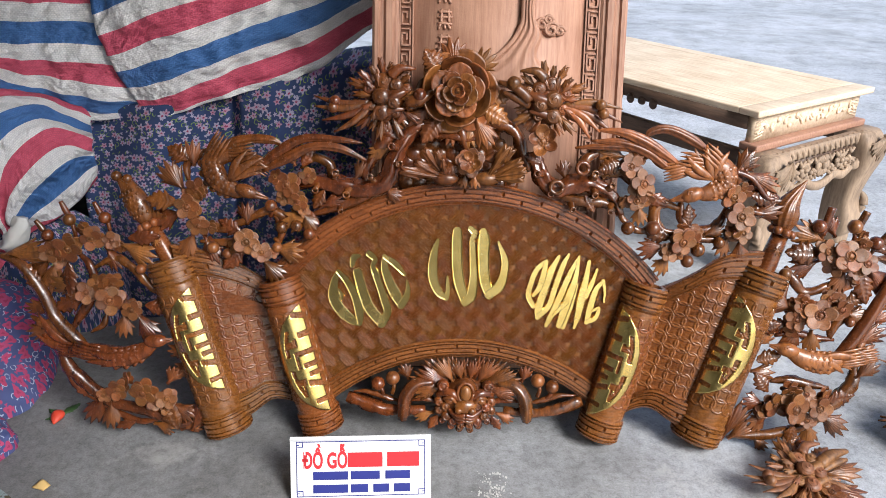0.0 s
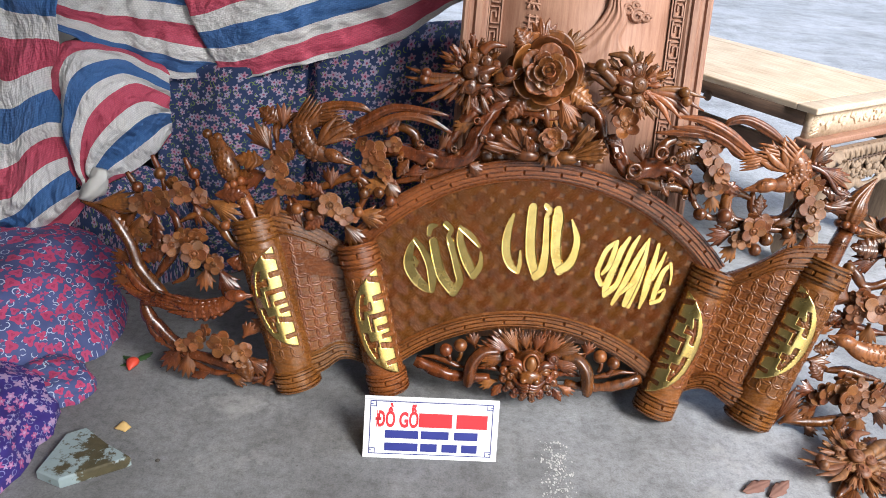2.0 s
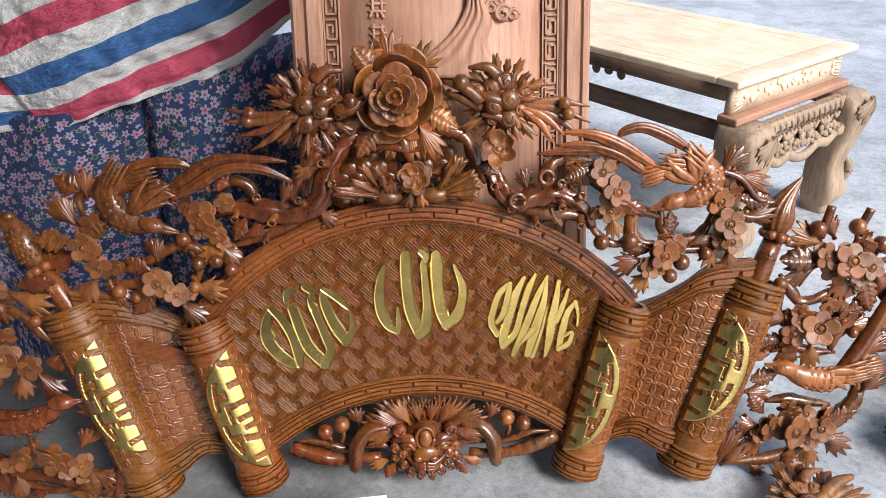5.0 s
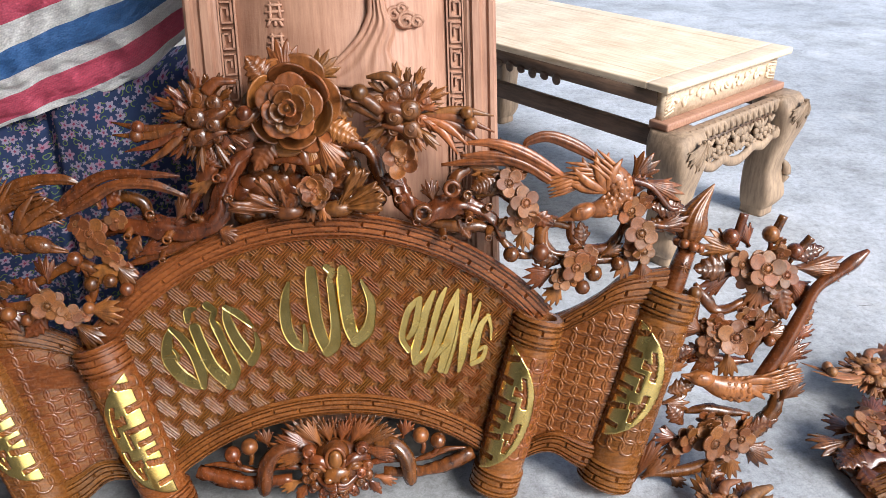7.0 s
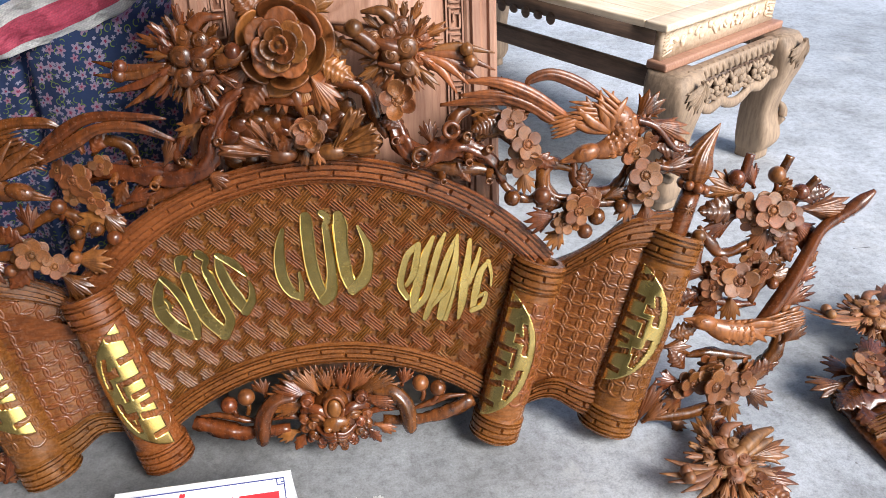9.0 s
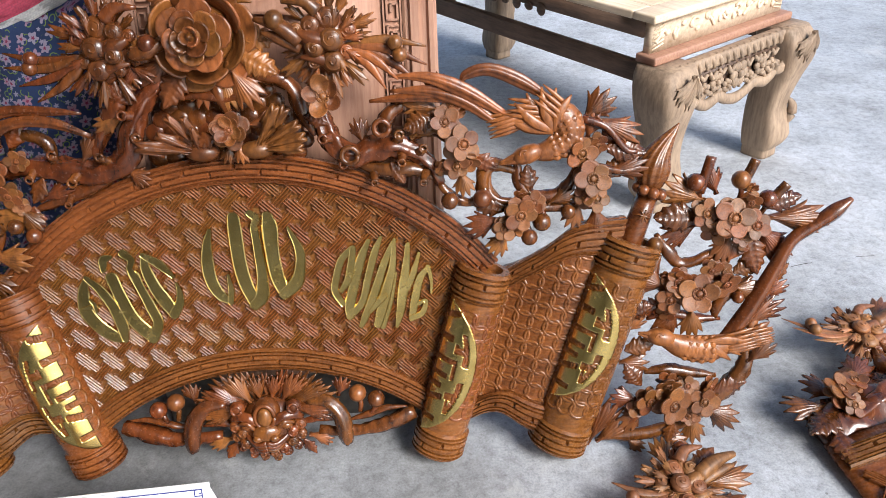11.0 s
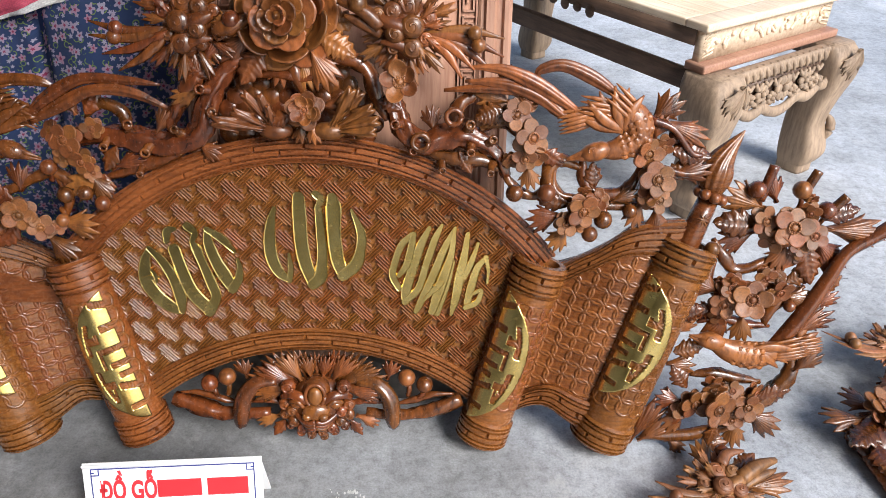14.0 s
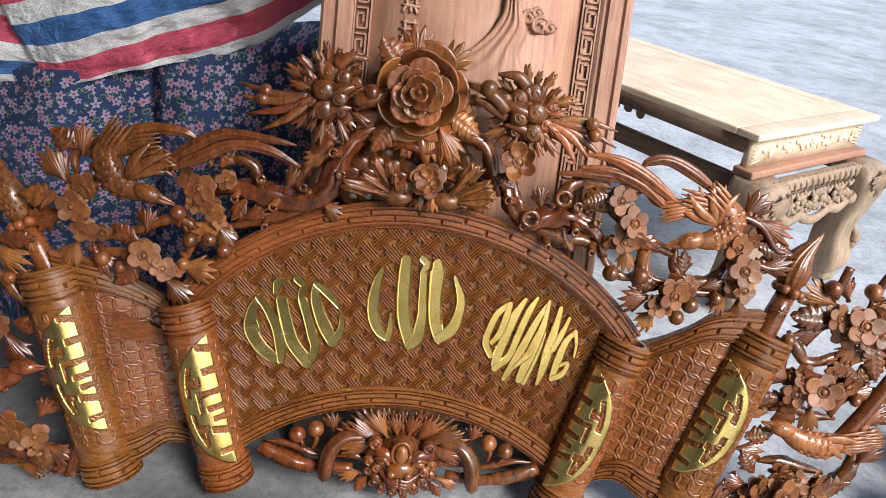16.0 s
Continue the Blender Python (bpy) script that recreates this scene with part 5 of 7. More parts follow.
buds([(-0.879, 0.479, 0.0145, -0.872, 0.44), (-0.828, 0.515, 0.0145, -0.822, 0.46), (-0.748, 0.521, 0.0145, -0.745, 0.475), (-0.672, 0.405, 0.012, -0.69, 0.39), (-0.628, 0.352, 0.012, -0.65, 0.36)])
for x, y, x2, y2 in ((-0.879, 0.47, -0.905, 0.512), (-0.828, 0.51, -0.846, 0.556), (-0.752, 0.51, -0.772, 0.556)):
    limb("twig", [(x, y, 0.026, 0.006), ((x + x2) / 2, (y + y2) / 2, 0.030, 0.0075), (x2, y2, 0.034, 0.005)], seg=6)
bird([(-0.835, 0.215, 0.035, 0.012), (-0.785, 0.212, 0.042, 0.022), (-0.725, 0.200, 0.046, 0.029), (-0.675, 0.215, 0.048, 0.024), (-0.645, 0.236, 0.05, 0.015)], (-0.638, 0.243, 0.019), (-0.598, 0.246),
     [(-0.80, 0.190), (-0.79, 0.215), (-0.765, 0.18)], (-0.705, 0.21), [(-0.93, 0.27), (-0.92, 0.245), (-0.90, 0.225), (-0.915, 0.30)], (-0.70, 0.20, 20), LACQ, "carved long-tailed bird")

# upper left
limb("trunk", [(-0.330, 0.600, 0.012), (-0.285, 0.612, 0.018), (-0.236, 0.606, 0.024), (-0.169, 0.598, 0.024), (-0.118, 0.618, 0.025), (-0.098, 0.672, 0.022), (-0.073, 0.714, 0.016), (-0.05, 0.735, 0.01)], "gnarled carved trunk", rib=0.12, mat=LACQ)
limb("branch", [(-0.300, 0.530, 0.008), (-0.233, 0.555, 0.011), (-0.170, 0.578, 0.013), (-0.13, 0.60, 0.012)])
limb("branch", [(-0.24, 0.61, 0.014), (-0.245, 0.65, 0.012), (-0.28, 0.665, 0.010), (-0.31, 0.64, 0.008)])
limb("branch", [(-0.16, 0.60, 0.014), (-0.165, 0.64, 0.012), (-0.14, 0.68, 0.014), (-0.115, 0.72, 0.016), (-0.12, 0.76, 0.014)])
limb("tail_feather", [(-0.50, 0.665, 0.04, 0.012), (-0.46, 0.690, 0.045, 0.011), (-0.424, 0.703, 0.045, 0.009), (-0.372, 0.703, 0.045, 0.008), (-0.345, 0.692, 0.04, 0.006)], squash=0.6, rib=0.12)
limb("tail_feather", [(-0.40, 0.640, 0.045, 0.012), (-0.350, 0.680, 0.05, 0.010), (-0.294, 0.708, 0.05, 0.008), (-0.216, 0.706, 0.05, 0.006), (-0.17, 0.70, 0.045, 0.004)], squash=0.6, rib=0.12)
limb("tail_feather", [(-0.39, 0.635, 0.05, 0.010), (-0.33, 0.666, 0.055, 0.010), (-0.28, 0.690, 0.055, 0.008), (-0.22, 0.688, 0.05, 0.008), (-0.161, 0.662, 0.045, 0.008)], squash=0.6, rib=0.12)
bird([(-0.395, 0.640, 0.04, 0.014), (-0.45, 0.672, 0.04, 0.022), (-0.500, 0.655, 0.042, 0.028), (-0.490, 0.615, 0.046, 0.030), (-0.455, 0.592, 0.05, 0.022), (-0.430, 0.588, 0.052, 0.014)], (-0.425, 0.590, 0.019), (-0.376, 0.574),
     [(-0.375, 0.645), (-0.385, 0.665), (-0.40, 0.675), (-0.42, 0.68), (-0.395, 0.63)], (-0.46, 0.612), [(-0.36, 0.672), (-0.34, 0.69)], (-0.462, 0.602, 200), LACQ, "carved pheasant with sweeping tail")
cluster([(-0.335, 0.606, 0.036, 0.006), (-0.312, 0.568, 0.028, 0.0), (-0.345, 0.575, 0.022, -0.006), (-0.556, 0.551, 0.038, 0.006), (-0.536, 0.592, 0.030, 0.002), (-0.535, 0.508, 0.030, -0.002), (-0.427, 0.476, 0.036, 0.006), (-0.395, 0.452, 0.028, 0.0),
         (-0.290, 0.625, 0.024, -0.004)])
leaves([(-0.57, 0.585, 130, 0.075, 0.036), (-0.585, 0.56, 175, 0.07, 0.034), (-0.58, 0.535, 200, 0.07, 0.034), (-0.545, 0.64, 100, 0.055, 0.03), (-0.555, 0.655, 150, 0.055, 0.034), (-0.53, 0.485, 290, 0.07, 0.034), (-0.55, 0.49, 245, 0.06, 0.03),
        (-0.44, 0.455, 225, 0.065, 0.03), (-0.40, 0.435, 310, 0.07, 0.032), (-0.375, 0.46, 350, 0.07, 0.032), (-0.445, 0.49, 150, 0.06, 0.03), (-0.43, 0.51, 95, 0.05, 0.026), (-0.29, 0.535, 200, 0.06, 0.034), (-0.285, 0.545, 265, 0.05, 0.028),
        (-0.27, 0.555, 20, 0.06, 0.022), (-0.32, 0.645, 120, 0.05, 0.028), (-0.305, 0.645, 60, 0.05, 0.026), (-0.305, 0.545, 300, 0.05, 0.026), (-0.14, 0.715, 60, 0.07, 0.03), (-0.09, 0.71, 140, 0.06, 0.028), (-0.10, 0.735, 60, 0.055, 0.026)])
limb("vine", [(-0.556, 0.53, 0.010), (-0.505, 0.500, 0.010), (-0.455, 0.512, 0.009), (-0.41, 0.535, 0.010), (-0.375, 0.545, 0.011), (-0.35, 0.53, 0.010), (-0.32, 0.525, 0.009), (-0.28, 0.535, 0.008)])
limb("vine", [(-0.54, 0.47, 0.009), (-0.50, 0.468, 0.009), (-0.45, 0.462, 0.009), (-0.42, 0.44, 0.008)])
limb("vine", [(-0.375, 0.545, 0.009), (-0.355, 0.500, 0.009), (-0.365, 0.46, 0.008)])
limb("vine", [(-0.56, 0.60, 0.009), (-0.565, 0.64, 0.009), (-0.53, 0.67, 0.009), (-0.49, 0.675, 0.008)])
buds([(-0.375, 0.556, 0.015, -0.38, 0.53), (-0.346, 0.594, 0.013, -0.35, 0.56), (-0.352, 0.508, 0.015, -0.36, 0.53), (-0.362, 0.462, 0.012, -0.37, 0.48), (-0.318, 0.512, 0.014, -0.33, 0.525), (-0.507, 0.458, 0.014, -0.52, 0.48), (-0.290, 0.494, 0.014, -0.30, 0.515),
      (-0.475, 0.445, 0.012, -0.48, 0.462)])

stubs([(-0.235, 0.615, 75, 0.035, 0.008), (-0.20, 0.600, 250, 0.028, 0.008), (-0.145, 0.612, 120, 0.030, 0.007), (-0.105, 0.65, 20, 0.032, 0.008), (-0.09, 0.69, 165, 0.030, 0.008), (-0.27, 0.61, 255, 0.030, 0.007), (-0.22, 0.56, 280, 0.022, 0.006),
       (0.235, 0.64, 175, 0.030, 0.008), (0.255, 0.61, 250, 0.026, 0.007), (0.34, 0.625, 70, 0.035, 0.008), (0.375, 0.605, 50, 0.032, 0.007), (0.35, 0.61, 265, 0.026, 0.007), (0.30, 0.575, 275, 0.022, 0.006), (0.39, 0.575, 250, 0.030, 0.006)])
leaves([(-0.19, 0.615, 60, 0.05, 0.022), (-0.255, 0.595, 240, 0.05, 0.024), (-0.125, 0.60, 330, 0.045, 0.022), (-0.11, 0.69, 200, 0.05, 0.022), (0.23, 0.665, 160, 0.045, 0.02), (0.285, 0.625, 100, 0.045, 0.022), (0.365, 0.635, 30, 0.05, 0.022), (0.33, 0.595, 300, 0.045, 0.022)])

# crown
beast(-0.120, 0.800, -1, [(-0.275, 0.800), (-0.275, 0.778), (-0.258, 0.748), (-0.232, 0.722), (-0.20, 0.74)], [(-0.075, 0.79, 0.05, 0.012), (-0.045, 0.796, 0.055, 0.014), (-0.010, 0.818, 0.05, 0.004)], "carved beast head with streaming mane")
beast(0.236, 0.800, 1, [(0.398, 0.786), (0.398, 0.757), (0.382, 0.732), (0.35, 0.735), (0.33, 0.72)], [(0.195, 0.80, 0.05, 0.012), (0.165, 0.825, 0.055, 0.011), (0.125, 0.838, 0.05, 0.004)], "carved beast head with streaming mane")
buds([(-0.045, 0.806, 0.016, -0.07, 0.79), (0.158, 0.836, 0.016, 0.18, 0.82)], 0.055)
def rose_petal(c, ang, r0, r1, z0, z1, width, lip, parent):
    """One curved petal round c: it rises from r0 at z0 to r1 at z1 over width degrees, its rim turned by lip."""
    bm = bms()

    def f(q, x):
        x = 2 * x - 1
        edge = 1 - 0.24 * abs(x) ** 3 + 0.016 * math.cos(7 * x)
        a = radians(ang + width / 2 * x * (0.65 + 0.35 * math.sin(math.pi * min(1, q * 0.9))))
        r = r0 + (r1 - r0) * q ** 0.8 * edge + lip * max(0.0, q - 0.72) * 1.6
        return V3(c[0] + r * math.cos(a), c[1] + r * math.sin(a), z0 + (z1 - z0) * q ** 1.3 * edge + 0.0005 * math.cos(14 * x) * q)
    sheet(bm, f, 10, 16, -0.0035)
    part("petal", bm, LACQ_FLOWER, parent)


RC = (0.036, 0.815)
bm = bms()
tube(bm, [(*RC, 0.055, 0.030), (*RC, 0.080, 0.024), (*RC, 0.098, 0.010), (*RC, 0.110, 0.001)], 14, 1.0, 4)
blob(bm, (*RC, 0.030), (0.050, 0.050, 0.036), 16)
rose = part("rose", bm, LACQ_FLOWER, panel, "large carved rose in full bloom")
for n, r0, r1, z0, z1, width, lip, off in ((6, 0.040, 0.088, 0.018, 0.030, 74, 0.010, 8), (6, 0.050, 0.072, 0.022, 0.058, 72, 0.010, 35), (5, 0.012, 0.060, 0.072, 0.076, 80, 0.0, 12), (5, 0.010, 0.045, 0.080, 0.088, 84, 0.003, 46),
                                           (4, 0.010, 0.031, 0.088, 0.100, 100, 0.004, 20), (3, 0.005, 0.016, 0.096, 0.112, 125, 0.003, 70)):
    for k in range(n):
        rose_petal(RC, off + 360 * k / n + random.uniform(-4, 4), r0, r1 * random.uniform(0.96, 1.04), z0, z1, width, lip, rose)
leaves([(0.028, 0.862, 92, 0.066, 0.046), (0.000, 0.858, 128, 0.06, 0.036), (0.072, 0.858, 48, 0.06, 0.036), (-0.02, 0.785, 215, 0.065, 0.036), (0.0, 0.765, 238, 0.075, 0.036), (0.03, 0.755, 262, 0.055, 0.03), (0.075, 0.765, 300, 0.075, 0.036),
        (0.092, 0.785, 330, 0.07, 0.036), (0.06, 0.755, 280, 0.06, 0.03), (-0.035, 0.80, 190, 0.05, 0.03), (0.105, 0.805, 5, 0.05, 0.03)], LACQ_FLOWER, 0.03)
limb("vine", [(0.0, 0.745, 0.011), (-0.045, 0.742, 0.012), (-0.080, 0.715, 0.012), (-0.092, 0.675, 0.013), (-0.105, 0.64, 0.012)])
limb("vine", [(0.075, 0.745, 0.011), (0.12, 0.748, 0.012), (0.165, 0.735, 0.013), (0.184, 0.690, 0.014), (0.205, 0.645, 0.014)])
limb("vine", [(-0.02, 0.715, 0.009), (0.02, 0.722, 0.010), (0.06, 0.712, 0.011), (0.10, 0.722, 0.009), (0.13, 0.715, 0.007)])
limb("vine", [(0.035, 0.76, 0.012), (0.05, 0.72, 0.013), (0.065, 0.68, 0.012)])
for k in range(70):
    i, j = k % 10, k // 10
    x, y = -0.075 + 0.030 * i + 0.015 * (j % 2), 0.612 + 0.022 * j
    if math.hypot(x - CX, y - OV) < OR + 0.004 or abs(x - 0.05) > 0.10 + 0.03 * (j < 4):
        continue
    bm = bms()
    blob(bm, (x, y, -0.014 + 0.001 * (j % 2)), (0.019, 0.017, 0.006), 10, 0, 0.15)
    part("rock_scale", bm, LACQ, panel)
c = blossom(panel, 0.068, 0.664, 0.05, 0.034, 20, -10, 0, 7)
c2 = blossom(panel, 0.068, 0.664, 0.058, 0.024, 45, -10, 0, 6, PETAL_CUP)
leaves([(0.09, 0.668, 8, 0.055, 0.02), (0.045, 0.655, 200, 0.045, 0.022), (0.06, 0.64, 260, 0.035, 0.02), (0.075, 0.64, 290, 0.035, 0.02)], None, 0.04)
for bx, by, tips in ((0.015, 0.626, [(-0.036, 0.692), (-0.008, 0.690), (-0.055, 0.662), (-0.090, 0.645), (0.006, 0.672)]), (0.106, 0.627, [(0.165, 0.700), (0.185, 0.672), (0.195, 0.650), (0.190, 0.630), (0.150, 0.705)])):
    bm = bms()
    for k, (x, y) in enumerate(tips):
        fan_leaf(bm, (bx, by, 0.036 + 0.003 * k), math.degrees(math.atan2(y - by, x - bx)), math.hypot(x - bx, y - by) * 1.06, 20, 2, 0.3, 0.1, 0.006)
    blob(bm, (bx, by, 0.034), (0.030, 0.016, 0.018), 12)
    part("lotus_tuft", bm, LACQ_FLOWER, panel, "fan of pointed carved petals")

# upper right
limb("trunk", [(0.214, 0.690, 0.014), (0.222, 0.655, 0.020), (0.240, 0.622, 0.024), (0.270, 0.606, 0.025), (0.318, 0.622, 0.025), (0.362, 0.614, 0.020), (0.400, 0.585, 0.014), (0.415, 0.55, 0.010)], "gnarled carved trunk", rib=0.12)
limb("branch", [(0.318, 0.63, 0.016), (0.325, 0.668, 0.013), (0.35, 0.69, 0.009), (0.33, 0.70, 0.006)])
limb("branch", [(0.36, 0.63, 0.012), (0.40, 0.645, 0.010), (0.43, 0.63, 0.009), (0.445, 0.60, 0.008)])
limb("branch", [(0.275, 0.590, 0.012), (0.32, 0.580, 0.013), (0.37, 0.578, 0.013), (0.405, 0.56, 0.010)])
for x, y, r in ((0.318, 0.656, 0.013), (0.262, 0.612, 0.014)):
    bm = bms()
    tube(bm, [(x + r * math.cos(f), y + r * math.sin(f), 0.047, 0.005) for f in np.linspace(0, 2 * math.pi, 13)], 6, 1, 1)
    part("trunk_knot", bm, LACQ, panel)
blossom(panel, 0.226, 0.713, 0.055, 0.036, 30, -15, 8, 5, PETAL_CUP)
cluster([(0.453, 0.624, 0.040, 0.006), (0.424, 0.662, 0.034, 0.0), (0.442, 0.586, 0.028, 0.0), (0.435, 0.69, 0.022, -0.006), (0.674, 0.556, 0.040, 0.008), (0.655, 0.600, 0.036, 0.004), (0.684, 0.518, 0.030, 0.0), (0.550, 0.496, 0.038, 0.006), (0.522, 0.472, 0.028, 0.0), (0.575, 0.515, 0.026, -0.004)])
leaves([(0.415, 0.68, 160, 0.06, 0.034), (0.405, 0.67, 200, 0.055, 0.03), (0.42, 0.695, 105, 0.045, 0.026), (0.45, 0.575, 280, 0.045, 0.024), (0.47, 0.60, 330, 0.05, 0.026), (0.665, 0.655, 40, 0.06, 0.036), (0.68, 0.655, -25, 0.085, 0.03), (0.70, 0.605, -10, 0.075, 0.036),
        (0.69, 0.61, 35, 0.05, 0.03), (0.705, 0.56, 10, 0.07, 0.03), (0.70, 0.55, 40, 0.05, 0.026), (0.685, 0.50, 280, 0.055, 0.028), (0.66, 0.51, 245, 0.05, 0.026), (0.53, 0.50, 165, 0.065, 0.03), (0.52, 0.485, 195, 0.065, 0.03), (0.53, 0.46, 235, 0.05, 0.026),
        (0.57, 0.53, 95, 0.05, 0.026), (0.60, 0.51, 20, 0.05, 0.022), (0.67, 0.62, 70, 0.045, 0.024)])
for pts in ([(0.66, 0.655, 0.03, 0.008), (0.70, 0.64, 0.035, 0.007), (0.735, 0.60, 0.035, 0.006), (0.755, 0.595, 0.035, 0.004)], [(0.69, 0.57, 0.03, 0.007), (0.73, 0.562, 0.035, 0.006), (0.762, 0.566, 0.035, 0.004)]):
    limb("twig", pts, seg=6)
limb("vine", [(0.405, 0.57, 0.009), (0.425, 0.535, 0.008), (0.46, 0.515, 0.008), (0.486, 0.53, 0.010), (0.490, 0.565, 0.013), (0.512, 0.580, 0.012), (0.548, 0.566, 0.012)])
limb("vine", [(0.548, 0.59, 0.010), (0.552, 0.55, 0.011), (0.570, 0.525, 0.011), (0.61, 0.520, 0.012), (0.64, 0.540, 0.012), (0.655, 0.575, 0.011)])
limb("vine", [(0.50, 0.575, 0.009), (0.50, 0.53, 0.009), (0.535, 0.51, 0.009), (0.59, 0.50, 0.009), (0.64, 0.50, 0.008), (0.68, 0.50, 0.008)])
buds([(0.429, 0.523, 0.016, 0.445, 0.52), (0.486, 0.524, 0.017, 0.488, 0.55), (0.590, 0.477, 0.017, 0.59, 0.50), (0.568, 0.450, 0.015, 0.56, 0.475), (0.637, 0.494, 0.014, 0.63, 0.52)])
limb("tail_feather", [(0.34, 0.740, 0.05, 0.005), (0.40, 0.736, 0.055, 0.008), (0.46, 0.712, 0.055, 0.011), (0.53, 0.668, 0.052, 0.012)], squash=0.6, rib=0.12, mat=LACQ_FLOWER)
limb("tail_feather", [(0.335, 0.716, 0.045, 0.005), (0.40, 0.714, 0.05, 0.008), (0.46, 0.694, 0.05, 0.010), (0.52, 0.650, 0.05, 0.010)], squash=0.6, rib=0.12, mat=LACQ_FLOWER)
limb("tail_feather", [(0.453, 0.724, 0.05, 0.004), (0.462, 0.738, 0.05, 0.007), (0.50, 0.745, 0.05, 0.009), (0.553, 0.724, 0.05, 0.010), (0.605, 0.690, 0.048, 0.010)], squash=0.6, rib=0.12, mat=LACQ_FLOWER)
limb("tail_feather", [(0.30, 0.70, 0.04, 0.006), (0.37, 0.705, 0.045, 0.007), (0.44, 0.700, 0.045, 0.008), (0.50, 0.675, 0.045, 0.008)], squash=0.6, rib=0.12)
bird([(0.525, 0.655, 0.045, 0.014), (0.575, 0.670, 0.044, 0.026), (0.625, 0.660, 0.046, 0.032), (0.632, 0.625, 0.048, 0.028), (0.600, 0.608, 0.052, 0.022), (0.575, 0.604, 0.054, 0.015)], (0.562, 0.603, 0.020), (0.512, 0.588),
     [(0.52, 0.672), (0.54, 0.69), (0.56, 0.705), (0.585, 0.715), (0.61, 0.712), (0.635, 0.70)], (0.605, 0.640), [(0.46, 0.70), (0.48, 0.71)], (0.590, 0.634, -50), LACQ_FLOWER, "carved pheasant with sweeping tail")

# right flank
limb("stem", [(1.148, 0.493, 0.035, 0.012), (1.120, 0.472, 0.035, 0.014), (1.085, 0.448, 0.035, 0.012), (1.045, 0.420, 0.035, 0.012), (1.020, 0.370, 0.035, 0.014), (0.990, 0.310, 0.035, 0.016), (0.955, 0.255, 0.035, 0.016), (0.92, 0.225, 0.035, 0.014)], "tapering carved stem", rib=0.14)
limb("branch", [(0.985, 0.215, 0.012), (0.985, 0.170, 0.016), (0.955, 0.125, 0.017), (0.905, 0.080, 0.015), (0.858, 0.048, 0.013), (0.784, 0.030, 0.013), (0.715, 0.030, 0.012)])
limb("branch", [(0.80, 0.44, 0.011), (0.825, 0.405, 0.012), (0.85, 0.38, 0.011), (0.90, 0.395, 0.010), (0.945, 0.42, 0.010)])
limb("branch", [(0.81, 0.40, 0.010), (0.80, 0.36, 0.010), (0.815, 0.33, 0.009)])
limb("branch", [(0.92, 0.27, 0.012), (0.925, 0.30, 0.011), (0.955, 0.33, 0.010), (0.985, 0.35, 0.010)])
limb("branch", [(0.745, 0.135, 0.011), (0.765, 0.105, 0.013), (0.775, 0.07, 0.013), (0.75, 0.045, 0.012)])
limb("vine", [(0.79, 0.275, 0.009), (0.83, 0.285, 0.009), (0.88, 0.272, 0.010), (0.93, 0.268, 0.010)])
limb("vine", [(0.79, 0.165, 0.010), (0.83, 0.168, 0.012), (0.875, 0.160, 0.012), (0.93, 0.150, 0.012)])
cluster([(0.926, 0.474, 0.046, 0.010), (0.880, 0.482, 0.034, 0.0), (0.972, 0.456, 0.036, 0.0), (0.948, 0.436, 0.026, -0.004), (0.962, 0.496, 0.024, -0.008), (0.872, 0.336, 0.046, 0.010), (0.824, 0.322, 0.034, 0.0), (0.926, 0.347, 0.034, 0.0), (0.842, 0.36, 0.026, -0.006), (0.90, 0.372, 0.026, -0.008),
         (0.839, 0.110, 0.046, 0.010), (0.796, 0.116, 0.036, 0.0), (0.900, 0.110, 0.036, 0.0), (0.868, 0.142, 0.026, -0.006), (0.875, 0.078, 0.026, -0.006)])
leaves([(0.885, 0.50, 160, 0.08, 0.038), (0.875, 0.475, 180, 0.085, 0.04), (0.88, 0.458, 205, 0.075, 0.034), (0.935, 0.44, 250, 0.06, 0.03), (0.965, 0.44, 285, 0.085, 0.036), (0.985, 0.445, 315, 0.085, 0.036), (0.995, 0.465, 355, 0.11, 0.036), (0.99, 0.485, 15, 0.07, 0.03), (0.905, 0.51, 110, 0.05, 0.026),
        (0.825, 0.34, 160, 0.065, 0.032), (0.82, 0.31, 200, 0.06, 0.03), (0.845, 0.305, 245, 0.07, 0.032), (0.87, 0.295, 275, 0.055, 0.03), (0.945, 0.36, 25, 0.055, 0.03), (0.945, 0.335, -15, 0.05, 0.03), (0.93, 0.38, 60, 0.045, 0.024),
        (0.785, 0.14, 125, 0.06, 0.03), (0.775, 0.115, 175, 0.05, 0.028), (0.79, 0.085, 225, 0.055, 0.03), (0.92, 0.12, 15, 0.07, 0.034), (0.91, 0.09, -35, 0.075, 0.034), (0.885, 0.065, -75, 0.06, 0.03), (0.85, 0.06, 255, 0.045, 0.026),
        (0.68, 0.02, 60, 0.105, 0.040), (0.70, 0.02, 25, 0.07, 0.032), (0.665, 0.03, 100, 0.075, 0.03), (0.83, 0.03, 330, 0.055, 0.024), (0.76, 0.025, 320, 0.045, 0.02),
        (0.745, 0.22, 15, 0.06, 0.03), (0.74, 0.19, -10, 0.055, 0.03), (0.735, 0.25, 40, 0.06, 0.028), (0.745, 0.29, 20, 0.055, 0.028), (0.97, 0.27, 15, 0.08, 0.034), (0.965, 0.25, 40, 0.075, 0.03), (1.01, 0.34, 45, 0.05, 0.022), (1.0, 0.31, 25, 0.055, 0.024), (0.985, 0.18, 40, 0.06, 0.03)])
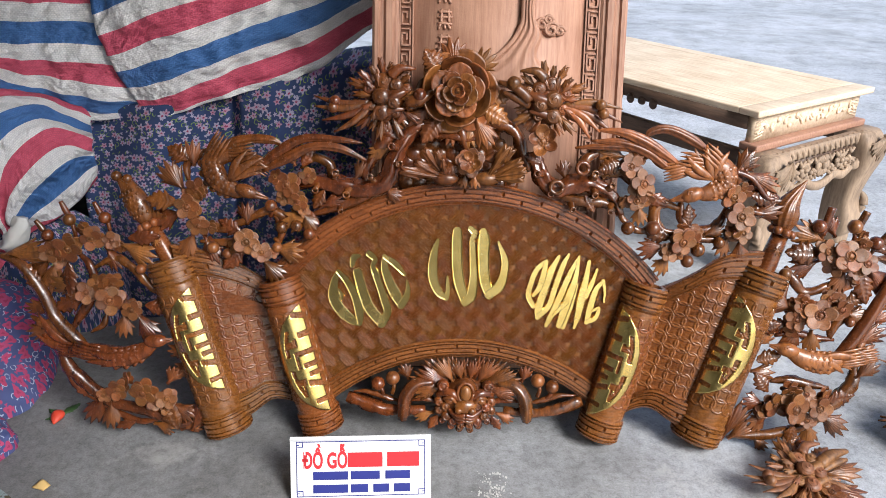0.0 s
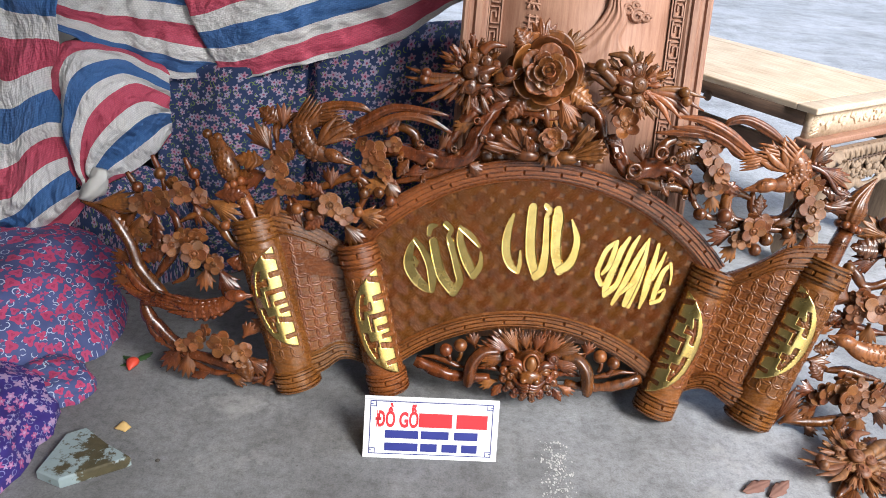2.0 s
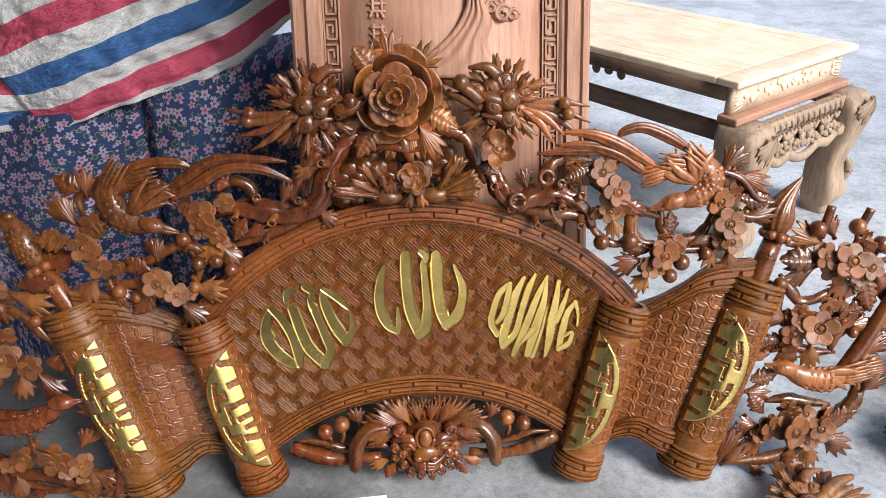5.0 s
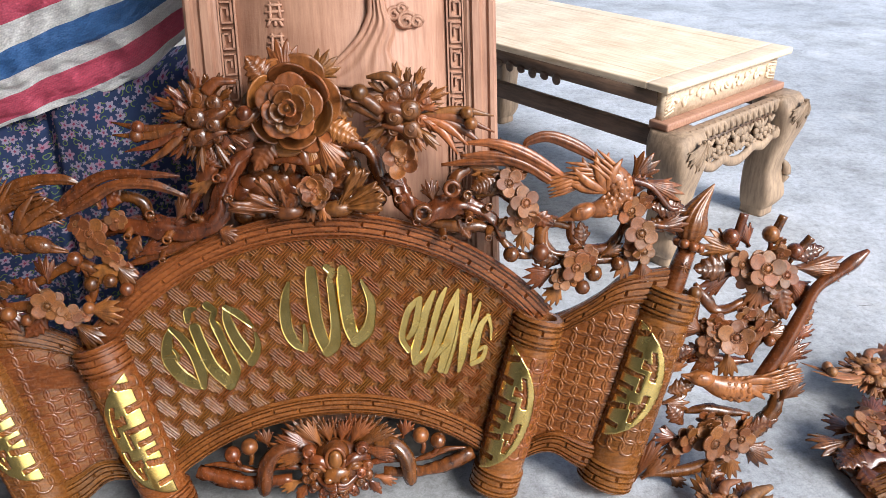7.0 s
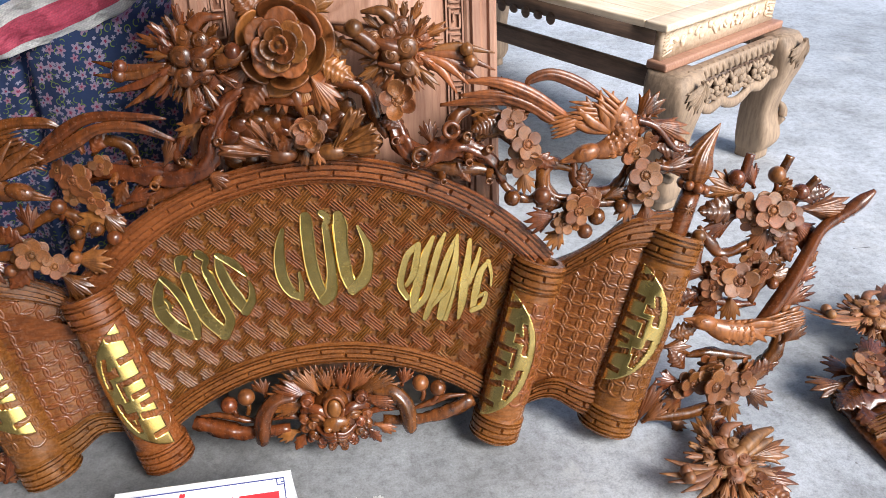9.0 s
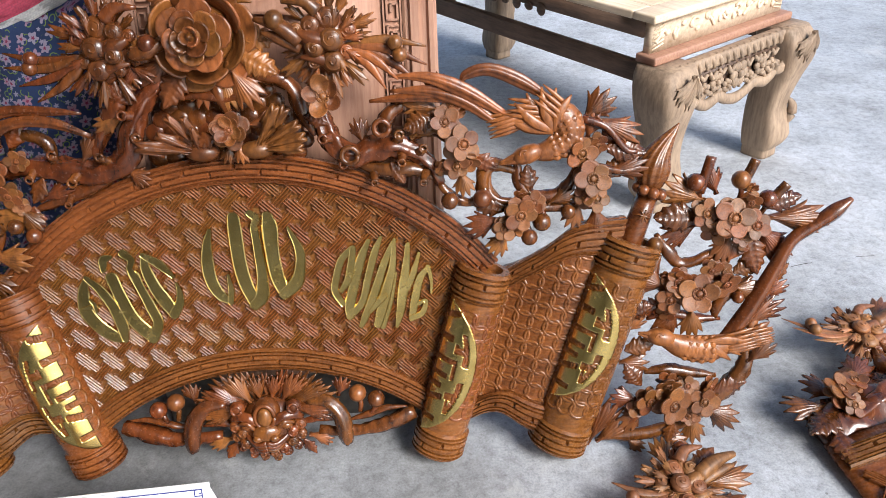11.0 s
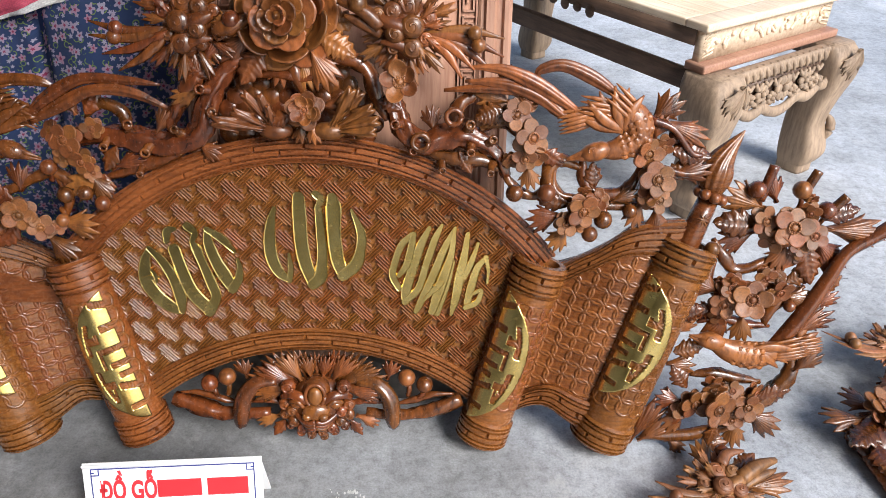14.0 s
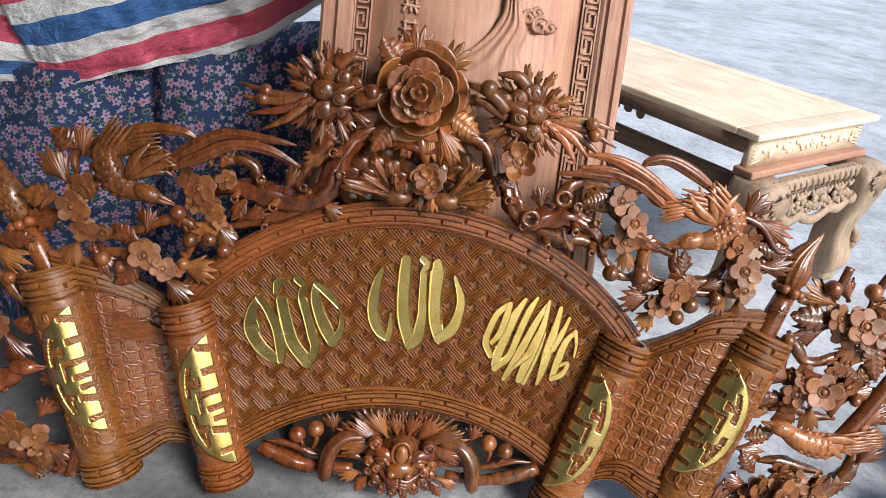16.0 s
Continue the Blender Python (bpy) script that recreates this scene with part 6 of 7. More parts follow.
buds([(0.862, 0.536, 0.017, 0.875, 0.49), (0.943, 0.537, 0.017, 0.945, 0.49), (0.994, 0.500, 0.017, 0.985, 0.465), (0.795, 0.425, 0.014, 0.81, 0.41), (0.955, 0.315, 0.012, 0.95, 0.33)])
for x, y, x2, y2 in ((0.874, 0.515, 0.888, 0.580), (0.948, 0.52, 0.968, 0.572), (0.995, 0.485, 1.028, 0.526)):
    limb("twig", [(x, y, 0.026, 0.009), ((x + x2) / 2, (y + y2) / 2, 0.030, 0.0095), (x2, y2, 0.034, 0.0095)], seg=6)
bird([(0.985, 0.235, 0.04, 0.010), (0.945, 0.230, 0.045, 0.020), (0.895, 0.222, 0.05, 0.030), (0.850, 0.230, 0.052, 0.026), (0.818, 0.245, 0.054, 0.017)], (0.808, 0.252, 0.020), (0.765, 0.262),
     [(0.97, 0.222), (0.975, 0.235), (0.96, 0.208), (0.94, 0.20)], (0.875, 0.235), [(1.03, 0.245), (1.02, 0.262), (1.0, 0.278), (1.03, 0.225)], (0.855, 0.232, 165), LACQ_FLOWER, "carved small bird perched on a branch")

# mask under the fan
cx, cy = 0.072, 0.112
bm = bms()
blob(bm, (cx, cy - 0.006, 0.028), (0.056, 0.058, 0.036), 22, 0, 0.12)
blob(bm, (cx, cy + 0.020, 0.040), (0.030, 0.034, 0.028), 16)
mask_face = part("carved_mask", bm, LACQ, panel, "carved beast mask with a leafy mane")
bm = bms()
blob(bm, (cx, cy + 0.024, 0.066), (0.0135, 0.019, 0.009), 14)
part("forehead_gem", bm, LACQ_FLOWER, mask_face)
bm = bms()
tube(bm, [(cx + 0.018 * math.cos(f), cy + 0.024 + 0.024 * math.sin(f), 0.064, 0.0042) for f in np.linspace(0, 2 * math.pi, 19)], 7, 1, 1)
part("gem_rim", bm, LACQ, mask_face)
bm = bms()
blob(bm, (cx, cy - 0.008, 0.062), (0.026, 0.018, 0.016), 14, 0, 0.2)
for s in (-1, 1):
    blob(bm, (cx + s * 0.015, cy - 0.016, 0.070), (0.010, 0.008, 0.009), 10)
part("muzzle", bm, LACQ, mask_face)
for s in (-1, 1):
    bm = bms()
    tube(bm, [(cx + s * 0.014, cy + 0.006, 0.060, 0.006), (cx + s * 0.030, cy + 0.020, 0.060, 0.010), (cx + s * 0.050, cy + 0.020, 0.052, 0.010), (cx + s * 0.066, cy + 0.010, 0.042, 0.005)], 12, 0.8, 5, 0.12, 4)
    blob(bm, (cx + s * 0.052, cy + 0.036, 0.048), (0.015, 0.015, 0.012), 12)
    tube(bm, [(cx + s * 0.052 + 0.009 * math.cos(f), cy + 0.037 + 0.009 * math.sin(f), 0.059, 0.0030) for f in np.linspace(0, 2 * math.pi, 13)], 6, 1, 1)
    part("brow", bm, LACQ, mask_face)
    bm = bms()
    blob(bm, (cx + s * 0.036, cy + 0.002, 0.052), (0.013, 0.010, 0.012), 14)
    tube(bm, [(cx + s * 0.020, cy - 0.002, 0.064, 0.003), (cx + s * 0.034, cy + 0.012, 0.064, 0.0055), (cx + s * 0.052, cy + 0.006, 0.054, 0.003)], 8, 0.9, 4)
    part("eye", bm, LACQ, mask_face)
    for k in range(3):
        bm = bms()
        y = cy - 0.022 - 0.0085 * k
        w = 0.046 - 0.005 * k
        tube(bm, [(cx, y - 0.004, 0.072 - 0.004 * k, 0.0048), (cx + s * w * 0.35, y - 0.008, 0.069 - 0.004 * k, 0.0055), (cx + s * w * 0.72, y, 0.058 - 0.004 * k, 0.0050), (cx + s * w, y + 0.012, 0.046 - 0.004 * k, 0.0025)], 8, 0.9, 4)
        part("lip_fold", bm, LACQ, mask_face)
    for x, y, R, t, z in ((0.060, -0.004, 0.013, 1, 0.046), (0.046, -0.014, 0.012, -1, 0.054), (0.060, -0.026, 0.012, -1, 0.044), (0.044, -0.038, 0.012, 1, 0.050), (0.052, -0.052, 0.010, -1, 0.040), (0.028, -0.050, 0.012, -1, 0.052),
                          (0.032, -0.064, 0.010, 1, 0.042), (0.010, -0.058, 0.011, 1, 0.054), (0.012, -0.072, 0.009, -1, 0.044)):
        bm = bms()
        blob(bm, (cx + s * x, cy + y, z - 0.004), (R, R, R * 0.7), 12)
        swirl(bm, cx + s * x, cy + y, z + 0.001, R * 0.78, 1.2, s * t, 0.0028)
        part("curl", bm, LACQ, mask_face)
for row, z in ((0, 0.026), (1, 0.036)):
    for k in range(8 if row else 7):
        f = radians((-4 + 188 * k / 7) if row else (8 + 164 * k / 6))
        bm = bms()
        L = (0.050 if row else 0.056) + 0.042 * abs(math.cos(f)) ** 1.5
        fan_leaf(bm, (cx + 0.040 * math.cos(f), cy + 0.026 + 0.016 * math.sin(f), z), math.degrees(f), L, 58, 6, 0.18, 0.16)
        part("mane_leaf", bm, LACQ_FLOWER if (k + row) % 3 == 0 else LACQ, mask_face)
for s, ox in ((-1, 0.0), (1, 0.144)):
    m = (lambda x: x) if s < 0 else (lambda x: 2 * cx - x)
    limb("scroll_branch", [(m(-0.005), 0.150, 0.03, 0.012), (m(-0.042), 0.146, 0.036, 0.013), (m(-0.066), 0.118, 0.042, 0.014), (m(-0.072), 0.080, 0.045, 0.013), (m(-0.074), 0.060, 0.042, 0.009)], rib=0.18, seg=14)
    limb("log", [(m(-0.02), 0.078, 0.02, 0.010), (m(-0.088), 0.074, 0.022, 0.012), (m(-0.14), 0.084, 0.022, 0.014), (m(-0.205), 0.106, 0.016, 0.013)], rib=0.1)
    limb("vine", [(m(-0.08), 0.098, 0.008), (m(-0.11), 0.105, 0.007), (m(-0.15), 0.118, 0.006), (m(-0.19), 0.12, 0.005)])
    limb("vine", [(m(0.02), 0.095, 0.02, 0.008), (m(-0.02), 0.105, 0.02, 0.008), (m(-0.055), 0.10, 0.02, 0.007)])
    buds([(m(-0.132), 0.142, 0.017, m(-0.12), 0.11), (m(-0.098), 0.156, 0.017, m(-0.10), 0.115)], 0.026)
    leaves([(m(-0.0), 0.075, 200 if s < 0 else -20, 0.045, 0.020), (m(0.01), 0.07, 235 if s < 0 else -55, 0.04, 0.018), (m(-0.06), 0.15, 110 if s < 0 else 70, 0.04, 0.022)], None, 0.03)

# brushes in the outer rolls
for top, tip, r, kind in (((-0.615, 0.428), (-0.713, 0.610), 0.021, "pine"), ((0.758, 0.432), (0.828, 0.640), 0.022, "flame")):
    a, b = V3(*top, 0.012), V3(*tip, 0.012)
    d = (b - a).normalized()
    bm = bms()
    tube(bm, [(*(a - d * 0.02), r), (*a, r), (*a.lerp(b, 0.38), r * 0.86)], 12, 1, 2)
    hd = part("brush_handle", bm, LACQ_PANEL, panel, "carved brush handle")
    bm = bms()
    sd = V3(-d.y, d.x, 0)
    m = a.lerp(b, 0.22) + V3(0, 0, r * 0.92)
    for k in range(4):
        f = k * math.pi / 4
        q = (d * math.cos(f) + sd * math.sin(f)) * 0.012
        tube(bm, [(*(m - q), 0.0012), (*m, 0.002), (*(m + q), 0.0012)], 5, 0.6, 2)
    part("star", bm, LACQ_FLOWER, hd)
    bm = bms()
    c0 = a.lerp(b, 0.42)
    for k in range(8):
        f = k * math.pi / 4
        q = c0 + sd * (r * 1.05 * math.cos(f)) + UP * (r * 1.05 * math.sin(f))
        blob(bm, tuple(q), r * 0.5, 8)
    tube(bm, [(*(c0 - d * 0.006), r * 1.05), (*c0, r * 1.12), (*(c0 + d * 0.006), r * 1.05)], 16, 1, 2)
    part("collar", bm, LACQ_FLOWER, hd)
    bm = bms()
    if kind == "pine":
        P = [(0.44, 0.75), (0.51, 1.05), (0.62, 1.32), (0.74, 1.30), (0.85, 1.05), (0.92, 0.85), (1.0, 0.75)]
        tube(bm, [(*a.lerp(b, t), r * q) for t, q in P], 16, 0.95, 5)
        for k in range(30):
            i, j = k % 5, k // 5
            q = a.lerp(b, 0.55 + 0.055 * j) + sd * ((i - 2 + 0.5 * (j % 2)) * 0.0085)
            off = (i - 2 + 0.5 * (j % 2)) * 0.0085
            q.z += math.sqrt(max(0.0, (r * 1.26) ** 2 - off * off)) * 0.95
            blob(bm, tuple(q), (0.0038, 0.0046, 0.0022), 6)
        blob(bm, tuple(a.lerp(b, 0.99) + V3(0.012, 0, 0.008)), 0.012, 8)
        blob(bm, tuple(a.lerp(b, 1.0) + V3(-0.012, 0.004, 0.006)), 0.013, 8)
        leaf(bm, tuple(a.lerp(b, 0.45)), 20, 0.05, 0.03, 3, 0.3, 0.2, 0.2)
    else:
        P = [(0.44, 0.8), (0.52, 1.25), (0.62, 1.35), (0.72, 1.05), (0.84, 0.62), (0.94, 0.28), (1.0, 0.05)]
        tube(bm, [(*(a.lerp(b, t) + sd * (0.010 * math.sin((t - 0.44) * 7))), r * q) for t, q in P], 52, 0.95, 5, 0.06, 13, 0.0, 0.10)
    part("brush_head", bm, LACQ_PANEL if kind == "flame" else LACQ, hd, "carved brush tip" if kind == "flame" else "scaled bulb finial")

# basket-weave bundles on the fan: two crossed sets on a square lattice, one set in the gaps of the other
A = 0.0457
bm = bms()
for k, hl in ((-2, 0.0148), (-1, 0.0262), (0, 0.0268), (1, 0.0262), (2, 0.0148)):
    y = k * 0.0051
    rows = []
    for x in (-hl, -hl + 0.002, hl - 0.002, hl):
        e = 0.55 if abs(x) == hl else 1.0
        rows.append([bm.verts.new((x, y + dy, z * e)) for dy, z in ((-0.0020, -0.001), (-0.0015, 0.0056), (0.0, 0.0070), (0.0015, 0.0056), (0.0020, -0.001))])
    for p, q in zip(rows, rows[1:]):
        for j in range(4):
            bm.faces.new((p[j], q[j], q[j + 1], p[j + 1]))
    bm.faces.new(rows[0]), bm.faces.new(rows[-1])
bmesh.ops.recalc_face_normals(bm, faces=bm.faces)
block = bpy.data.meshes.new("weave_block")
bm.to_mesh(block)
bm.free()
block.materials.append(LACQ_PANEL)
for i in range(-22, 23):
    for j in range(-16, 17):
        if i % 2 != j % 2:
            continue
        odd = i % 2
        q = V3(CX + i * A / 2, 0.33 + j * A / 2, 0)
        ro, ri = math.hypot(q.x - CX, q.y - OV), math.hypot(q.x - CX, q.y - IV)
        tl = (0.385 - q.y) / 0.365
        if ro > OR - 0.030 or ri < IR + 0.024 or q.x < -0.372 + 0.104 * tl + 0.025 or q.x > 0.496 - 0.102 * tl - 0.025:
            continue
        ob = new("weave_block", block)
        ob.parent = fan
        ob.matrix_basis = pose(q.x, q.y, 0.0004 - 0.0006 * odd, 0, 0, 45 if odd else -45)

# relief on the board
bm = bms()
IN = curve([(0.10, 1.25), (0.173, 1.12), (0.185, 1.003), (0.178, 0.965), (0.155, 0.928), (0.105, 0.885), (0.03, 0.85)], 6)
OUT = curve([(0.13, 1.28), (0.215, 1.14), (0.213, 1.002), (0.230, 0.950), (0.221, 0.905), (0.250, 0.872), (0.278, 0.835)], 6)


def wave_f(a, b):
    p, q = IN[int(round(a * (len(IN) - 1)))], OUT[int(round(a * (len(OUT) - 1)))]
    x, y = p + (q - p) * b
    z = -0.004 + 0.020 * math.sin(math.pi * min(1, b * 1.05)) ** 0.5 + 0.0022 * math.cos(b * 26 + a * 5)
    return V3(x - 0.131, y - 0.03, z)


sheet(bm, wave_f, len(IN) - 1, 24, 0.004)
part("wave_relief", bm, BOARD, board, "carved curling wave with fine grooves")
bm = bms()
tube(bm, [(x - 0.131, y - 0.03, 0.004, 0.006) for x, y in IN[::3]], 8, 1, 3)
part("wave_rim", bm, BOARD, board)
bm = bms()
for x, y, R in ((0.228, 0.975, 0.016), (0.250, 0.962, 0.020), (0.270, 0.960, 0.013), (0.243, 0.985, 0.011)):
    swirl(bm, x - 0.131, y - 0.03, -0.004, R, 1.3, 1, 0.004)
    blob(bm, (x - 0.131, y - 0.03, -0.005), (R * 1.1, R * 0.8, 0.006), 10)
part("cloud_relief", bm, BOARD, board, "small carved cloud scroll")
for y0 in (0.982, 0.926, 1.04):
    bm = bms()
    for x, y, L, a in ((0, 0.016, 0.030, 0), (0, 0.004, 0.036, 3), (0, -0.010, 0.034, -2), (-0.008, 0.004, 0.036, 88), (0.009, 0.006, 0.032, 92), (-0.012, -0.016, 0.014, 60), (0.010, -0.017, 0.014, 118), (0, -0.017, 0.010, 90)):
        f = radians(a)
        dx, dy = L / 2 * math.cos(f), L / 2 * math.sin(f)
        tube(bm, [(0.006 - 0.131 + x - dx, y0 - 0.03 + y - dy, -0.004, 0.0028), (0.006 - 0.131 + x, y0 - 0.03 + y, -0.003, 0.0034), (0.006 - 0.131 + x + dx, y0 - 0.03 + y + dy, -0.004, 0.0024)], 6, 1, 2)
    part("carved_sign_bars", bm, BOARD, board)


# loose carved pieces on the floor
def loose(name, label, m):
    ob = tagged(new(name), label, "wood carving")
    ob.matrix_world = m
    return ob


host = loose("carved_finial", "loose carved beast-head finial lying on the floor", pose(0.828, 1.335, 0.006, 14, 0, 12))
beast(0.0, 0.0, -1, [(-0.155, 0.010), (-0.150, -0.012), (-0.135, -0.036), (-0.12, -0.058), (-0.13, 0.035)], [(0.03, 0.01, 0.05, 0.014), (0.07, 0.026, 0.055, 0.012), (0.118, 0.034, 0.05, 0.005)], "carved scrolls and pointed tufts")
leaves([(0.03, -0.03, -20, 0.09, 0.04), (0.03, -0.045, -55, 0.08, 0.036), (0.0, -0.05, -90, 0.07, 0.034), (-0.03, -0.05, -120, 0.07, 0.034), (0.04, 0.03, 30, 0.07, 0.03), (0.0, 0.055, 80, 0.06, 0.03), (0.05, 0.0, 5, 0.09, 0.034)], LACQ_FLOWER, 0.02)
cluster([(0.025, -0.055, 0.032, -0.01)], 0.05)
limb("stem", [(-0.09, -0.075, 0.018, 0.014), (-0.02, -0.03, 0.018, 0.02), (0.05, 0.02, 0.018, 0.018), (0.085, 0.07, 0.018, 0.010)])
buds([(0.03, 0.075, 0.014, 0.02, 0.05)])

host = loose("carved_panel_corner", "loose carved panel corner with a flower and weave, lying flat", pose(1.31, 1.545, 0.014, 6, 0, 8))
bm = bms()
sheet(bm, lambda a, b: V3(-0.19 + 0.62 * a + 0.02 * b, -0.10 - 0.42 * b - 0.02 * math.sin(a * 3) + 0.10 * a, 0.012 + 0.05 * math.sin(math.pi * min(1, a * 0.9 + 0.1))), 24, 14, -0.012)
part("board", bm, LACQ_PANEL, host, "bowed board")
bm = bms()
for x, y, rx, ry, rz in ((-0.10, -0.045, 0.085, 0.060, 0.036), (-0.02, -0.03, 0.09, 0.07, 0.040), (0.08, 0.0, 0.10, 0.08, 0.036)):
    blob(bm, (x, y, 0.012), (rx, ry, rz), 18, 0.2, 0.3)
part("carved_ground", bm, LACQ, host, "carved ground under the flower")
border("border", lambda s, x: V3(-0.18 + 0.60 * s, -0.165 + 0.045 * x - 0.02 * math.sin(s * 3) + 0.10 * s, 0.014 + 0.05 * math.sin(math.pi * min(1, s * 0.9 + 0.1))), lambda s: UP, 120, 26, host, "key-pattern border")
for i in range(14):
    for j in range(9):
        if (i - j) % 3 == 1:
            continue
        a, b = 0.04 + i * 0.065, 0.24 + j * 0.08
        ob = new("weave_block", block)
        ob.parent = host
        ob.matrix_basis = pose(-0.17 + 0.62 * a, -0.10 - 0.42 * b + 0.10 * a, 0.016 + 0.05 * math.sin(math.pi * min(1, a * 0.9 + 0.1)), 0, 0, 45 if (i + j) % 2 else 135)
leaves([(-0.13, -0.02, 170, 0.09, 0.045), (-0.13, -0.045, 205, 0.09, 0.045), (-0.12, -0.06, 240, 0.08, 0.04), (-0.10, 0.0, 130, 0.07, 0.04), (-0.16, -0.08, 265, 0.08, 0.04), (-0.08, -0.05, 300, 0.08, 0.04), (-0.05, 0.03, 40, 0.08, 0.04), (0.0, 0.02, -20, 0.10, 0.04), (0.02, 0.10, 10, 0.1, 0.04)], LACQ, 0.035)
cluster([(-0.115, -0.015, 0.042, 0.0), (-0.07, 0.005, 0.034, -0.006)], 0.075)
limb("trunk", [(-0.10, -0.06, 0.03, 0.022), (-0.03, -0.03, 0.04, 0.026), (0.05, 0.0, 0.045, 0.03), (0.14, -0.01, 0.045, 0.028), (0.24, 0.02, 0.04, 0.02)])
limb("branch", [(-0.01, -0.04, 0.03, 0.018), (0.03, -0.08, 0.035, 0.016), (0.10, -0.10, 0.04, 0.016), (0.18, -0.09, 0.04, 0.014)])
beast(0.06, 0.15, -1, [(-0.105, 0.215), (-0.10, 0.18), (-0.07, 0.14), (-0.085, 0.165)], [(0.09, 0.16, 0.05, 0.014), (0.15, 0.18, 0.055, 0.014), (0.22, 0.20, 0.05, 0.006)], "carved scrolls and pointed tufts")
limb("branch", [(0.06, 0.10, 0.03, 0.02), (0.05, 0.05, 0.035, 0.022), (0.07, 0.0, 0.04, 0.02)])
leaves([(0.10, 0.10, -30, 0.09, 0.04), (0.13, 0.13, 0, 0.09, 0.04), (0.02, 0.09, 220, 0.07, 0.036), (0.12, 0.19, 40, 0.08, 0.036)], None, 0.03)
host = panel


# bundles, stone and litter
def bundle(name, c, r, mat, label, seed, uvs):
    bm = bms()

    def f(a, b):
        th, ph = 2 * math.pi * a, math.pi * 0.5 * b
        d = V3(math.cos(th) * math.sin(ph + 0.02), math.sin(th) * math.sin(ph + 0.02), math.cos(ph))
        n1 = 1 + 0.13 * noise.noise(d * 1.7 + V3(seed, 0, 0)) + 0.05 * math.sin(th * 5 + 5 * b + seed) * b + 0.045 * noise.noise(d * 6 + V3(0, seed, 0)) + 0.012 * noise.noise(d * 20)
        p = V3(c[0] + r[0] * d.x * n1, c[1] + r[1] * d.y * n1, r[2] * d.z ** 0.75 * n1)
        return V3(p.x, p.y, max(p.z, 0.001))
    sheet(bm, f, 90, 40, 0.0, uv=lambda a, b: (uvs * (0.5 + b * 0.62 * math.cos(2 * math.pi * a)), uvs * (0.5 + b * 0.62 * math.sin(2 * math.pi * a))))
    bmesh.ops.remove_doubles(bm, verts=bm.verts, dist=1e-5)
    return tagged(part(name, bm, mat), label, "sack")


sack = bundle("cotton_sack", (-1.37, 1.66), (0.355, 0.36, 0.245), COTTON_PINK, "denim-blue cotton sack printed with pink flowers, slumped on the floor", 2.3, 0.8)
flap = bundle("loose_corner", (-1.07, 1.40), (0.10, 0.085, 0.07), COTTON_PINK, "slack corner trailing on the floor", 3.9, 0.25)
flap.parent = sack
del flap["category"]
bm = bms()
tube(bm, [(-1.60, 1.50, 0.17, 0.010), (-1.45, 1.43, 0.205, 0.014), (-1.30, 1.42, 0.195, 0.012), (-1.16, 1.46, 0.13, 0.006)], 10, 1, 6, 0.1, 3, 0.3)
part("seam_fold", bm, COTTON_PINK, sack)
bundle("crumpled_blanket", (-1.26, 1.19), (0.275, 0.265, 0.135), COTTON_VIOLET, "violet flowered cloth heaped on the floor", 5.1, 0.6)
bundle("stuffed_sack", (-1.12, 2.02), (0.20, 0.10, 0.34), COTTON, "dark navy flowered cloth sack under the covers", 7.7, 0.6)

STONE, nt, b = material("painted_stone_with_soil", 0.7)
sco = coords(nt)
mask = ramp(nt, math_(nt, "ADD", noise_(nt, sco, 22.0, 6.0, 0.7), math_(nt, "MULTIPLY", node(nt, "ShaderNodeVectorMath", {"operation": "LENGTH"}, i0=sco).outputs["Value"], -2.6)), [(0.32, (0, 0, 0)), (0.38, (1, 1, 1))])
nt.links.new(mix(nt, mask, (0.26, 0.33, 0.34), mix(nt, noise_(nt, sco, 60.0), (0.035, 0.028, 0.015), (0.10, 0.085, 0.04))), b.inputs["Base Color"])
bump(nt, b, noise_(nt, sco, 70.0, 6.0), 0.6, 0.004)
bm = bms()
tri = [(-0.085, -0.055), (-0.030, -0.075), (0.085, 0.005), (0.02, 0.04), (-0.045, 0.085), (-0.078, 0.06)]
rings = [[bm.verts.new((x * s, y * s, z)) for x, y in tri] for z, s in ((0, 0.97), (0.004, 1.0), (0.022, 1.0), (0.027, 0.96))]
for p, q in zip(rings, rings[1:]):
    for k in range(6):
        bm.faces.new((p[k], p[(k + 1) % 6], q[(k + 1) % 6], q[k]))
bm.faces.new(rings[0])
cv = bm.verts.new((0, 0, 0.029))
for k in range(6):
    bm.faces.new((rings[-1][k], rings[-1][(k + 1) % 6], cv))
tagged(part("stone_slab", bm, STONE, smooth=False, at=pose(-0.868, 1.165, 0.0)), "broken triangular grey stone slab stained with dark soil", "stone")

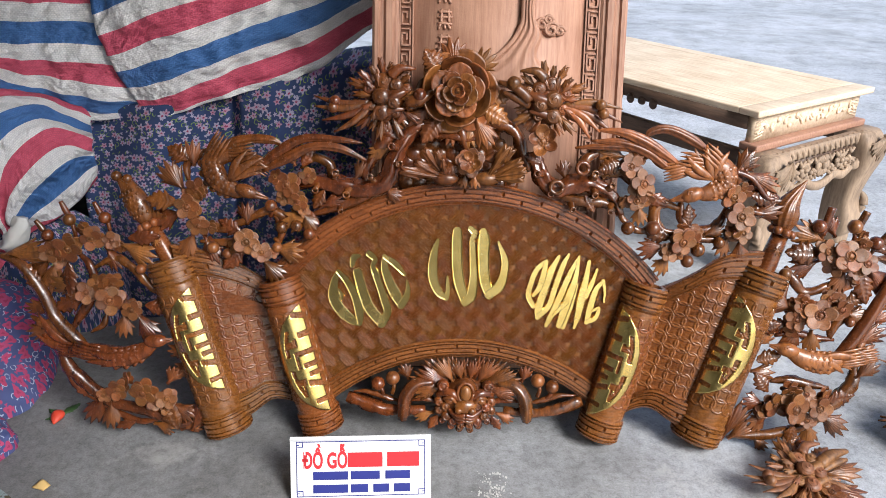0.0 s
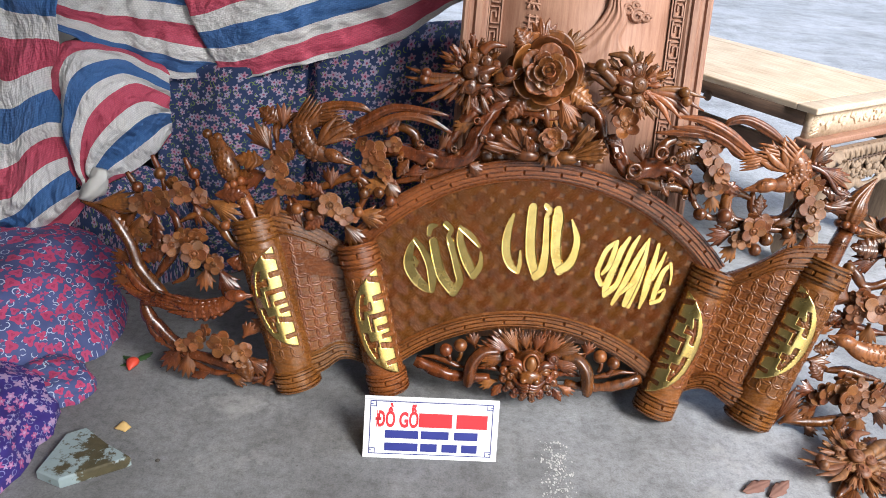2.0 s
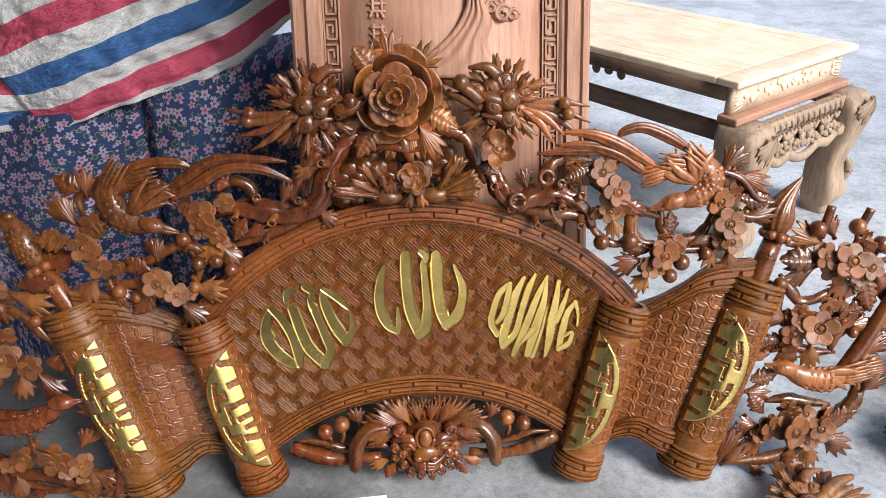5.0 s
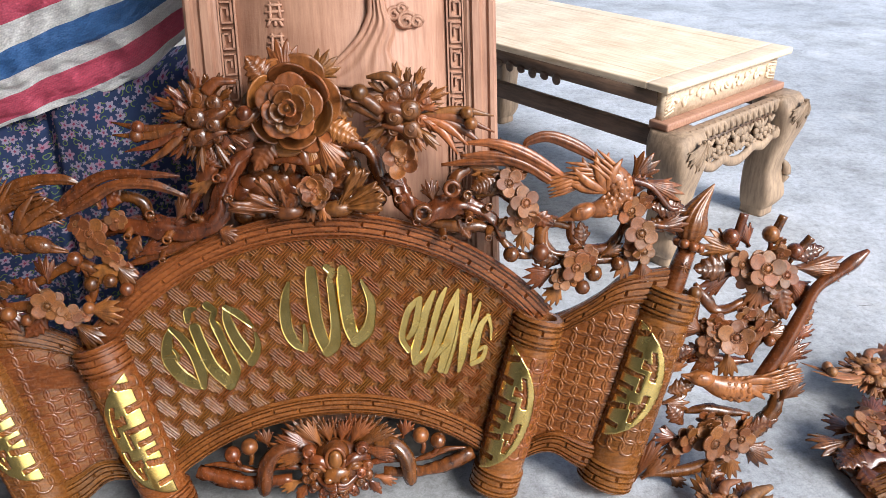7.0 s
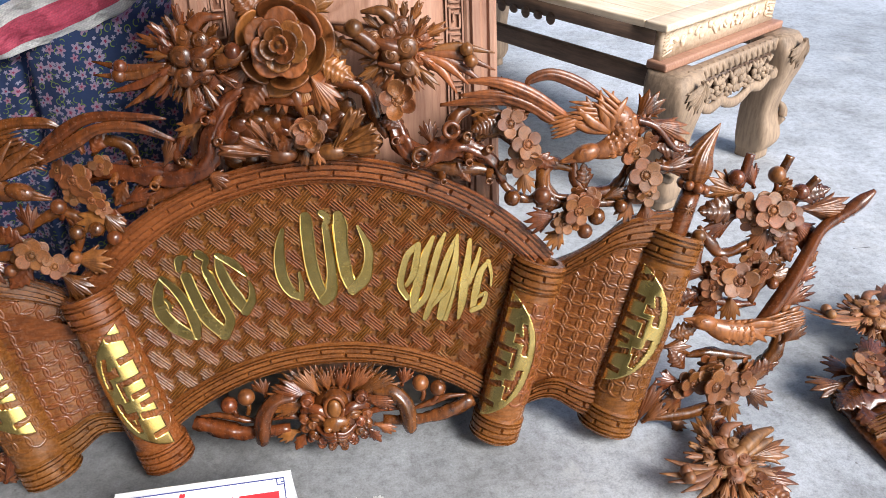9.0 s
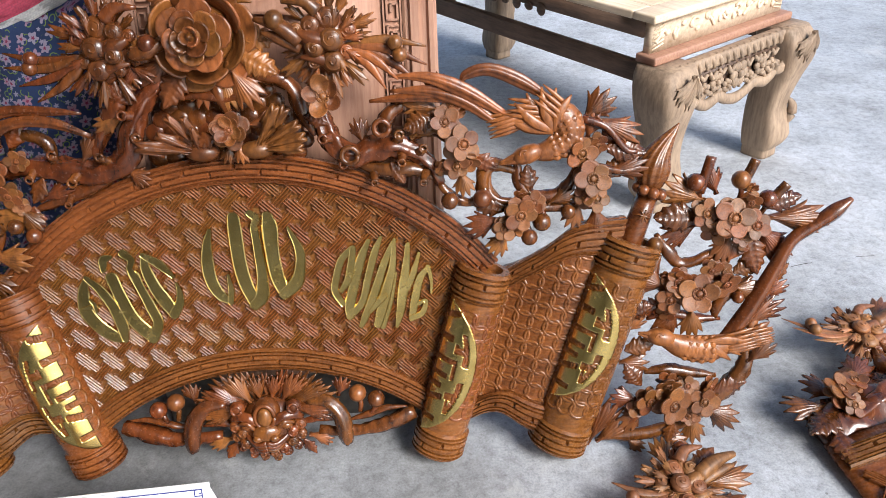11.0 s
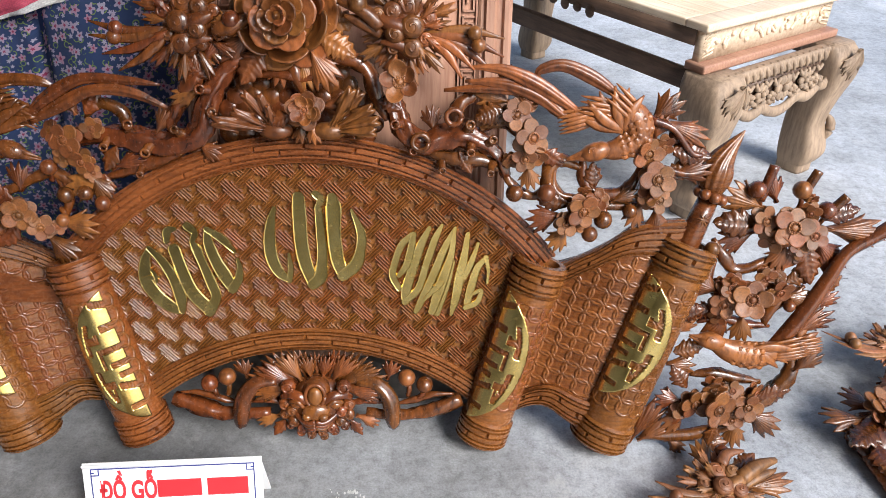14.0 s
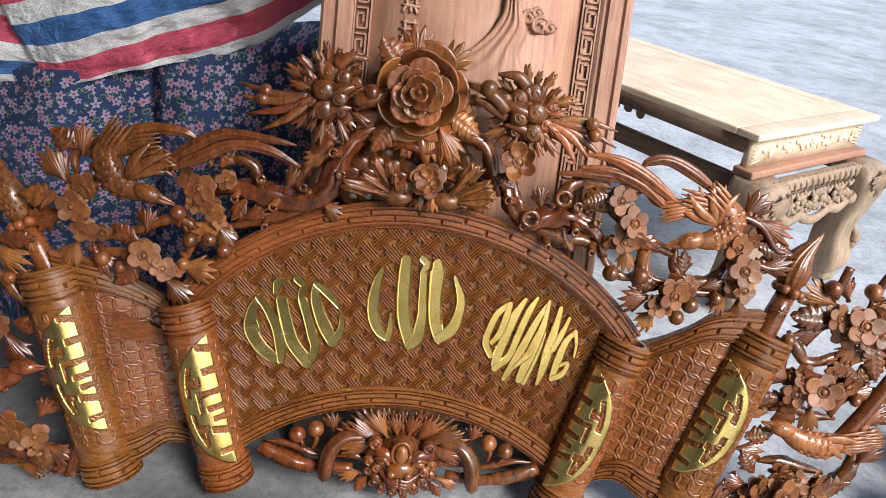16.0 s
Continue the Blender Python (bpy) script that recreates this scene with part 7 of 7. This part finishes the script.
CRUMB = flat("pale_wood_chip", (0.62, 0.42, 0.16), 0.7)
bm = bms()
sheet(bm, lambda a, b: V3(0.028 * (a - 0.5) + 0.006 * b, 0.020 * (b - 0.5) - 0.007 * a, 0.006 + 0.007 * math.sin(a * 4) * b), 5, 4, 0.003)
tagged(part("wood_chip", bm, CRUMB, at=pose(-0.851, 1.287, 0)), "small pale wood chip on the concrete", "wood chip")
berry = tagged(new("red_flower_scrap"), "dropped red blossom with green leaves on the floor", "flower")
berry.matrix_world = pose(-0.917, 1.513, 0)
bm = bms()
tube(bm, [(0, 0.022, 0.012, 0.004), (0, 0.008, 0.014, 0.016), (0, -0.008, 0.012, 0.012), (0, -0.022, 0.006, 0.002)], 10, 0.7, 4)
part("blossom", bm, flat("orange_red_petal", (0.62, 0.06, 0.03), 0.5), berry)
for a, L in ((150, 0.045), (60, 0.055), (215, 0.035)):
    bm = bms()
    leaf(bm, (0, 0.016, 0.004), a, L, 0.016, 3, 0.1, -0.1, 0.1, 0.001)
    part("leaf", bm, flat("green_leaf", (0.03, 0.075, 0.02), 0.6), berry)
for x, y, a in ((0.545, 1.235, 28), (0.60, 1.225, 40)):
    bm = bms()
    leaf(bm, (0, 0, 0.003), 0, 0.085, 0.022, 2, 0.12, -0.1, 0.2, 0.001)
    tagged(part("dry_leaf", bm, flat("dry_brown_leaf", (0.20, 0.10, 0.075), 0.8), at=pose(x, y, 0, 0, 0, a)), "curled dry brown leaf lying on the concrete", "leaf", "dry leaves")
bm = bms()
blob(bm, (-0.735, 1.19, 0.003), (0.006, 0.005, 0.004), 7, 0.3, 0.4)
tagged(part("pebble", bm, DARK), "tiny dark pebble on the concrete", "pebble")
bm = bms()
random.seed(4)
for k in range(260):
    x, y = random.gauss(0.135, 0.018), random.uniform(1.13, 1.36)
    r = random.uniform(0.0008, 0.0028)
    vs = [bm.verts.new((x + 0.03 * (y - 1.25) + r * random.uniform(0.6, 1.2) * math.cos(f), y + 1.5 * r * math.sin(f), 0.0006 + 0.000006 * k)) for f in np.linspace(0, 2 * math.pi, 7, endpoint=False)]
    bm.faces.new(vs)
tagged(part("mortar_smear", bm, CHALK, smooth=False), "whitish mortar smear on the concrete", "stain", kind="stuff")
bm = bms()
sheet(bm, lambda a, b: V3(-0.86 + 0.03 * a, 2.06 + 0.004 * math.sin(a * 5), 0.055 + 0.04 * b), 6, 4, 0.002)
tagged(part("blue_plastic_scrap", bm, flat("sky_blue_plastic", (0.03, 0.30, 0.62), 0.35)), "scrap of bright blue plastic", "plastic scrap")
